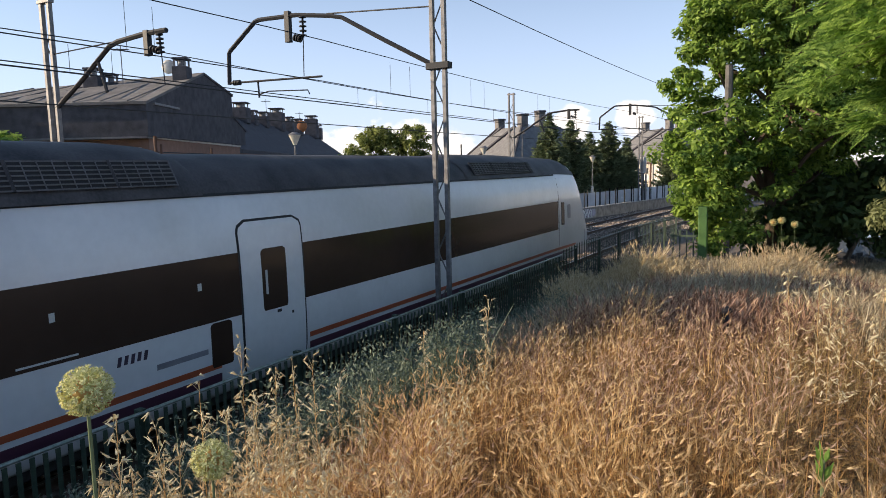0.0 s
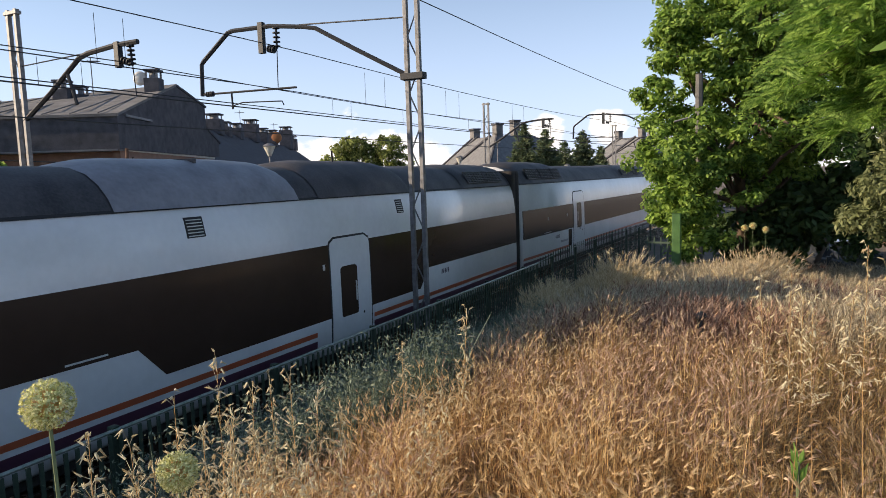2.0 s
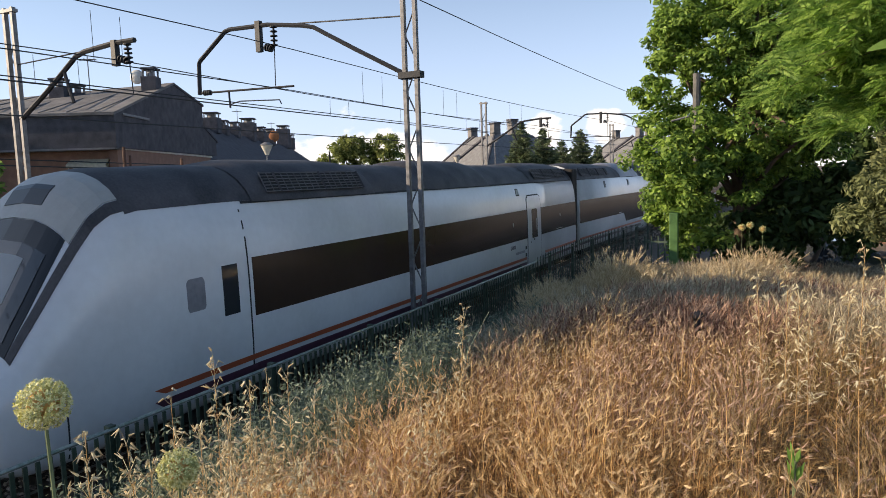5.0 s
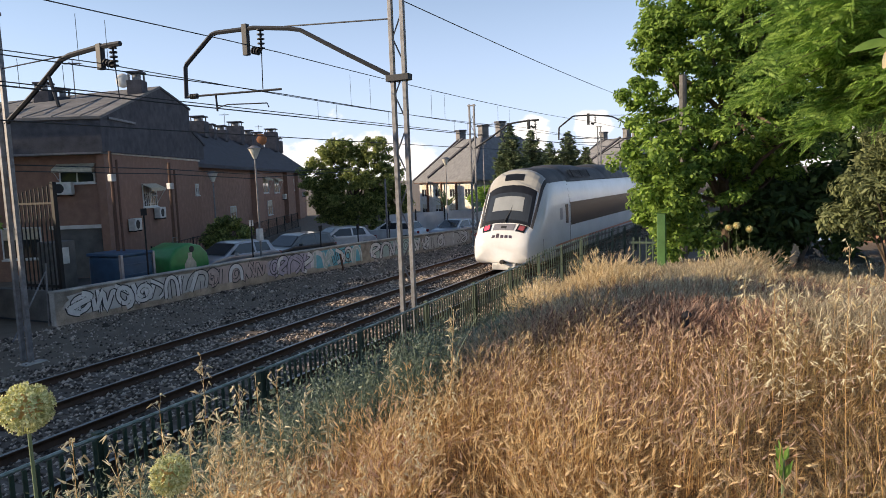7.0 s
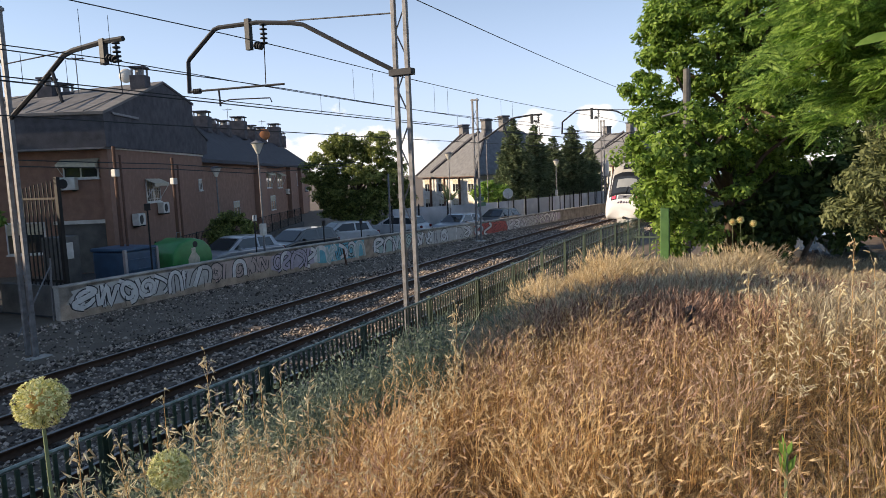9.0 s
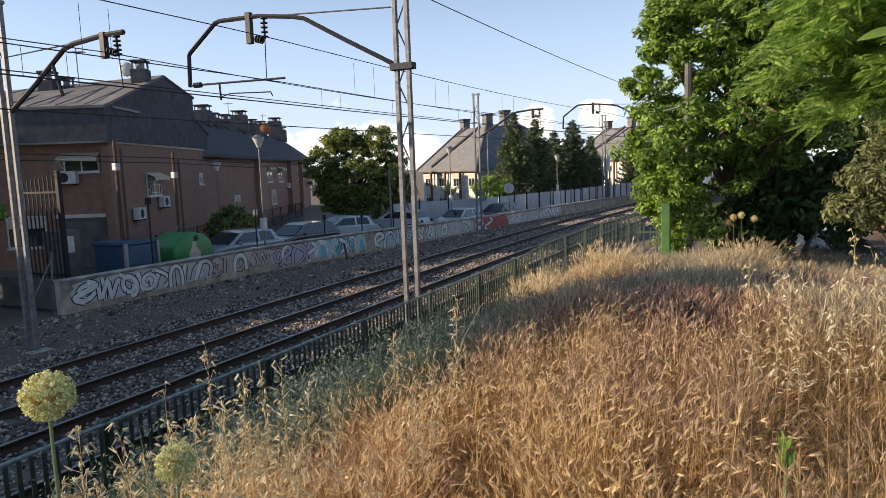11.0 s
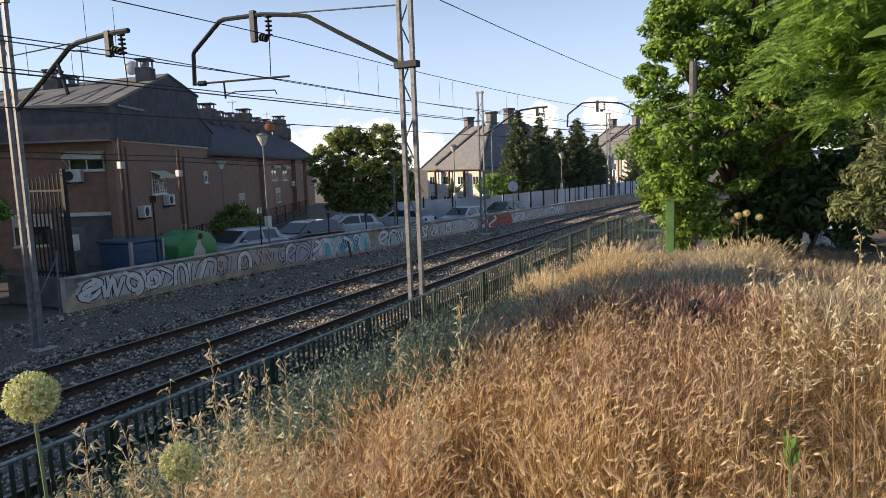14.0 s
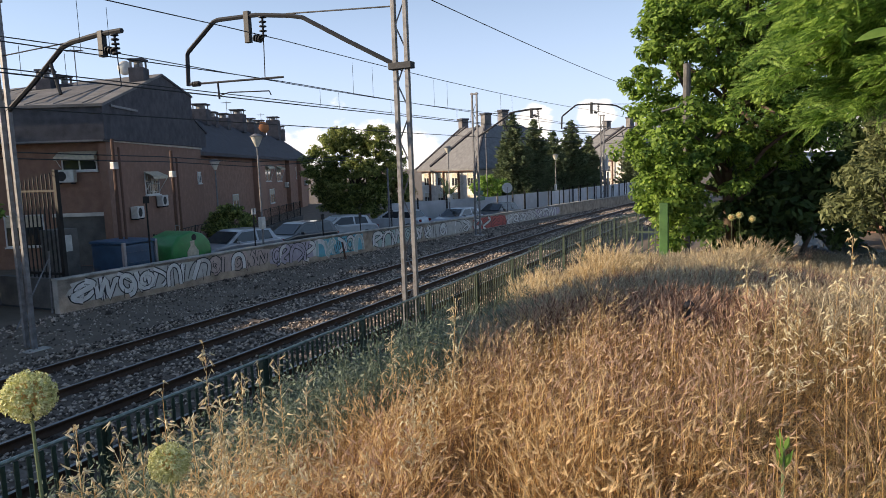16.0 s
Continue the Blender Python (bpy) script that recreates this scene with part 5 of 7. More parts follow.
def pale_house(m, scale, label):
    e = thing("pale_house", m, label, "house", "pale houses beyond the tracks")
    w, d, ev, rg = 6.3 * scale, 6.3 * scale, 3.9, 8.4
    k = 0.42
    part("wall", boxed(-w, -d, -1, w, d, ev), M_RENDER, e)
    for pts in ([(-w - 0.5, -d - 0.5, ev), (w + 0.5, -d - 0.5, ev), (w * k, -d * k, rg), (-w * k, -d * k, rg)], [(w + 0.5, -d - 0.5, ev), (w + 0.5, d + 0.5, ev), (w * k, d * k, rg), (w * k, -d * k, rg)], [(w + 0.5, d + 0.5, ev), (-w - 0.5, d + 0.5, ev), (-w * k, d * k, rg), (w * k, d * k, rg)], [(-w - 0.5, d + 0.5, ev), (-w - 0.5, -d - 0.5, ev), (-w * k, -d * k, rg), (-w * k, d * k, rg)], [(-w * k, -d * k, rg), (w * k, -d * k, rg), (w * k, d * k, rg), (-w * k, d * k, rg)]):
        slab(pts, 0.2, M_ROOFTILE, "roof", e)
    # raised hip caps, a slanting party wall and courses on the sunny slope
    for sx in (-1, 1):
        part("hip_cap", piped([(sx * (w + 0.5), -d - 0.5, ev + 0.05), (sx * w * k, -d * k, rg + 0.05)], 0.14, 6), M_SLATE, e)
    part("party_wall", piped([(-w * 0.55, -d - 0.3, ev + 0.35), (w * 0.22, -d * k, rg + 0.1)], 0.2, 4), M_SLATE, e)
    part("party_wall", piped([(-w * 0.95, -d * 0.75, ev + 1.6), (-w * 0.25, -d * k, rg + 0.1)], 0.16, 4), M_SLATE, e)
    for i in range(4):
        x = -w + 1.2 + i * (2 * w - 2.4) / 3
        for z in (-0.1, 2.1):
            window(e, pose(x, -d, z), 1.1, 1.3)
        part("timber", boxed(x + 1.25, -d - 0.45, -0.9, x + 1.45, -d - 0.25, ev - 0.1), M_RUST, e)
    for i in range(3):
        y = -d + 1.8 + i * (2 * d - 3.6) / 2
        for z in (-0.1, 2.1):
            window(e, pose(w, y, z, 0, 0, 90), 1.1, 1.3)
    part("fascia", boxed(-w - 0.45, -d - 0.48, ev - 0.28, w + 0.45, -d - 0.40, ev - 0.05), M_RUST, e)
    for x, y in ((w * 0.36, -d * 0.36), (-w * 0.45, -d * 0.35), (w * 0.1, d * 0.2)):
        c = part("chimney", boxed(x - 0.42, y - 0.42, 6, x + 0.42, y + 0.42, rg + 1.9 - abs(x) * 0.35, 0.02), M_WEATHERED, e)
        part("cowl", boxed(x - 0.5, y - 0.5, rg + 1.9 - abs(x) * 0.35, x + 0.5, y + 0.5, rg + 2.1 - abs(x) * 0.35), M_SLATE, c)
    for x, y in ((-w * 0.3, -d * 0.68), (w * 0.25, -d * 0.7)):
        part("skylight", boxed(-0.4, -0.5, 0, 0.4, 0.5, 0.1, 0.01, pose(x, y, 6.1, 37, 0, 0)), M_TRIM, e)
    aerial(e, 0.5, 0.5, rg)
    return e


# ---- trees ----
def leaf_cards(centers, radii, count, size, rng, flat=0.0, aspect=1.8):
    """Small leaves in clumps, each facing outwards and up from its clump: arrays of vertices and of quads."""
    centers, radii = np.asarray(centers), np.asarray(radii)
    idx = rng.integers(0, len(centers), count)
    off = rng.normal(size=(count, 3))
    off /= np.linalg.norm(off, axis=1)[:, None]
    face = off * 0.8 + np.array([0, 0, 0.55]) + rng.normal(size=(count, 3)) * 0.42
    face /= np.linalg.norm(face, axis=1)[:, None]
    off *= (rng.random(count) ** 0.33)[:, None]
    c = centers[idx] + off * radii[idx][:, None] * np.array([1, 1, 0.72])
    d = rng.normal(size=(count, 3)) + np.array([0, 0, -0.6])
    d -= face * np.sum(d * face, axis=1)[:, None]
    d /= np.linalg.norm(d, axis=1)[:, None] + 1e-9
    side = np.cross(d, face)
    s = size * (0.6 + 0.8 * rng.random(count))[:, None]
    a, b = d * s * aspect * 0.5, side * s * 0.5
    v = np.stack([c - a, c + b * 0.9, c + a, c - b * 0.9], axis=1).reshape(-1, 3)
    f = np.arange(count * 4).reshape(-1, 4)
    return v, f


def clumps_in(blobs, n, rng, shell=0.55):
    """Clump centres in the outer part of a set of ellipsoids (x, y, z, rx, ry, rz)."""
    vol = np.array([b[3] * b[4] * b[5] for b in blobs]) ** 0.8
    pick = rng.choice(len(blobs), n, p=vol / vol.sum())
    d = rng.normal(size=(n, 3))
    d /= np.linalg.norm(d, axis=1)[:, None]
    d *= (shell + (1 - shell) * rng.random(n))[:, None]
    b = np.array(blobs)[pick]
    return b[:, :3] + d * b[:, 3:]


def tree(name, base, blobs, leaves, leaf, clump, n_clumps, material, label, seed, trunk_r=0.18, limbs=8, category="tree", group="", flat=0.0, aspect=1.8, shell=0.5):
    rng = np.random.default_rng(seed)
    e = thing(name, Matrix.Translation(base), label, category, group)
    base = np.array(base)
    c = clumps_in(blobs, n_clumps, rng, shell)
    bm = bmesh.new()
    top = np.mean([b[:3] for b in blobs], axis=0) - base
    pts = [(0, 0, -0.9)] + [tuple(top * t + rng.normal(size=3) * 0.06 * np.array([1, 1, 0])) for t in (0.3, 0.6, 0.9)]
    tube(bm, pts, trunk_r, 8, 0.45)
    for k in range(limbs):
        target = c[rng.integers(0, len(c))] - base
        start = Vector(pts[1]).lerp(Vector(pts[3]), rng.random())
        mid = start.lerp(Vector(target), 0.5) + Vector((0, 0, 0.25))
        tube(bm, [start, mid, target], trunk_r * 0.4, 5, 0.25)
    part("trunk", bm, M_BARK, e)
    v, f = leaf_cards(c - base, np.full(len(c), clump) * (0.6 + 0.8 * rng.random(len(c))), leaves, leaf, rng, flat, aspect)
    arrays("crown", v, f, material, e)
    return e


def conifer(x, y, h, r, seed):
    """A pointed spruce: whorls of rising branches that shorten to the tip, each set with needled twigs."""
    rng = np.random.default_rng(seed)
    e = thing("conifer", pose(x, y, 0), "dark green pointed spruce with layered branches", "tree", "conifers beyond the wall")
    bm = piped([(0, 0, -0.9), (0, 0, h * 0.99)], 0.17, 6, 0.12)
    cs, ds, sz = [], [], []
    z = 0.5
    while z < h * 0.98:
        reach = r * 1.12 * (1 - z / h) ** 0.9 + 0.12
        turn = rng.random() * math.tau
        n = 8 if reach > 0.8 else 5
        for k in range(n):
            a = turn + k * math.tau / n + rng.normal() * 0.15
            L = reach * rng.uniform(0.5, 1.2)
            out = np.array([math.cos(a), math.sin(a), 0.0])
            tip = out * L + np.array([0, 0, z + 0.28 * L])
            tube(bm, [(0, 0, z), tuple(out * L * 0.6 + np.array([0, 0, z + 0.06 * L])), tuple(tip)], 0.03, 4, 0.3)
            m = max(8, int(L * 30))
            t = (rng.random(m) ** 0.7)[:, None]
            side = np.array([-out[1], out[0], 0.0])
            cs.append(out * L * t + np.array([0, 0, 1.0]) * (z + 0.28 * L * t ** 2 - 0.02 + 0.09 * rng.normal(size=(m, 1))) + side * rng.normal(size=(m, 1)) * 0.16 * L * (1.1 - t))
            ds.append(out + side * rng.normal(size=(m, 1)) * 0.8 + np.array([0, 0, 1.0]) * rng.normal(size=(m, 1)) * 0.35)
            sz.append(np.full(m, 0.25))
        z += 0.17 + 0.08 * rng.random()
    part("trunk", bm, M_BARK, e)
    c, d, w = np.concatenate(cs), np.concatenate(ds), np.concatenate(sz)[:, None]
    d /= np.linalg.norm(d, axis=1)[:, None]
    vs = []
    for roll in (0.0, 1.5):
        up = np.array([math.sin(roll), 0.2, math.cos(roll)]) + rng.normal(size=c.shape) * 0.3
        s = np.cross(d, up)
        s /= np.linalg.norm(s, axis=1)[:, None] + 1e-9
        vs.append(np.stack([c - d * w * 0.5, c + s * w * 0.22, c + d * w, c - s * w * 0.22], axis=1))
    v = np.concatenate(vs).reshape(-1, 3)
    arrays("crown", v, np.arange(len(v)).reshape(-1, 4), M_CONIFER, e)


def feathery_crown(e, seed):
    """Arching boughs, each with tiers of sprays; a spray is a fan of pinnate leaves that droop at their ends."""
    rng = np.random.default_rng(seed)
    bm = piped([(0.8, 0.6, -0.5), (0.75, 0.5, 2.0), (0.6, 0.3, 4.0), (0.3, 0.1, 6.4)], 0.16, 8, 0.4)
    roots, ways = [], []
    for k in range(62):
        z = rng.uniform(3.6, 7.4)
        reach = rng.uniform(0.9, 2.9) * (0.6 + 0.4 * min(1.0, (z - 3.2) / 1.4))
        a = rng.uniform(2.3, 4.5)
        start = Vector((0.5, 0.3, min(6.2, z + 0.1)))
        tip = Vector((0.5 + math.cos(a) * reach, 0.3 + math.sin(a) * reach * 0.7, z - 0.10 * reach ** 1.4))
        mid = start.lerp(tip, 0.5) + Vector((0, 0, 0.25))
        tube(bm, [start, mid, tip], 0.012, 4, 0.3)
        out = np.array((tip - mid).normalized()) * np.array([1, 1, 0.25])
        for t in np.linspace(0.32, 1.0, 7):
            c = np.array(start.lerp(mid, t * 2) if t < 0.5 else mid.lerp(tip, t * 2 - 1)) + rng.normal(size=3) * np.array([0.12, 0.12, 0.05])
            n = 13
            w = out * 0.9 + rng.normal(size=(n, 3)) * np.array([0.95, 0.95, 0.28])
            roots.append(np.repeat(c[None], n, axis=0) + rng.normal(size=(n, 3)) * np.array([0.09, 0.09, 0.045]))
            ways.append(w / np.linalg.norm(w, axis=1)[:, None])
    part("trunk", bm, M_BARK, e)
    root, way = np.concatenate(roots), np.concatenate(ways)
    n = len(root)
    side = np.cross(way, np.array([-0.25, 0.75, 0.8]) + rng.normal(size=(n, 3)) * 0.55)
    side /= np.linalg.norm(side, axis=1)[:, None] + 1e-9
    length = rng.uniform(0.20, 0.34, n)[:, None]
    verts = []
    for i in range(11):
        t = (i + 1) / 11
        q = root + way * length * t + np.array([0, 0, -1.0]) * length * 0.17 * t ** 2
        for k in (-1, 1):
            l = side * k * 0.062 * (1.1 - 0.55 * t) + way * 0.018 - np.array([0, 0, 0.012])
            w = way * 0.015
            verts.append(np.stack([q - w, q + l * 0.5 + w * 1.3, q + l, q + l * 0.5 - w], axis=1))
    v = np.concatenate(verts).reshape(-1, 3)
    arrays("crown", v, np.arange(len(v)).reshape(-1, 4), M_FROND, e)


def build_trees():
    # big broadleaf tree beside the fence
    blobs = [(-1.75, 21.6, 7.2, 1.8, 1.9, 2.4), (-3.25, 20.8, 5.7, 0.75, 0.9, 1.1), (-2.9, 21.0, 7.6, 0.7, 0.8, 0.9), (-0.6, 22.5, 8.8, 2.3, 2.3, 2.5), (-2.8, 20.9, 4.3, 1.3, 1.5, 1.6), (-2.6, 20.8, 2.5, 1.1, 1.2, 1.2), (-0.6, 22.0, 4.8, 2.4, 2.2, 1.8), (1.0, 23.0, 6.5, 2.4, 2.2, 2.2), (-0.5, 22.4, 10.8, 1.7, 1.7, 1.6), (-1.9, 19.5, 3.4, 1.3, 0.8, 1.7), (-2.2, 19.1, 3.6, 1.0, 0.6, 1.4), (-1.5, 19.4, 4.6, 0.9, 0.6, 0.8), (-2.5, 19.3, 2.4, 0.9, 0.7, 0.9), (1.4, 23.6, 9.5, 2.4, 2.2, 2.2), (3.4, 25, 8, 2.4, 2, 3)]
    tree("broadleaf_tree", (-1.0, 22.0, 0.3), blobs, 150000, 0.088, 0.35, 1000, M_LEAF, "tall green broadleaf tree beside the picket fence", 11, 0.22, 26, shell=0.45)
    # Dark leaves fill the gap under the crown, shade put into their colour.
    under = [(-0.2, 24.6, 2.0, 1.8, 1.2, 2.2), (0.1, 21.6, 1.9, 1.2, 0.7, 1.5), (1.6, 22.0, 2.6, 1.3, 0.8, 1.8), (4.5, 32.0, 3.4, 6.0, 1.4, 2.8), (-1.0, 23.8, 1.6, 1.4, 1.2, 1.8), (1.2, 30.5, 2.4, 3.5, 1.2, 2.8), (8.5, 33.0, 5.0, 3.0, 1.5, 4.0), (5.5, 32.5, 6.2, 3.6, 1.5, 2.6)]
    tree("understorey_shade", (0.5, 24.6, 0.0), under, 64000, 0.15, 0.45, 820, M_LEAFSHADE, "dark leaf mass standing in for the shade under the tree", 12, 0.1, 8, "shrub", shell=0.1)
    # feathery branches nearer the camera
    e = thing("feathery_tree", pose(1.75, 11.0, 0.9), "feathery bright green tree with drooping pinnate branches", "tree")
    feathery_crown(e, 21)
    tree("dark_hedge", (-21.2, 10.6, -0.1), [(-21.2, 10.8, 1.6, 1.2, 1.6, 1.7), (-22.4, 9.6, 2.8, 1.4, 1.6, 2.4), (-20.4, 9.4, 1.2, 1.0, 1.2, 1.3)], 16000, 0.1, 0.3, 260, M_LEAFSHADE, "dark leafy hedge beside the iron gate", 19, 0.08, 8, "hedge", shell=0.2)
    tree("olive_shrub", (2.2, 16.0, 0.8), [(2.2, 15.8, 3.3, 1.0, 1.0, 0.5), (2.9, 16.4, 4.1, 1.4, 1.0, 1.0), (1.9, 15.9, 2.75, 0.9, 0.8, 0.35)], 20000, 0.05, 0.22, 320, M_OLIVE, "grey-green olive-like shrub beyond the grass", 13, 0.08, 8, "shrub", aspect=3.0)
    tree("street_tree", (-26.3, 40.4, 0.0), [(-26.3, 40.6, 3.0, 2.9, 2.2, 1.9), (-28.4, 39.6, 4.3, 1.5, 1.2, 1.5), (-24.3, 41.9, 3.8, 1.5, 1.5, 2.0), (-26.6, 41.0, 5.2, 1.3, 1.2, 1.1), (-25.0, 41.2, 5.3, 0.9, 0.9, 0.8), (-28.0, 40.0, 2.4, 1.3, 1.2, 1.4), (-23.6, 42.4, 2.2, 1.0, 1.0, 1.3), (-27.4, 40.6, 6.0, 1.4, 1.2, 0.9), (-24.9, 41.6, 6.1, 1.3, 1.2, 0.9), (-26.0, 40.4, 1.5, 2.7, 1.5, 1.2)], 50000, 0.115, 0.32, 860, M_STREETLEAF, "leafy street tree before the brick terrace", 14, 0.2, 10, group="street trees")
    tree("hedge_bush", (-23.5, 25.3, 0.2), [(-23.5, 25.3, 1.6, 1.1, 1.0, 0.75), (-23.9, 24.8, 1.3, 0.9, 0.8, 0.7)], 6000, 0.09, 0.22, 130, M_STREETLEAF, "rounded pale green garden bush before the terrace", 15, 0.06, 5, "shrub")
    tree("street_tree", (-26.0, 13.6, 0.0), [(-26.0, 13.4, 3.4, 2.2, 2.0, 2.4), (-26.8, 13.0, 4.3, 1.6, 1.6, 1.2)], 16000, 0.17, 0.4, 260, M_LEAF, "leafy street tree at the left, in a row mostly added unseen for shade", 16, 0.2, 8, group="street trees")
    # Unseen trees, added left of view to shade the tracks, field and house.
    for i, (x, y, h2) in enumerate(((-27.5, -6.6, 12.0), (-27.0, -4.3, 12.7), (-27.5, -2.6, 11.2), (-28.5, 2.2, 7.0), (-29.5, 7.4, 6.4), (-37.5, 12.5, 9.5))):
        tree("street_tree", (x, y, 0.0), [(x, y, h2 * 0.54, 2.8, 3.0, h2 * 0.4), (x + 0.5, y - 0.5, h2 - 2.2, 2.2, 2.4, 2.2)], 22000, 0.26, 0.6, 340, M_LEAF, "leafy street tree at the left, in a row mostly added unseen for shade", 17 + i, 0.22, 8, group="street trees")
    for i, (x, y, h2, r) in enumerate(((-20.4, 57.3, 8.4, 2.4), (-19.3, 60.0, 8.0, 2.3), (-18.9, 64.5, 7.0, 2.2), (-17.8, 67.3, 8.2, 2.5), (-16.8, 70.5, 6.6, 2.0), (-15.0, 87.0, 8.0, 2.4), (-21.8, 60.5, 6.5, 2.2), (-13.5, 92, 7.0, 2.2))):
        conifer(x, y, h2, r, 30 + i)
    # spiky palm by the pale house
    rng = np.random.default_rng(50)
    p = thing("palm", pose(-22.5, 48.0, 0), "dark spiky palm beside the pale house", "palm")
    part("trunk", piped([(0, 0, -0.9), (0, 0, 1.6)], 0.22, 8, 0.8), M_BARK, p)
    for k in range(26):
        a, el = rng.random() * math.tau, rng.uniform(0.1, 1.35)
        L = rng.uniform(1.4, 2.2)
        d = Vector((math.cos(a) * math.cos(el), math.sin(a) * math.cos(el), math.sin(el)))
        tip = Vector((0, 0, 1.5)) + d * L + Vector((0, 0, -0.35 * math.cos(el)))
        mid = Vector((0, 0, 1.5)) + d * L * 0.55
        n = d.cross(Vector((0, 0, 1))).normalized() * 0.09
        bm = bmesh.new()
        q = [bm.verts.new(v) for v in (Vector((0, 0, 1.5)) - n * 0.4, mid - n, tip, mid + n, Vector((0, 0, 1.5)) + n * 0.4)]
        bm.faces.new(q)
        part("frond", bm, M_CONIFER, p)
    tree("hedge_bush", (-21.0, 53.0, 0.0), [(-21.0, 53.0, 2.1, 1.6, 1.5, 0.9)], 5000, 0.12, 0.3, 100, M_FROND, "bright green hedge bush behind the panel fence", 51, 0.08, 4, "shrub")


def build_far_side():
    pale_house(pose(-28.3, 72.6, -0.3, 0, 0, -35), 0.95, "cream rendered house with a hipped grey roof")
    pale_house(pose(-18.6, 104.0, 0.3, 0, 0, -35), 0.95, "cream rendered house with a hipped roof behind cedars")
    # grey panel fence behind the wall
    f = thing("panel_fence", pose(0, 0, 0), "grey sheet panel fence with dark posts behind the wall", "fence")
    ys = np.arange(40.0, 92.0, 2.0)
    for y in ys:
        x = lambda v: (-24.0 + 5.0 * smooth(38, 50, v) if v < 50 else -19.0) + bend(v) * 0.9 + 1.4 * smooth(50, 60, v)
        a, b = Vector((x(y), y, 0)), Vector((x(y + 2), y + 2, 0))
        d = b - a
        ang = math.atan2(d.y, d.x)
        bm = boxed(0.03, -0.03, -0.7, d.length - 0.03, 0.03, 1.5 - 0.1 * smooth(50, 80, y), 0.0, Matrix.Translation(a) @ Matrix.Rotation(ang, 4, "Z"))
        part("panel", bm, M_PANELGREY, f)
        part("post", piped([(a.x + 0.08, a.y, -0.7), (a.x + 0.08, a.y, 1.75)], 0.05, 6), M_IRON, f)
    ff = thing("railing", pose(0, 0, 0), "thin dark railing posts on the graffiti wall", "railing")
    for y in np.arange(46.0, 75.0, 1.9):
        part("post", piped([(wall_point(y) - 0.12, y, wall_top(y) - 0.02), (wall_point(y) - 0.12, y, wall_top(y) + 1.25)], 0.035, 6), M_IRON, ff)
    s = thing("round_sign", pose(-17.3, 47.2, 0), "round white road sign seen from behind on a post", "sign")
    part("post", piped([(0, 0, -0.7), (0, 0, 2.2)], 0.03, 6), M_STEEL, s)
    bm = bmesh.new()
    bmesh.ops.create_cone(bm, cap_ends=True, segments=24, radius1=0.38, radius2=0.38, depth=0.03, matrix=pose(0, 0, 2.15, 90, 0, 25))
    part("disc", bm, M_SIGN, s)
    g = thing("direction_sign", pose(-18.6, 45.0, 0), "green direction sign boards on a post", "sign")
    part("post", piped([(0, 0, -0.7), (0, 0, 2.1)], 0.03, 6), M_STEEL, g)
    for z, dy in ((1.75, 0), (1.35, 0.25)):
        part("board", boxed(-0.02, -0.7 + dy, z, 0.02, 0.7 + dy, z + 0.28, 0.0), M_SIGNGREEN, g)
    sig = thing("signal_mast", pose(-13.4, 62.5, 0), "pale railway signal mast beside the far track", "signal")
    part("pole", piped([(0, 0, -0.6), (0, 0, 4.6)], 0.07, 8), M_STEEL, sig)
    part("signal_head", boxed(-0.25, -0.2, 3.0, 0.25, 0.2, 4.4, 0.05), M_ACWHITE, sig)
    part("ladder", boxed(0.2, -0.2, 0.2, 0.28, 0.2, 2.9, 0.01), M_STEEL, sig)
    arc = thing("street_lamp", pose(-14.6, 84.0, 0), "tall curved grey street lamp", "lamp")
    part("pole", piped([(0, 0, -0.7), (0, 0, 4.0), (0.3, 0, 5.0), (0.9, 0, 5.6), (1.7, 0, 5.8)], 0.06, 8, 0.7), M_STEEL, arc)
    thin = thing("street_lamp", pose(-20.8, 52.0, 0), "thin grey lamp pole before the pale house", "lamp")
    part("pole", piped([(0, 0, -0.7), (0, 0, 6.5)], 0.05, 8, 0.7), M_STEEL, thin)
    part("lamp_head", boxed(-0.2, -0.12, 6.45, 0.25, 0.12, 6.6, 0.03), M_STEEL, thin)
    p = thing("street_pole", pose(-21.0, 36.2, 0), "plain grey pole beside the street tree", "pole")
    part("pole", piped([(0, 0, -0.7), (0, 0, 3.9)], 0.06, 8), M_STEEL, p)
    w = thing("concrete_pole", pose(-2.06, 20.0, 0.3), "weathered concrete pole standing among the leaves", "pole")
    part("pole", piped([(0, 0, -0.5), (0, 0, 6.1)], 0.13, 8, 0.75), M_CONCRETE_DARK, w)
    part("cross_arm", piped([(-0.65, -0.1, 4.85), (0, -0.05, 5.0)], 0.03, 5), M_STEEL, w)
    parked_car(pose(1.9, 27.6, -0.35, 0, 0, 215), M_CARDARK, "dark car parked in shade beyond the field")
    b = thing("brick_wall", pose(5.4, 37.0, -0.4, 0, 0, -20), "sunlit brick garden wall beyond the field", "wall")
    part("wall", boxed(-2.0, -0.15, 0, 6, 0.15, 1.9, 0.01), M_BRICK, b)
    part("coping", boxed(-2.1, -0.2, 1.9, 6.1, 0.2, 2.0, 0.01), M_CONCRETE, b)


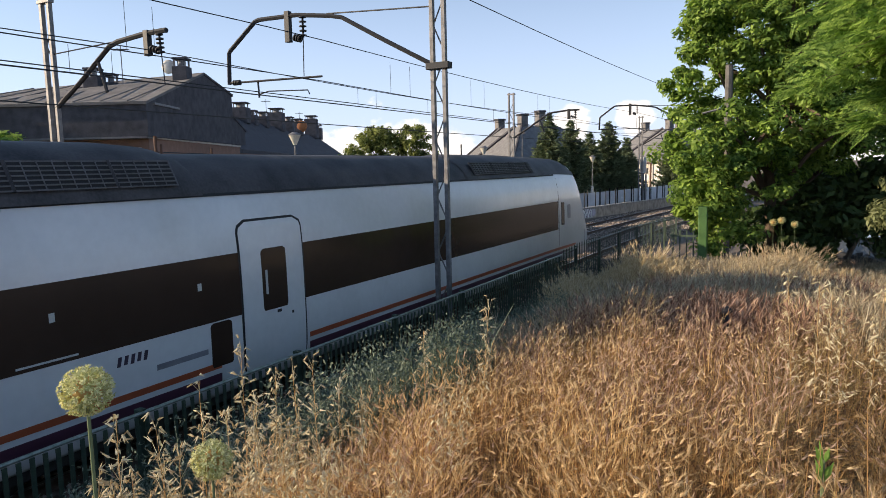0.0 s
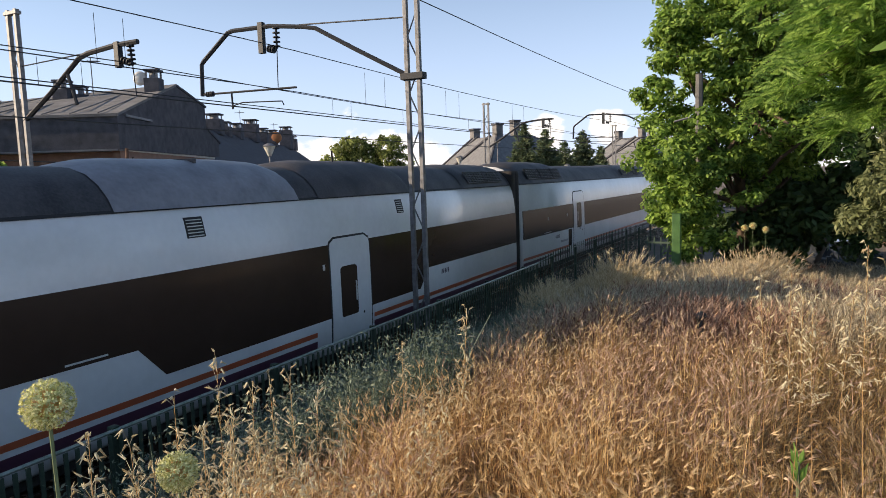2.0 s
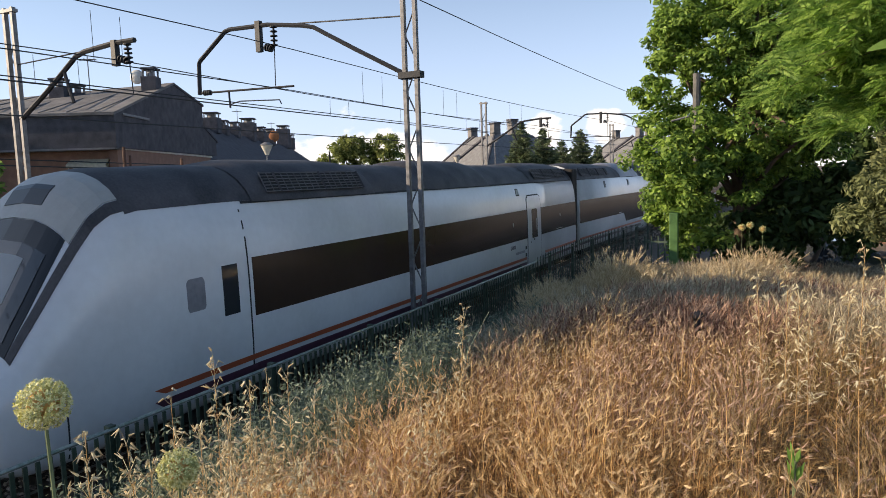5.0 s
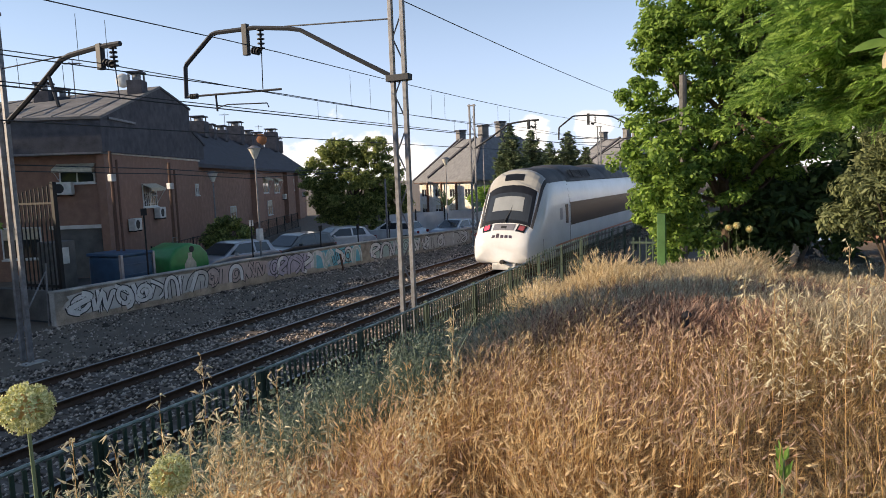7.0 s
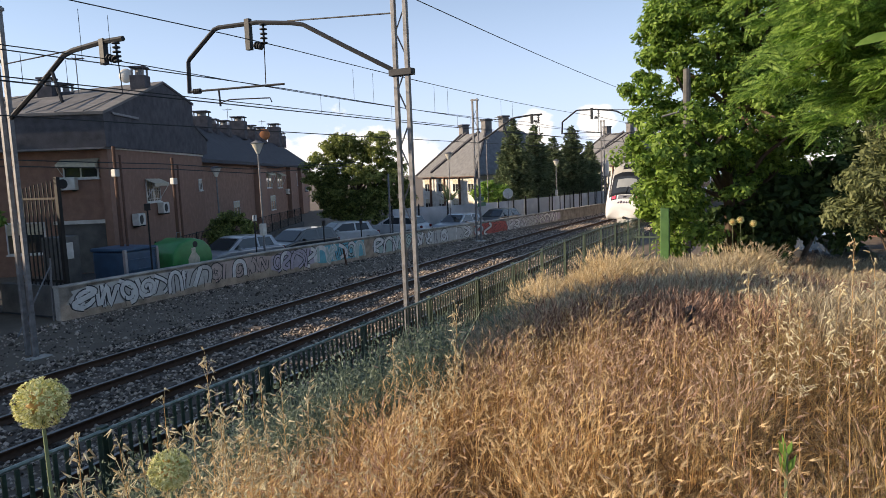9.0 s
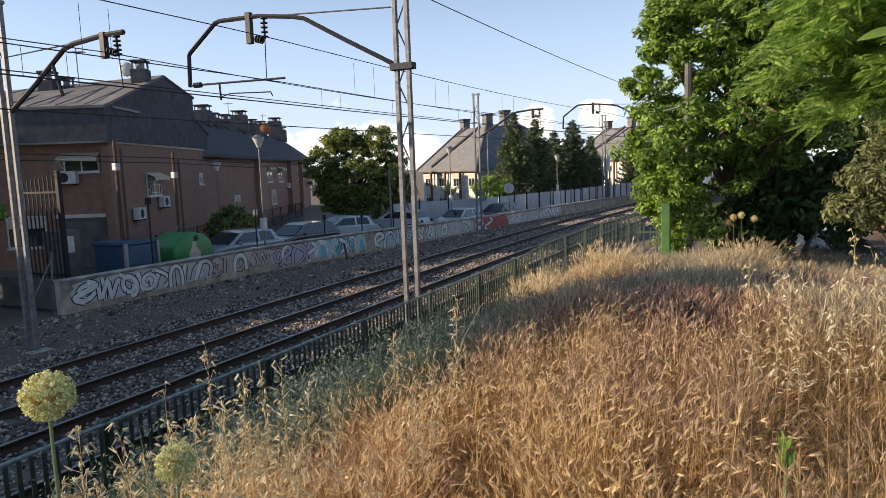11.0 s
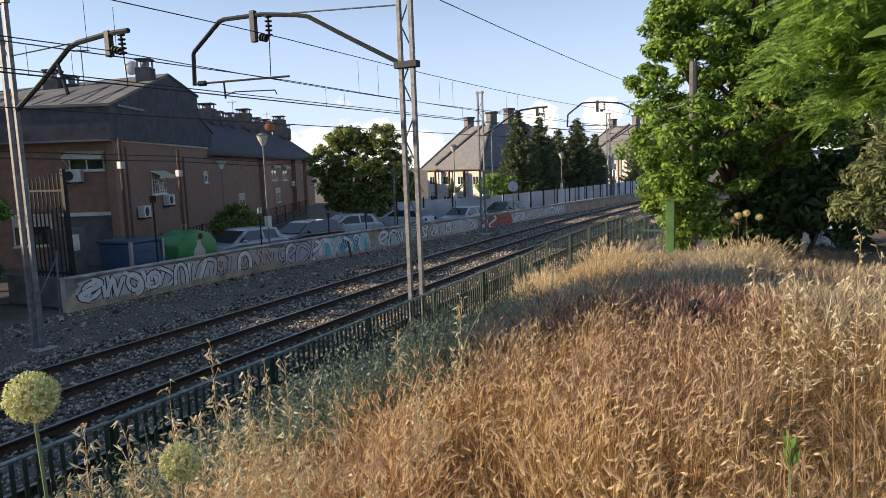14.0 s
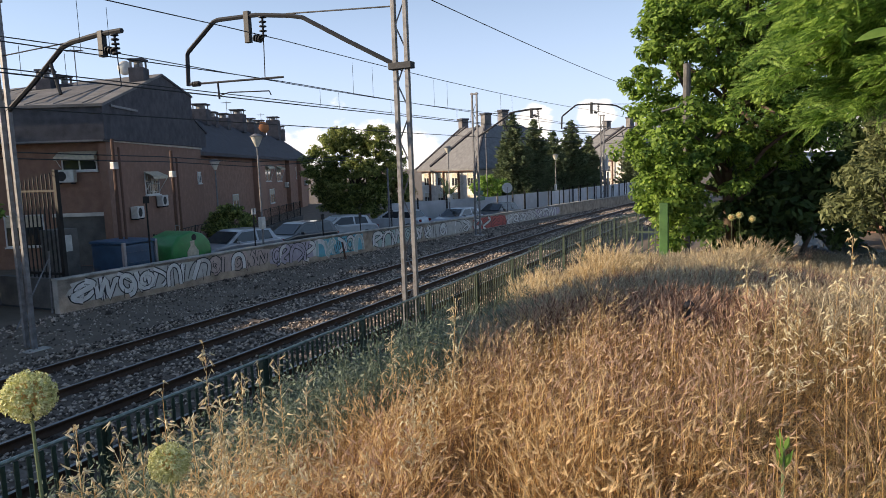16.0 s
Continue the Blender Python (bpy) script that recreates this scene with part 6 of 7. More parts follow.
# ---- grass and flowers ----
def blade_mesh(name, x, y, h, lean, width, material, label, rng, awns=0, awn_len=0.08, head=False, category="grass"):
    """Bent tapering blades, each with a bristly ear where awns are given."""
    n = len(x)
    z = np.array([ground_z(a, b) for a, b in zip(x, y)])
    base = np.stack([x, y, z - 0.02], axis=1)
    a = rng.uniform(0, math.tau, n)
    wind = np.stack([np.cos(a), np.sin(a), np.zeros(n)], axis=1) + np.array([0.35, 0.25, 0])
    side = np.stack([-np.sin(a), np.cos(a), np.zeros(n)], axis=1)
    up = np.array([0, 0, 1.0])
    l = (lean * (0.4 + rng.random(n)))[:, None]
    hh = h[:, None]
    p0, p1, p2 = base, base + up * hh * 0.55 + wind * l * hh * 0.25, base + up * hh * (1 - 0.25 * l) + wind * l * hh * 0.75
    w = (width * (0.7 + 0.6 * rng.random(n)))[:, None]
    v = np.stack([p0 - side * w, p0 + side * w, p1 + side * w * 0.8, p1 - side * w * 0.8, p2 + side * w * 0.35, p2 - side * w * 0.35], axis=1).reshape(-1, 3)
    k = np.arange(n)[:, None] * 6
    f = np.concatenate([k + np.array([[0, 1, 2, 3]]), k + np.array([[3, 2, 4, 5]])])
    vs, fs = [v], [f]
    if awns:
        d0 = p2 - p1
        d0 /= np.linalg.norm(d0, axis=1)[:, None]
        count = len(v)
        for i in range(awns):
            t = i / awns
            root = p2 + d0 * (t * awn_len * 0.55 - 0.02)
            spread = rng.normal(size=(n, 3)) * (0.30 - 0.1 * t)
            d = d0 + spread
            d /= np.linalg.norm(d, axis=1)[:, None]
            L = (awn_len * (0.7 + 0.5 * rng.random(n)))[:, None]
            s = np.cross(d, rng.normal(size=(n, 3)))
            s /= np.linalg.norm(s, axis=1)[:, None] + 1e-9
            ww = w * (0.9 if head else 0.55)
            q = np.stack([root - s * ww * 0.4, root + d * L * 0.3 + s * ww, root + d * L, root + d * L * 0.3 - s * ww], axis=1).reshape(-1, 3)
            vs.append(q)
            fs.append(count + np.arange(n * 4).reshape(-1, 4))
            count += n * 4
    ob = arrays(name, np.concatenate(vs), np.concatenate(fs), material)
    return tagged(ob, label, category, kind="stuff")


def barley(name, x, y, h, stalk_material, ear_material, stalk_label, ear_label, rng):
    """Wild barley: a thin leaning stalk, a plump nodding ear and a brush of awns that narrows to its root."""
    n = len(x)
    z = np.array([ground_z(a, b) for a, b in zip(x, y)])
    base = np.stack([x, y, z - 0.02], axis=1)
    comb = np.array([noise.noise(Vector((a * 1.3, b * 1.3, 21.0))) for a, b in zip(x, y)]) * 5.0
    a = comb + rng.normal(size=n) * 1.5
    way = np.stack([np.cos(a), np.sin(a), np.zeros(n)], axis=1) + np.array([0.10, -0.05, 0])
    side = np.stack([-np.sin(a), np.cos(a), np.zeros(n)], axis=1)
    up = np.array([0, 0, 1.0])
    l = np.abs(rng.normal(size=n) * 0.55 + 0.25).clip(0.05, 1.5)[:, None]
    hh = h[:, None]
    p1, p2 = base + up * hh * 0.6 + way * l * hh * 0.2, base + up * hh * (1 - 0.2 * l) + way * l * hh * 0.7
    w = rng.uniform(0.0010, 0.0019, n)[:, None]
    v = np.stack([base - side * w, base + side * w, p1 + side * w * 0.9, p1 - side * w * 0.9, p2 + side * w * 0.6, p2 - side * w * 0.6], axis=1).reshape(-1, 3)
    k = np.arange(n)[:, None] * 6
    vs, fs, count = [v], [np.concatenate([k + np.array([[0, 1, 2, 3]]), k + np.array([[3, 2, 4, 5]])])], len(v)
    # a withered leaf or two off each stalk
    for i in range(2):
        t = rng.uniform(0.15, 0.75, n)[:, None]
        q = base + (p1 - base) * t
        b = rng.uniform(0, math.tau, n)
        d = np.stack([np.cos(b), np.sin(b), rng.uniform(-0.3, 0.9, n)], axis=1)
        L = rng.uniform(0.06, 0.17, n)[:, None]
        s = np.cross(d, up)
        s /= np.linalg.norm(s, axis=1)[:, None] + 1e-9
        m = q + d * L * 0.6
        v = np.stack([q, m + s * 0.0028, m + d * L * 0.5 - up * L * 0.3, m - s * 0.0028], axis=1).reshape(-1, 3)
        vs.append(v)
        fs.append(count + np.arange(n * 4).reshape(-1, 4))
        count += n * 4
    tagged(arrays(name, np.concatenate(vs), np.concatenate(fs), stalk_material), stalk_label, "grass", kind="stuff")
    keep = rng.random(n) < 0.85
    p2, d0 = p2[keep], (p2 - p1)[keep]
    n = len(p2)
    d0 = d0 / np.linalg.norm(d0, axis=1)[:, None] + way[keep] * 0.35
    d0 /= np.linalg.norm(d0, axis=1)[:, None]
    vs, fs, count = [], [], 0
    s1 = np.cross(d0, rng.normal(size=(n, 3)))
    s1 /= np.linalg.norm(s1, axis=1)[:, None] + 1e-9
    s2 = np.cross(d0, s1)
    E = rng.uniform(0.030, 0.052, n)[:, None]
    for s in (s1, s2):
        v = np.stack([p2, p2 + d0 * E * 0.4 + s * 0.0054, p2 + d0 * E, p2 + d0 * E * 0.4 - s * 0.0054], axis=1).reshape(-1, 3)
        vs.append(v)
        fs.append(count + np.arange(n * 4).reshape(-1, 4))
        count += n * 4
    for i in range(9):
        b = i * math.tau / 9 + rng.normal(size=n) * 0.3
        fan = rng.uniform(0.12, 0.42, n)[:, None]
        d = d0 + (s1 * np.cos(b)[:, None] + s2 * np.sin(b)[:, None]) * fan
        root = p2 + d0 * E * rng.uniform(0.15, 0.8, n)[:, None]
        L = rng.uniform(0.035, 0.062, n)[:, None]
        s = np.cross(d, rng.normal(size=(n, 3)))
        s /= np.linalg.norm(s, axis=1)[:, None] + 1e-9
        v = np.stack([root - s * 0.0011, root + s * 0.0011, root + d * L], axis=1)
        v = np.concatenate([v, v[:, 2:3] + s[:, None] * 0.0004], axis=1).reshape(-1, 3)
        vs.append(v)
        fs.append(count + np.arange(n * 4).reshape(-1, 4))
        count += n * 4
    tagged(arrays("barley_ears", np.concatenate(vs), np.concatenate(fs), ear_material), ear_label, "grass", kind="stuff")


def scatter(n, rng, near, far, a0, a1, power=1.0):
    """Places in a fan of the field, from near to far, between two bearings (degrees from +y to the right)."""
    r = near + (far - near) * rng.random(n) ** power
    a = np.radians(rng.uniform(a0, a1, n))
    return r * np.sin(a), r * np.cos(a)


def build_grass():
    rng = np.random.default_rng(7)
    keep = lambda x, y, lo=-5.6: x > lo + 0.35 * np.sin(y * 1.7)
    # golden wild barley on the slope
    x, y = scatter(40000, rng, 1.5, 9.5, -62, 20, 1.15)
    m = keep(x, y, -3.3) & (x + 0.12 * y > -2.4 - 0.9 * rng.random(len(x)))
    x, y = x[m], y[m]
    patch = np.array([noise.noise(Vector((a * 0.8, b * 0.8, 3.0))) for a, b in zip(x, y)])
    tuft = np.array([noise.noise(Vector((a * 3.1, b * 3.1, 5.0))) for a, b in zip(x, y)])
    m = tuft > -0.12 + 0.15 * rng.normal(size=len(x))
    x, y, patch, tuft = x[m], y[m], patch[m], tuft[m]
    h = rng.uniform(0.16, 0.46, len(x)) * (1 + 0.35 * patch + 0.7 * tuft)
    # The field's right side turns russet and dull, painted in place of shade.
    g = patch + 0.25 * rng.normal(size=len(x)) - 0.10 * (y - 4.5) - 0.5 * (x > 0.05 - 0.06 * y) > -0.1
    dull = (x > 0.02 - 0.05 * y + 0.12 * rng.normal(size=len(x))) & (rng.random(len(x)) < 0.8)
    barley("barley_grass", x[dull], y[dull], h[dull], M_SHADEGRASS, M_SHADEEAR, "dry barley stalks, shade put into their olive brown", "bristly barley ears, shade put into their dull brown", rng)
    g, r = g & ~dull, ~g & ~dull
    barley("barley_grass", x[g], y[g], h[g], M_GOLD, M_EAR, "golden dry wild barley stalks", "pale golden bristly barley ears", rng)
    barley("barley_grass", x[r], y[r], h[r], M_RED, M_EARROSE, "russet dry wild barley stalks", "rosy pale bristly barley ears", rng)
    x, y = scatter(36000, rng, 1.4, 7.5, -60, 20, 1.1)
    m = keep(x, y, -3.2)
    blade_mesh("dry_grass", x[m], y[m], rng.uniform(0.10, 0.38, m.sum()), 1.7, 0.0030, M_MAT, "matted golden dry grass blades", rng)
    # the farther slope, paler
    x, y = scatter(80000, rng, 7.0, 25.0, -28, 16, 0.8)
    m = keep(x, y, -5.9)
    x, y = x[m], y[m]
    patch = np.array([noise.noise(Vector((a * 0.5, b * 0.5, 8.0))) for a, b in zip(x, y)])
    tuft = np.array([noise.noise(Vector((a * 1.6, b * 1.6, 9.0))) for a, b in zip(x, y)])
    g = patch + 0.02 * (y - 10) > 0.0
    h = rng.uniform(0.2, 0.55, len(x)) * (1 + 0.3 * patch + 0.5 * tuft) + 0.3 * (np.hypot(x + 2.4, y - 17.0) < 2.6)
    blade_mesh("dry_grass", x[g], y[g], h[g], 0.5, 0.0050, M_PALE, "pale dry grass on the far slope", rng, 4, 0.11, True)
    blade_mesh("dry_grass", x[~g], y[~g], h[~g], 0.5, 0.0050, M_RED, "russet dry grass on the far slope", rng, 4, 0.11, True)
    for n, r0, r1, a0, a1, lo, hi in ((9000, 13.5, 19.0, -19.5, -9.0, 0.5, 1.05), (2600, 16.0, 19.5, -5.5, 0.0, 0.55, 1.0), (3000, 12.0, 17.0, -9.0, 4.0, 0.35, 0.6)):
        x, y = scatter(n, rng, r0, r1, a0, a1, 1.0)
        tuft = np.array([noise.noise(Vector((a * 1.1, b * 1.1, 4.0))) for a, b in zip(x, y)])
        m = (tuft > -0.12) & keep(x, y, -5.8)
        x, y, tuft = x[m], y[m], tuft[m]
        blade_mesh("dry_grass", x, y, rng.uniform(lo, hi, len(x)) * (0.75 + 0.9 * tuft), 0.5, 0.006, M_STRAW, "tall sunlit straw near the fence corner", rng, 6, 0.15, True)
    # grey-green weeds at the fence
    x, y = scatter(16000, rng, 3.6, 17.0, -74, -18, 0.8)
    m = (x < -3.0 - 0.6 * np.sin(y)) & (x > -6.1)
    x, y = x[m], y[m]
    h = rng.uniform(0.35, 0.95, len(x)) * np.where(y < 8, 1.0, 0.9)
    z = np.array([ground_z(a, b) for a, b in zip(x, y)])
    blade_mesh("weeds", x, y, h, 0.35, 0.004, M_WEED, "grey-green weed stalks along the fence", rng, 0, category="weeds")
    t = rng.random((len(x), 9))
    c = np.stack([np.repeat(x, 9), np.repeat(y, 9), np.repeat(z, 9) + (0.35 + 0.65 * t).ravel() * np.repeat(h, 9)], axis=1)
    c[:, :2] += rng.normal(size=(len(c), 2)) * 0.07
    v, f = leaf_cards(c, np.full(len(c), 0.05), int(len(c) * 3.4), 0.0145, rng, 0.2, 2.4)
    tagged(arrays("weeds", v, f, M_WEED), "grey-green leafy weeds along the fence", "weeds", kind="stuff")


def oat_stem(tip, height, label, seed, spread=0.16, n=26):
    """One wild oat: a stalk with a loose head of hanging husks."""
    rng = random.Random(seed)
    tip = Vector(tip)
    base = Vector((tip.x + rng.uniform(-0.06, 0.06), tip.y + rng.uniform(-0.06, 0.06), tip.z - height))
    e = thing("wild_oat", Matrix.Translation(base), label, "grass", "wild oats before the camera")
    top = tip - base
    mid = top * 0.6 + Vector((rng.uniform(-0.02, 0.02), rng.uniform(-0.02, 0.02), 0))
    part("stalk", piped([(0, 0, -0.3), mid * 0.5 + Vector((rng.uniform(-0.015, 0.015), 0, 0)), mid, top], 0.0013, 5, 0.5), M_GOLD, e)
    bm = bmesh.new()
    hb = bmesh.new()
    for k in range(n):
        t = rng.random()
        p = mid.lerp(top, t)
        a = rng.uniform(0, math.tau)
        reach = spread * (0.25 + 0.75 * (1 - t)) * rng.uniform(0.05, 0.35)
        q = p + Vector((math.cos(a) * reach, math.sin(a) * reach, rng.uniform(0.0, 0.05)))
        tube(hb, [p, q], 0.0008, 3, 0.6)
        d = Vector((math.cos(a) * 0.5, math.sin(a) * 0.5, rng.uniform(-1.0, 0.5))).normalized()
        L = rng.uniform(0.014, 0.023)
        tube(bm, [q, q + d * L * 0.35, q + d * L * 0.7, q + d * L], 0.0030, 5, 0.12)
        s = d.cross(Vector((0.3, 0.2, 1))).normalized()
        tube(bm, [q, q + (d + s * 0.45) * L * 0.95], 0.0022, 4, 0.15)
    tagged(part("twig_spray", hb, M_OAT, e), kind="stuff")
    tagged(part("husk_spray", bm, M_OAT, e), kind="stuff")
    return e


def allium(head, stem, radius, label, seed, florets=330):
    """A globe flower of many small florets on a straight stem; the thing's origin is at the stem's foot."""
    rng = np.random.default_rng(seed)
    e = new("allium")
    tagged(e, label, "flower", "alliums")
    part("stem", piped([(0, 0, -0.3), (0.004, 0, stem * 0.5), (0, 0, stem - radius * 0.5)], 0.0036, 8, 0.85), M_STEM, e)
    vs, fs = [], []
    n = 0
    for k in range(florets):
        z = 1 - 2 * (k + 0.5) / florets
        a = k * 2.39996
        s = math.sqrt(1 - z * z)
        d = np.array([s * math.cos(a), s * math.sin(a), z * 0.9]) + rng.normal(size=3) * 0.08
        d /= np.linalg.norm(d)
        r = radius * rng.uniform(0.84, 1.04)
        c = np.array([0, 0, stem]) + d * r
        u = np.cross(d, [0.3, 0.5, 0.8])
        u /= np.linalg.norm(u)
        w = np.cross(d, u)
        turn = rng.random() * math.tau
        for i in range(5):
            b = turn + i * math.tau / 5
            o = u * math.cos(b) + w * math.sin(b)
            t = -u * math.sin(b) + w * math.cos(b)
            L = radius * 0.14
            vs += [c, c + o * L * 0.6 + t * L * 0.32 + d * L * 0.4, c + o * L + d * L * 0.75, c + o * L * 0.6 - t * L * 0.32 + d * L * 0.4]
            fs.append((n, n + 1, n + 2, n + 3))
            n += 4
        vs += [c - d * radius * 0.5 - u * 0.0012, c - d * radius * 0.5 + u * 0.0012, c + u * 0.0016, c - u * 0.0016]
        fs.append((n, n + 1, n + 2, n + 3))
        n += 4
    arrays("flower_head", vs, fs, M_ALLIUM, e)
    # Brown ball added inside the head as painted shade between the florets.
    shade_core = bmesh.new()
    bmesh.ops.create_icosphere(shade_core, subdivisions=2, radius=radius * 0.66, matrix=pose(0, 0, stem))
    part("shade_core", shade_core, M_MAT, e, smooth=True)
    return e


SWAYING = []


def build_flowers():
    base1, base2 = (-1.100, 0.700, 2.58), (-1.214, 1.058, 2.52)
    heads1 = [(0, (-1.061, 0.682, 3.483)), (1.5, (-1.099, 0.687, 3.475)), (3.5, (-1.087, 0.7, 3.476)), (7, (-1.117, 0.695, 3.47)), (9, (-1.098, 0.699, 3.475)), (12.5, (-1.086, 0.701, 3.475)), (14.5, (-1.115, 0.682, 3.471)), (15, (-1.092, 0.692, 3.477)), (16, (-1.113, 0.69, 3.47))]
    heads2 = [(0, (-1.184, 1.046, 3.195)), (1.5, (-1.223, 1.051, 3.18)), (3.5, (-1.224, 1.056, 3.178)), (7, (-1.22, 1.069, 3.179)), (9, (-1.226, 1.059, 3.183)), (12.5, (-1.207, 1.064, 3.186)), (14.5, (-1.212, 1.056, 3.185)), (16, (-1.221, 1.058, 3.182))]
    SWAYING.append((allium(None, 0.897, 0.040, "round pale yellow-green allium head on a tall stem", 1), base1, heads1))
    SWAYING.append((allium(None, 0.665, 0.043, "round pale yellow-green allium head on a shorter stem", 2), base2, heads2))
    for i, (x, y, z) in enumerate(((-0.81, 18.5, 2.33), (-0.34, 18.7, 2.27), (-0.62, 18.3, 2.40))):
        a = allium(None, 1.5, 0.085, "pale round allium head beyond the dry grass", 5 + i, 120)
        a.matrix_world = pose(x, y, z - 1.5)
    tips = [((-1.409, 1.373, 3.342), 1.0), ((-1.224, 1.458, 3.295), 0.95), ((-1.34, 1.506, 3.244), 0.9), ((-1.354, 1.17, 3.306), 0.9), ((-1.284, 0.981, 3.27), 0.8), ((-1.277, 0.881, 3.33), 0.8), ((-0.988, 2.142, 3.34), 0.95), ((0.033, 2.441, 3.49), 1.0), ((-0.062, 2.611, 3.433), 1.0), ((0.231, 2.327, 3.596), 1.1), ((0.285, 2.344, 3.52), 1.0), ((0.206, 2.405, 3.43), 0.95), ((-1.739, 2.96, 2.994), 0.8), ((-1.30, 1.30, 3.20), 0.8), ((-1.45, 1.55, 3.20), 0.85), ((-1.18, 1.52, 3.22), 0.85), ((-1.38, 1.28, 3.18), 0.8), ((-1.26, 1.10, 3.17), 0.75), ((-1.33, 1.42, 3.10), 0.7), ((-1.12, 1.40, 3.12), 0.7), ((0.07, 2.50, 3.40), 0.95), ((0.10, 2.55, 3.36), 0.9)]
    more = random.Random(77)
    for k in range(18):
        f = more.random()
        tips.append(((-1.42 + 0.42 * f + more.uniform(-0.12, 0.12), 0.95 + 0.85 * f + more.uniform(-0.15, 0.15), more.uniform(2.95, 3.2)), 0.7))
    for i, (tip, hgt) in enumerate(tips):
        oat_stem(tip, hgt, "pale dry wild oat with hanging husks", 60 + i, 0.17, 46)
    lump = thing("dark_bag", pose(-0.73, 7.33, ground_z(-0.73, 7.33)), "small dark bag lying in the dry grass", "bag")
    bm = bmesh.new()
    bmesh.ops.create_icosphere(bm, subdivisions=3, radius=0.06, matrix=pose(0, 0, 0.36) @ Matrix.Diagonal((1.1, 0.9, 0.75, 1)))
    for v in bm.verts:
        v.co += v.co.normalized() * 0.03 * noise.noise(v.co * 9)
    tube(bm, [(0, 0, 0), (0, 0, 0.34)], 0.03, 8, 1.1)
    part("bag", bm, M_BLACK, lump, smooth=True)
    rng = np.random.default_rng(90)
    g = thing("green_weed", pose(0.07, 2.6, 2.35), "small fresh green weed among the dry grass", "plant")
    for k in range(14):
        a, L = rng.random() * math.tau, rng.uniform(0.05, 0.1)
        d = Vector((math.cos(a) * 0.35, math.sin(a) * 0.35, 1)).normalized()
        n = d.cross(Vector((math.sin(a), -math.cos(a), 0.2))).normalized() * 0.010
        p = Vector((0, 0, 0.4 + rng.uniform(-0.05, 0.05)))
        bm = bmesh.new()
        bm.faces.new([bm.verts.new(v) for v in (p, p + d * L * 0.5 + n, p + d * L, p + d * L * 0.5 - n)])
        part("leaf", bm, M_FROND, g)
    part("stem", piped([(0, 0, 0), (0, 0, 0.45)], 0.006, 5), M_STEM, g)
    # a long bough of the feathery tree that hangs close by
    host = bpy.data.objects["feathery_tree"]
    back = host.matrix_world.inverted()
    bough = part("bough", piped([back @ Vector(v) for v in ((2.2, 11.3, 6.2), (2.3, 7.5, 7.0), (1.3, 3.0, 5.6), (0.38, 1.6, 4.25), (0.20, 1.47, 4.05))], 0.03, 6, 0.1), M_BARK, host)
    for k, (tx, tz, L, W, dry) in enumerate(((-1.0, 0.10, 0.07, 0.010, 0), (-0.55, 0.75, 0.05, 0.010, 0), (0.9, 0.35, 0.07, 0.012, 0), (-0.55, -0.85, 0.055, 0.013, 1), (0.12, -1.0, 0.06, 0.014, 1), (0.75, -0.7, 0.05, 0.012, 1))):
        p = Vector((0.205 + 0.004 * k, 1.465 - 0.004 * k, 4.045))
        d = Vector((tx, -0.12, tz)).normalized()
        n = d.cross(Vector((0.25, 0.85, -0.45))).normalized()
        fold = d.cross(n).normalized()
        bm = bmesh.new()
        rows = []
        for i in range(8):
            t = i / 7
            half = W * math.sin(math.pi * min(1.0, t * 0.93 + 0.05)) ** 0.8
            c = p + d * L * t + Vector((0, 0, -0.018 * t * t)) * (0 if dry else 1)
            rows.append([bm.verts.new(back @ v) for v in (c - n * half + fold * half * 0.35, c, c + n * half + fold * half * 0.35)])
        for u, v in zip(rows, rows[1:]):
            bm.faces.new((u[0], u[1], v[1], v[0]))
            bm.faces.new((u[1], u[2], v[2], v[1]))
        part("leaf", bm, M_OAT if dry else M_FROND, bough, "dry curled leaf" if dry else "", smooth=True)


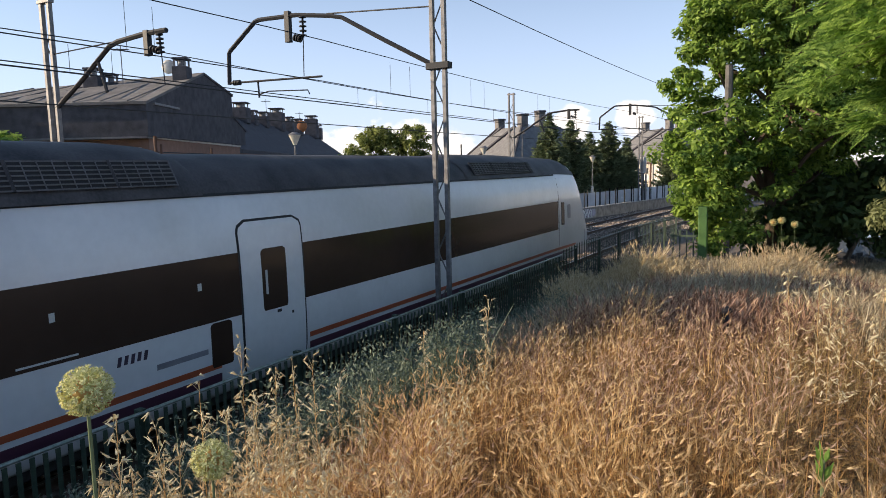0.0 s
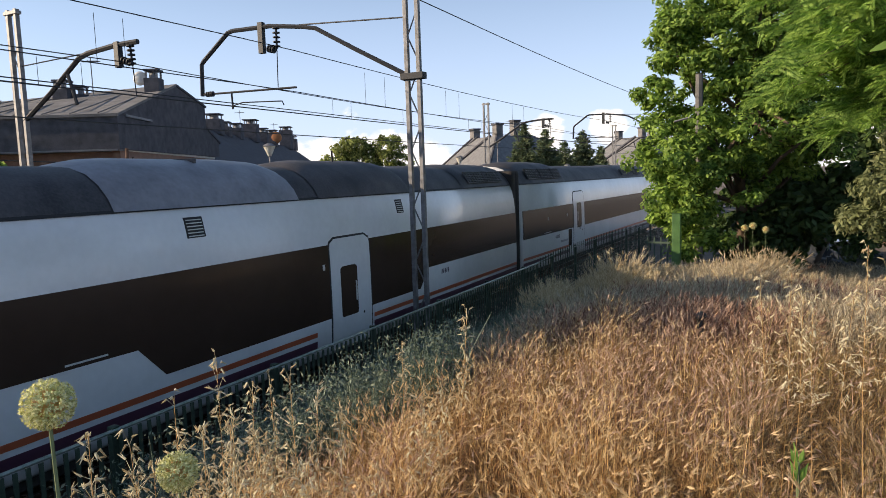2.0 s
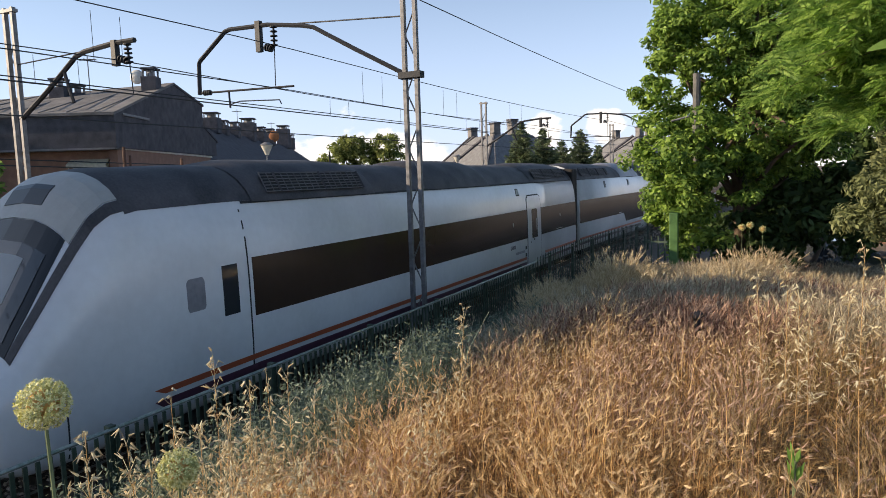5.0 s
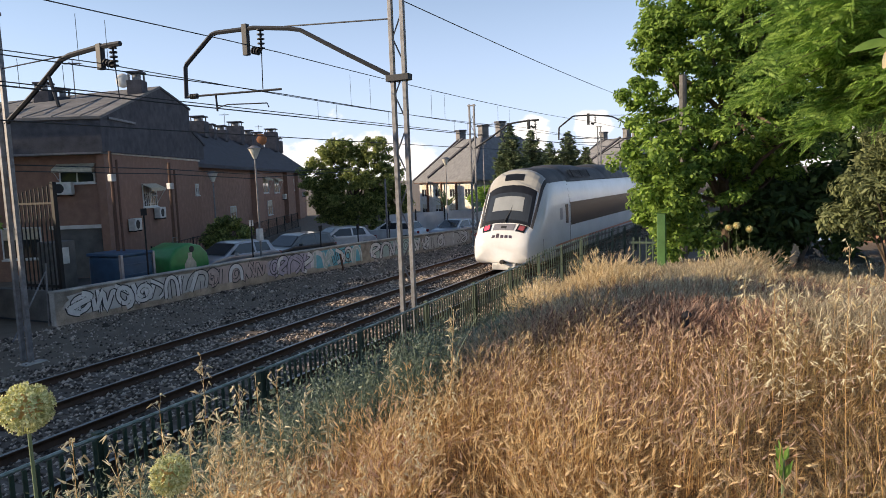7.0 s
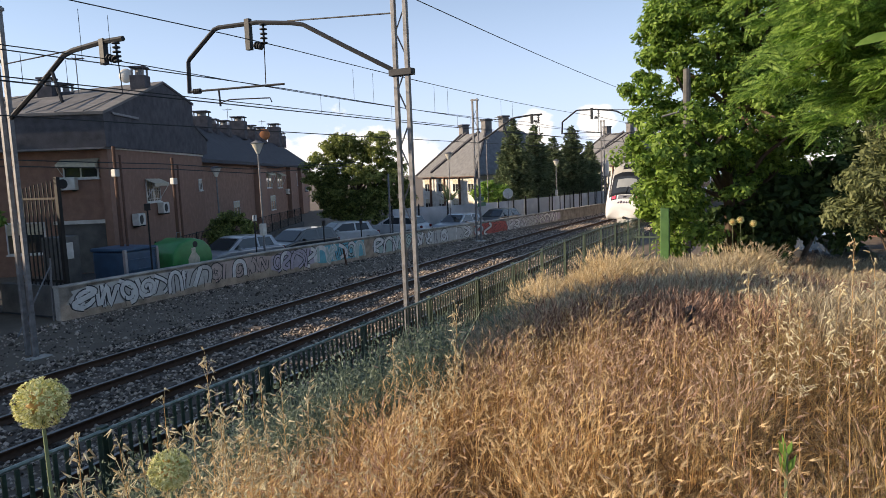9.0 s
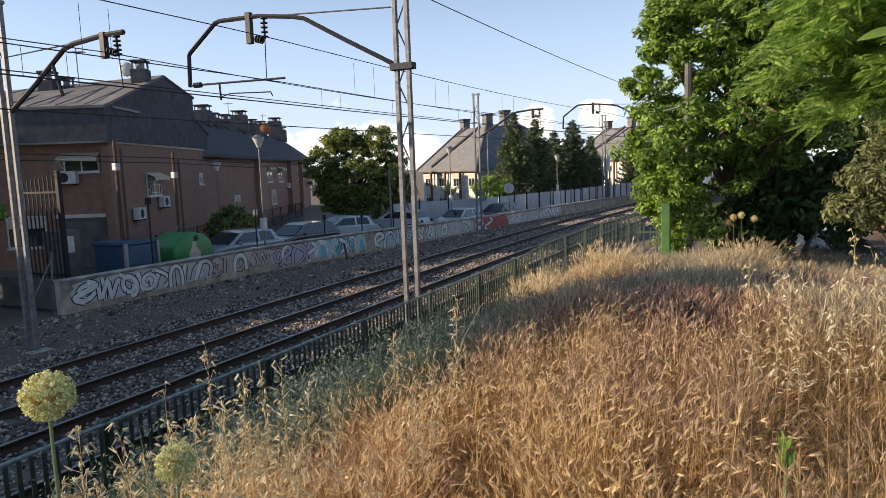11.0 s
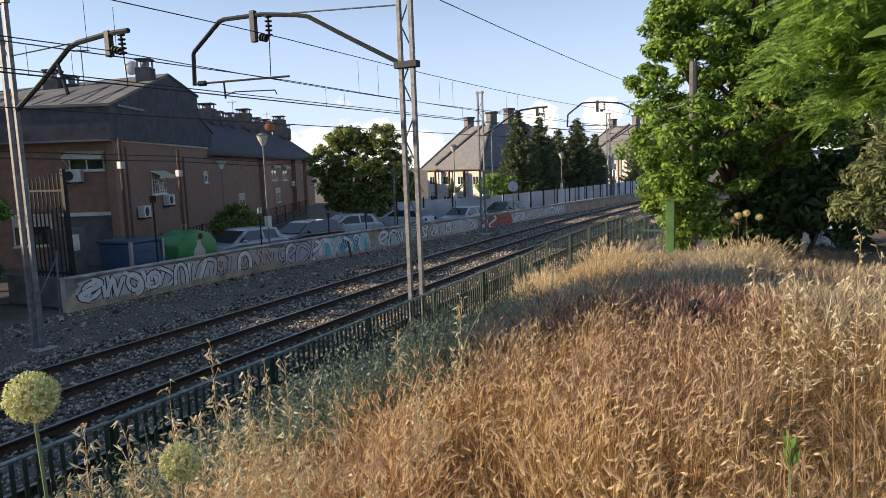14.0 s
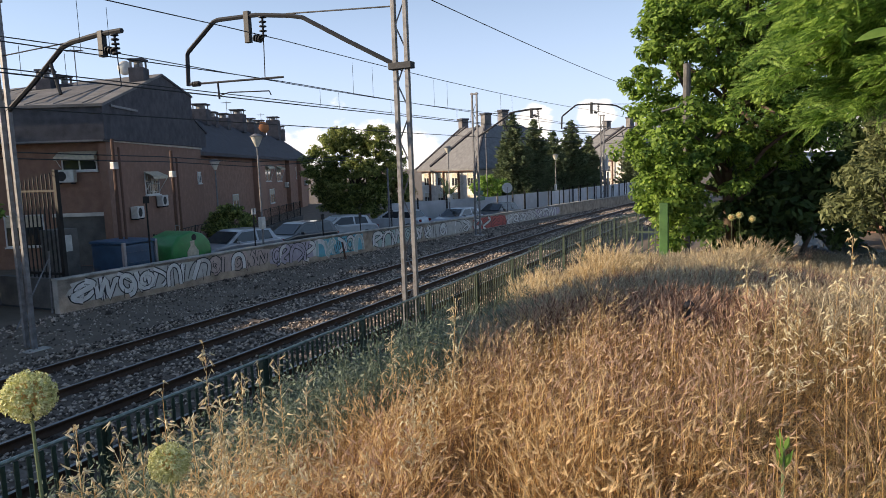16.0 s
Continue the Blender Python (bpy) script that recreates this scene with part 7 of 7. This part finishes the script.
# ---- stones and sleepers of the track ----
def build_track_pieces():
    rng = np.random.default_rng(3)
    n = 56000
    y = -2 + 62 * rng.random(n) ** 1.4
    axis = rng.uniform(-15.0, -7.1, n)
    x = axis + np.maximum(0, y - CURVE_START) ** 2 / (2 * CURVE_R)
    z = -0.17 + rng.uniform(-0.02, 0.03, n)
    s = rng.uniform(0.022, 0.058, n)
    octa = np.array([[1, 0, 0], [0, 1, 0], [-1, 0, 0], [0, -1, 0], [0, 0, 0.8], [0, 0, -0.8]])
    tri = np.array([[0, 1, 4], [1, 2, 4], [2, 3, 4], [3, 0, 4], [1, 0, 5], [2, 1, 5], [3, 2, 5], [0, 3, 5]])
    a = rng.uniform(0, math.tau, n)
    v = octa[None] * s[:, None, None] * rng.uniform(0.6, 1.3, (n, 6, 1))
    c, q = np.cos(a)[:, None], np.sin(a)[:, None]
    v = np.stack([v[:, :, 0] * c - v[:, :, 1] * q, v[:, :, 0] * q + v[:, :, 1] * c, v[:, :, 2]], axis=2) + np.stack([x, y, z], axis=1)[:, None, :]
    f = (np.arange(n)[:, None, None] * 6 + tri[None]).reshape(-1, 3)
    tagged(arrays("ballast", v.reshape(-1, 3), f, M_BALLAST), "loose grey ballast stones between the rails", "ballast", kind="stuff")
    # rubble and dry litter along the wall's foot
    n = 8000
    y = rng.uniform(3, 45, n)
    x = np.array([wall_point(max(b, 12.7)) for b in y]) + 0.2 + rng.random(n) ** 1.5 * 3.0
    z = np.array([ground_z(p, b) for p, b in zip(x, y)]) + 0.01
    s = rng.uniform(0.010, 0.042, n) * np.where(rng.random(n) < 0.04, 2.6, 1)
    v = octa[None] * s[:, None, None] * rng.uniform(0.4, 1.5, (n, 6, 1)) + np.stack([x, y, z], axis=1)[:, None, :]
    f = (np.arange(n)[:, None, None] * 6 + tri[None]).reshape(-1, 3)
    tagged(arrays("rubble", v.reshape(-1, 3), f, M_BALLAST), "scattered rubble on bare soil along the wall", "rubble", kind="stuff")
    bed = bpy.data.objects["ballast_bed"]
    me = None
    for axis in (FAR_AXIS, NEAR_AXIS):
        for yy in np.arange(-2.0, 62.0, 0.62):
            p, ang = along(axis, float(yy))
            if me is None:
                ob = part("sleeper", boxed(-1.3, -0.13, -0.2, 1.3, 0.13, 0.0, 0.02), M_SLEEPER, bed)
                me = ob.data
            else:
                ob = new("sleeper", me)
                ob.parent = bed
            ob.matrix_local = Matrix.Translation((p.x, p.y, -0.150)) @ Matrix.Rotation(ang, 4, "Z")


build_graffiti(bpy.data.objects["wall_trackside"])
build_overhead()
build_fence()
build_street()
build_brick_house()
build_far_side()
build_trees()
build_grass()
build_flowers()
build_track_pieces()


def motions():
    rows = [(0, 1.85), (0.5, 6.75), (1.0, 11.65), (1.5, 16.5), (2.0, 21.4), (3.0, 31.4), (3.5, 36.4), (4.0, 41.5), (5.5, 56.7), (7.0, 72.0), (8.0, 82.0), (9.0, 92.0), (11.0, 112), (16.0, 162)]
    for c, back, length in zip(CARS, (0.0, LENGTHS[1], LENGTHS[1]), LENGTHS):
        turned = -1 if c is CARS[2] else 1
        keys = []
        for t, s in rows:
            y = s - back + 0.37 * turned
            a, b = along(NEAR_AXIS, y)[0], along(NEAR_AXIS, y + turned * (length - 0.75))[0]
            d = b - a
            keys.append((t, pose(a.x, a.y, 0, 0, 0, math.degrees(math.atan2(-d.x, d.y)))))
        walk(c, keys)
    for flower, base, heads in SWAYING:
        keys = []
        for t, head in heads:
            d = Vector(head) - Vector(base)
            keys.append((t, Matrix.Translation(base) @ d.to_track_quat("Z", "Y").to_matrix().to_4x4()))
        walk(flower, keys)


motions()
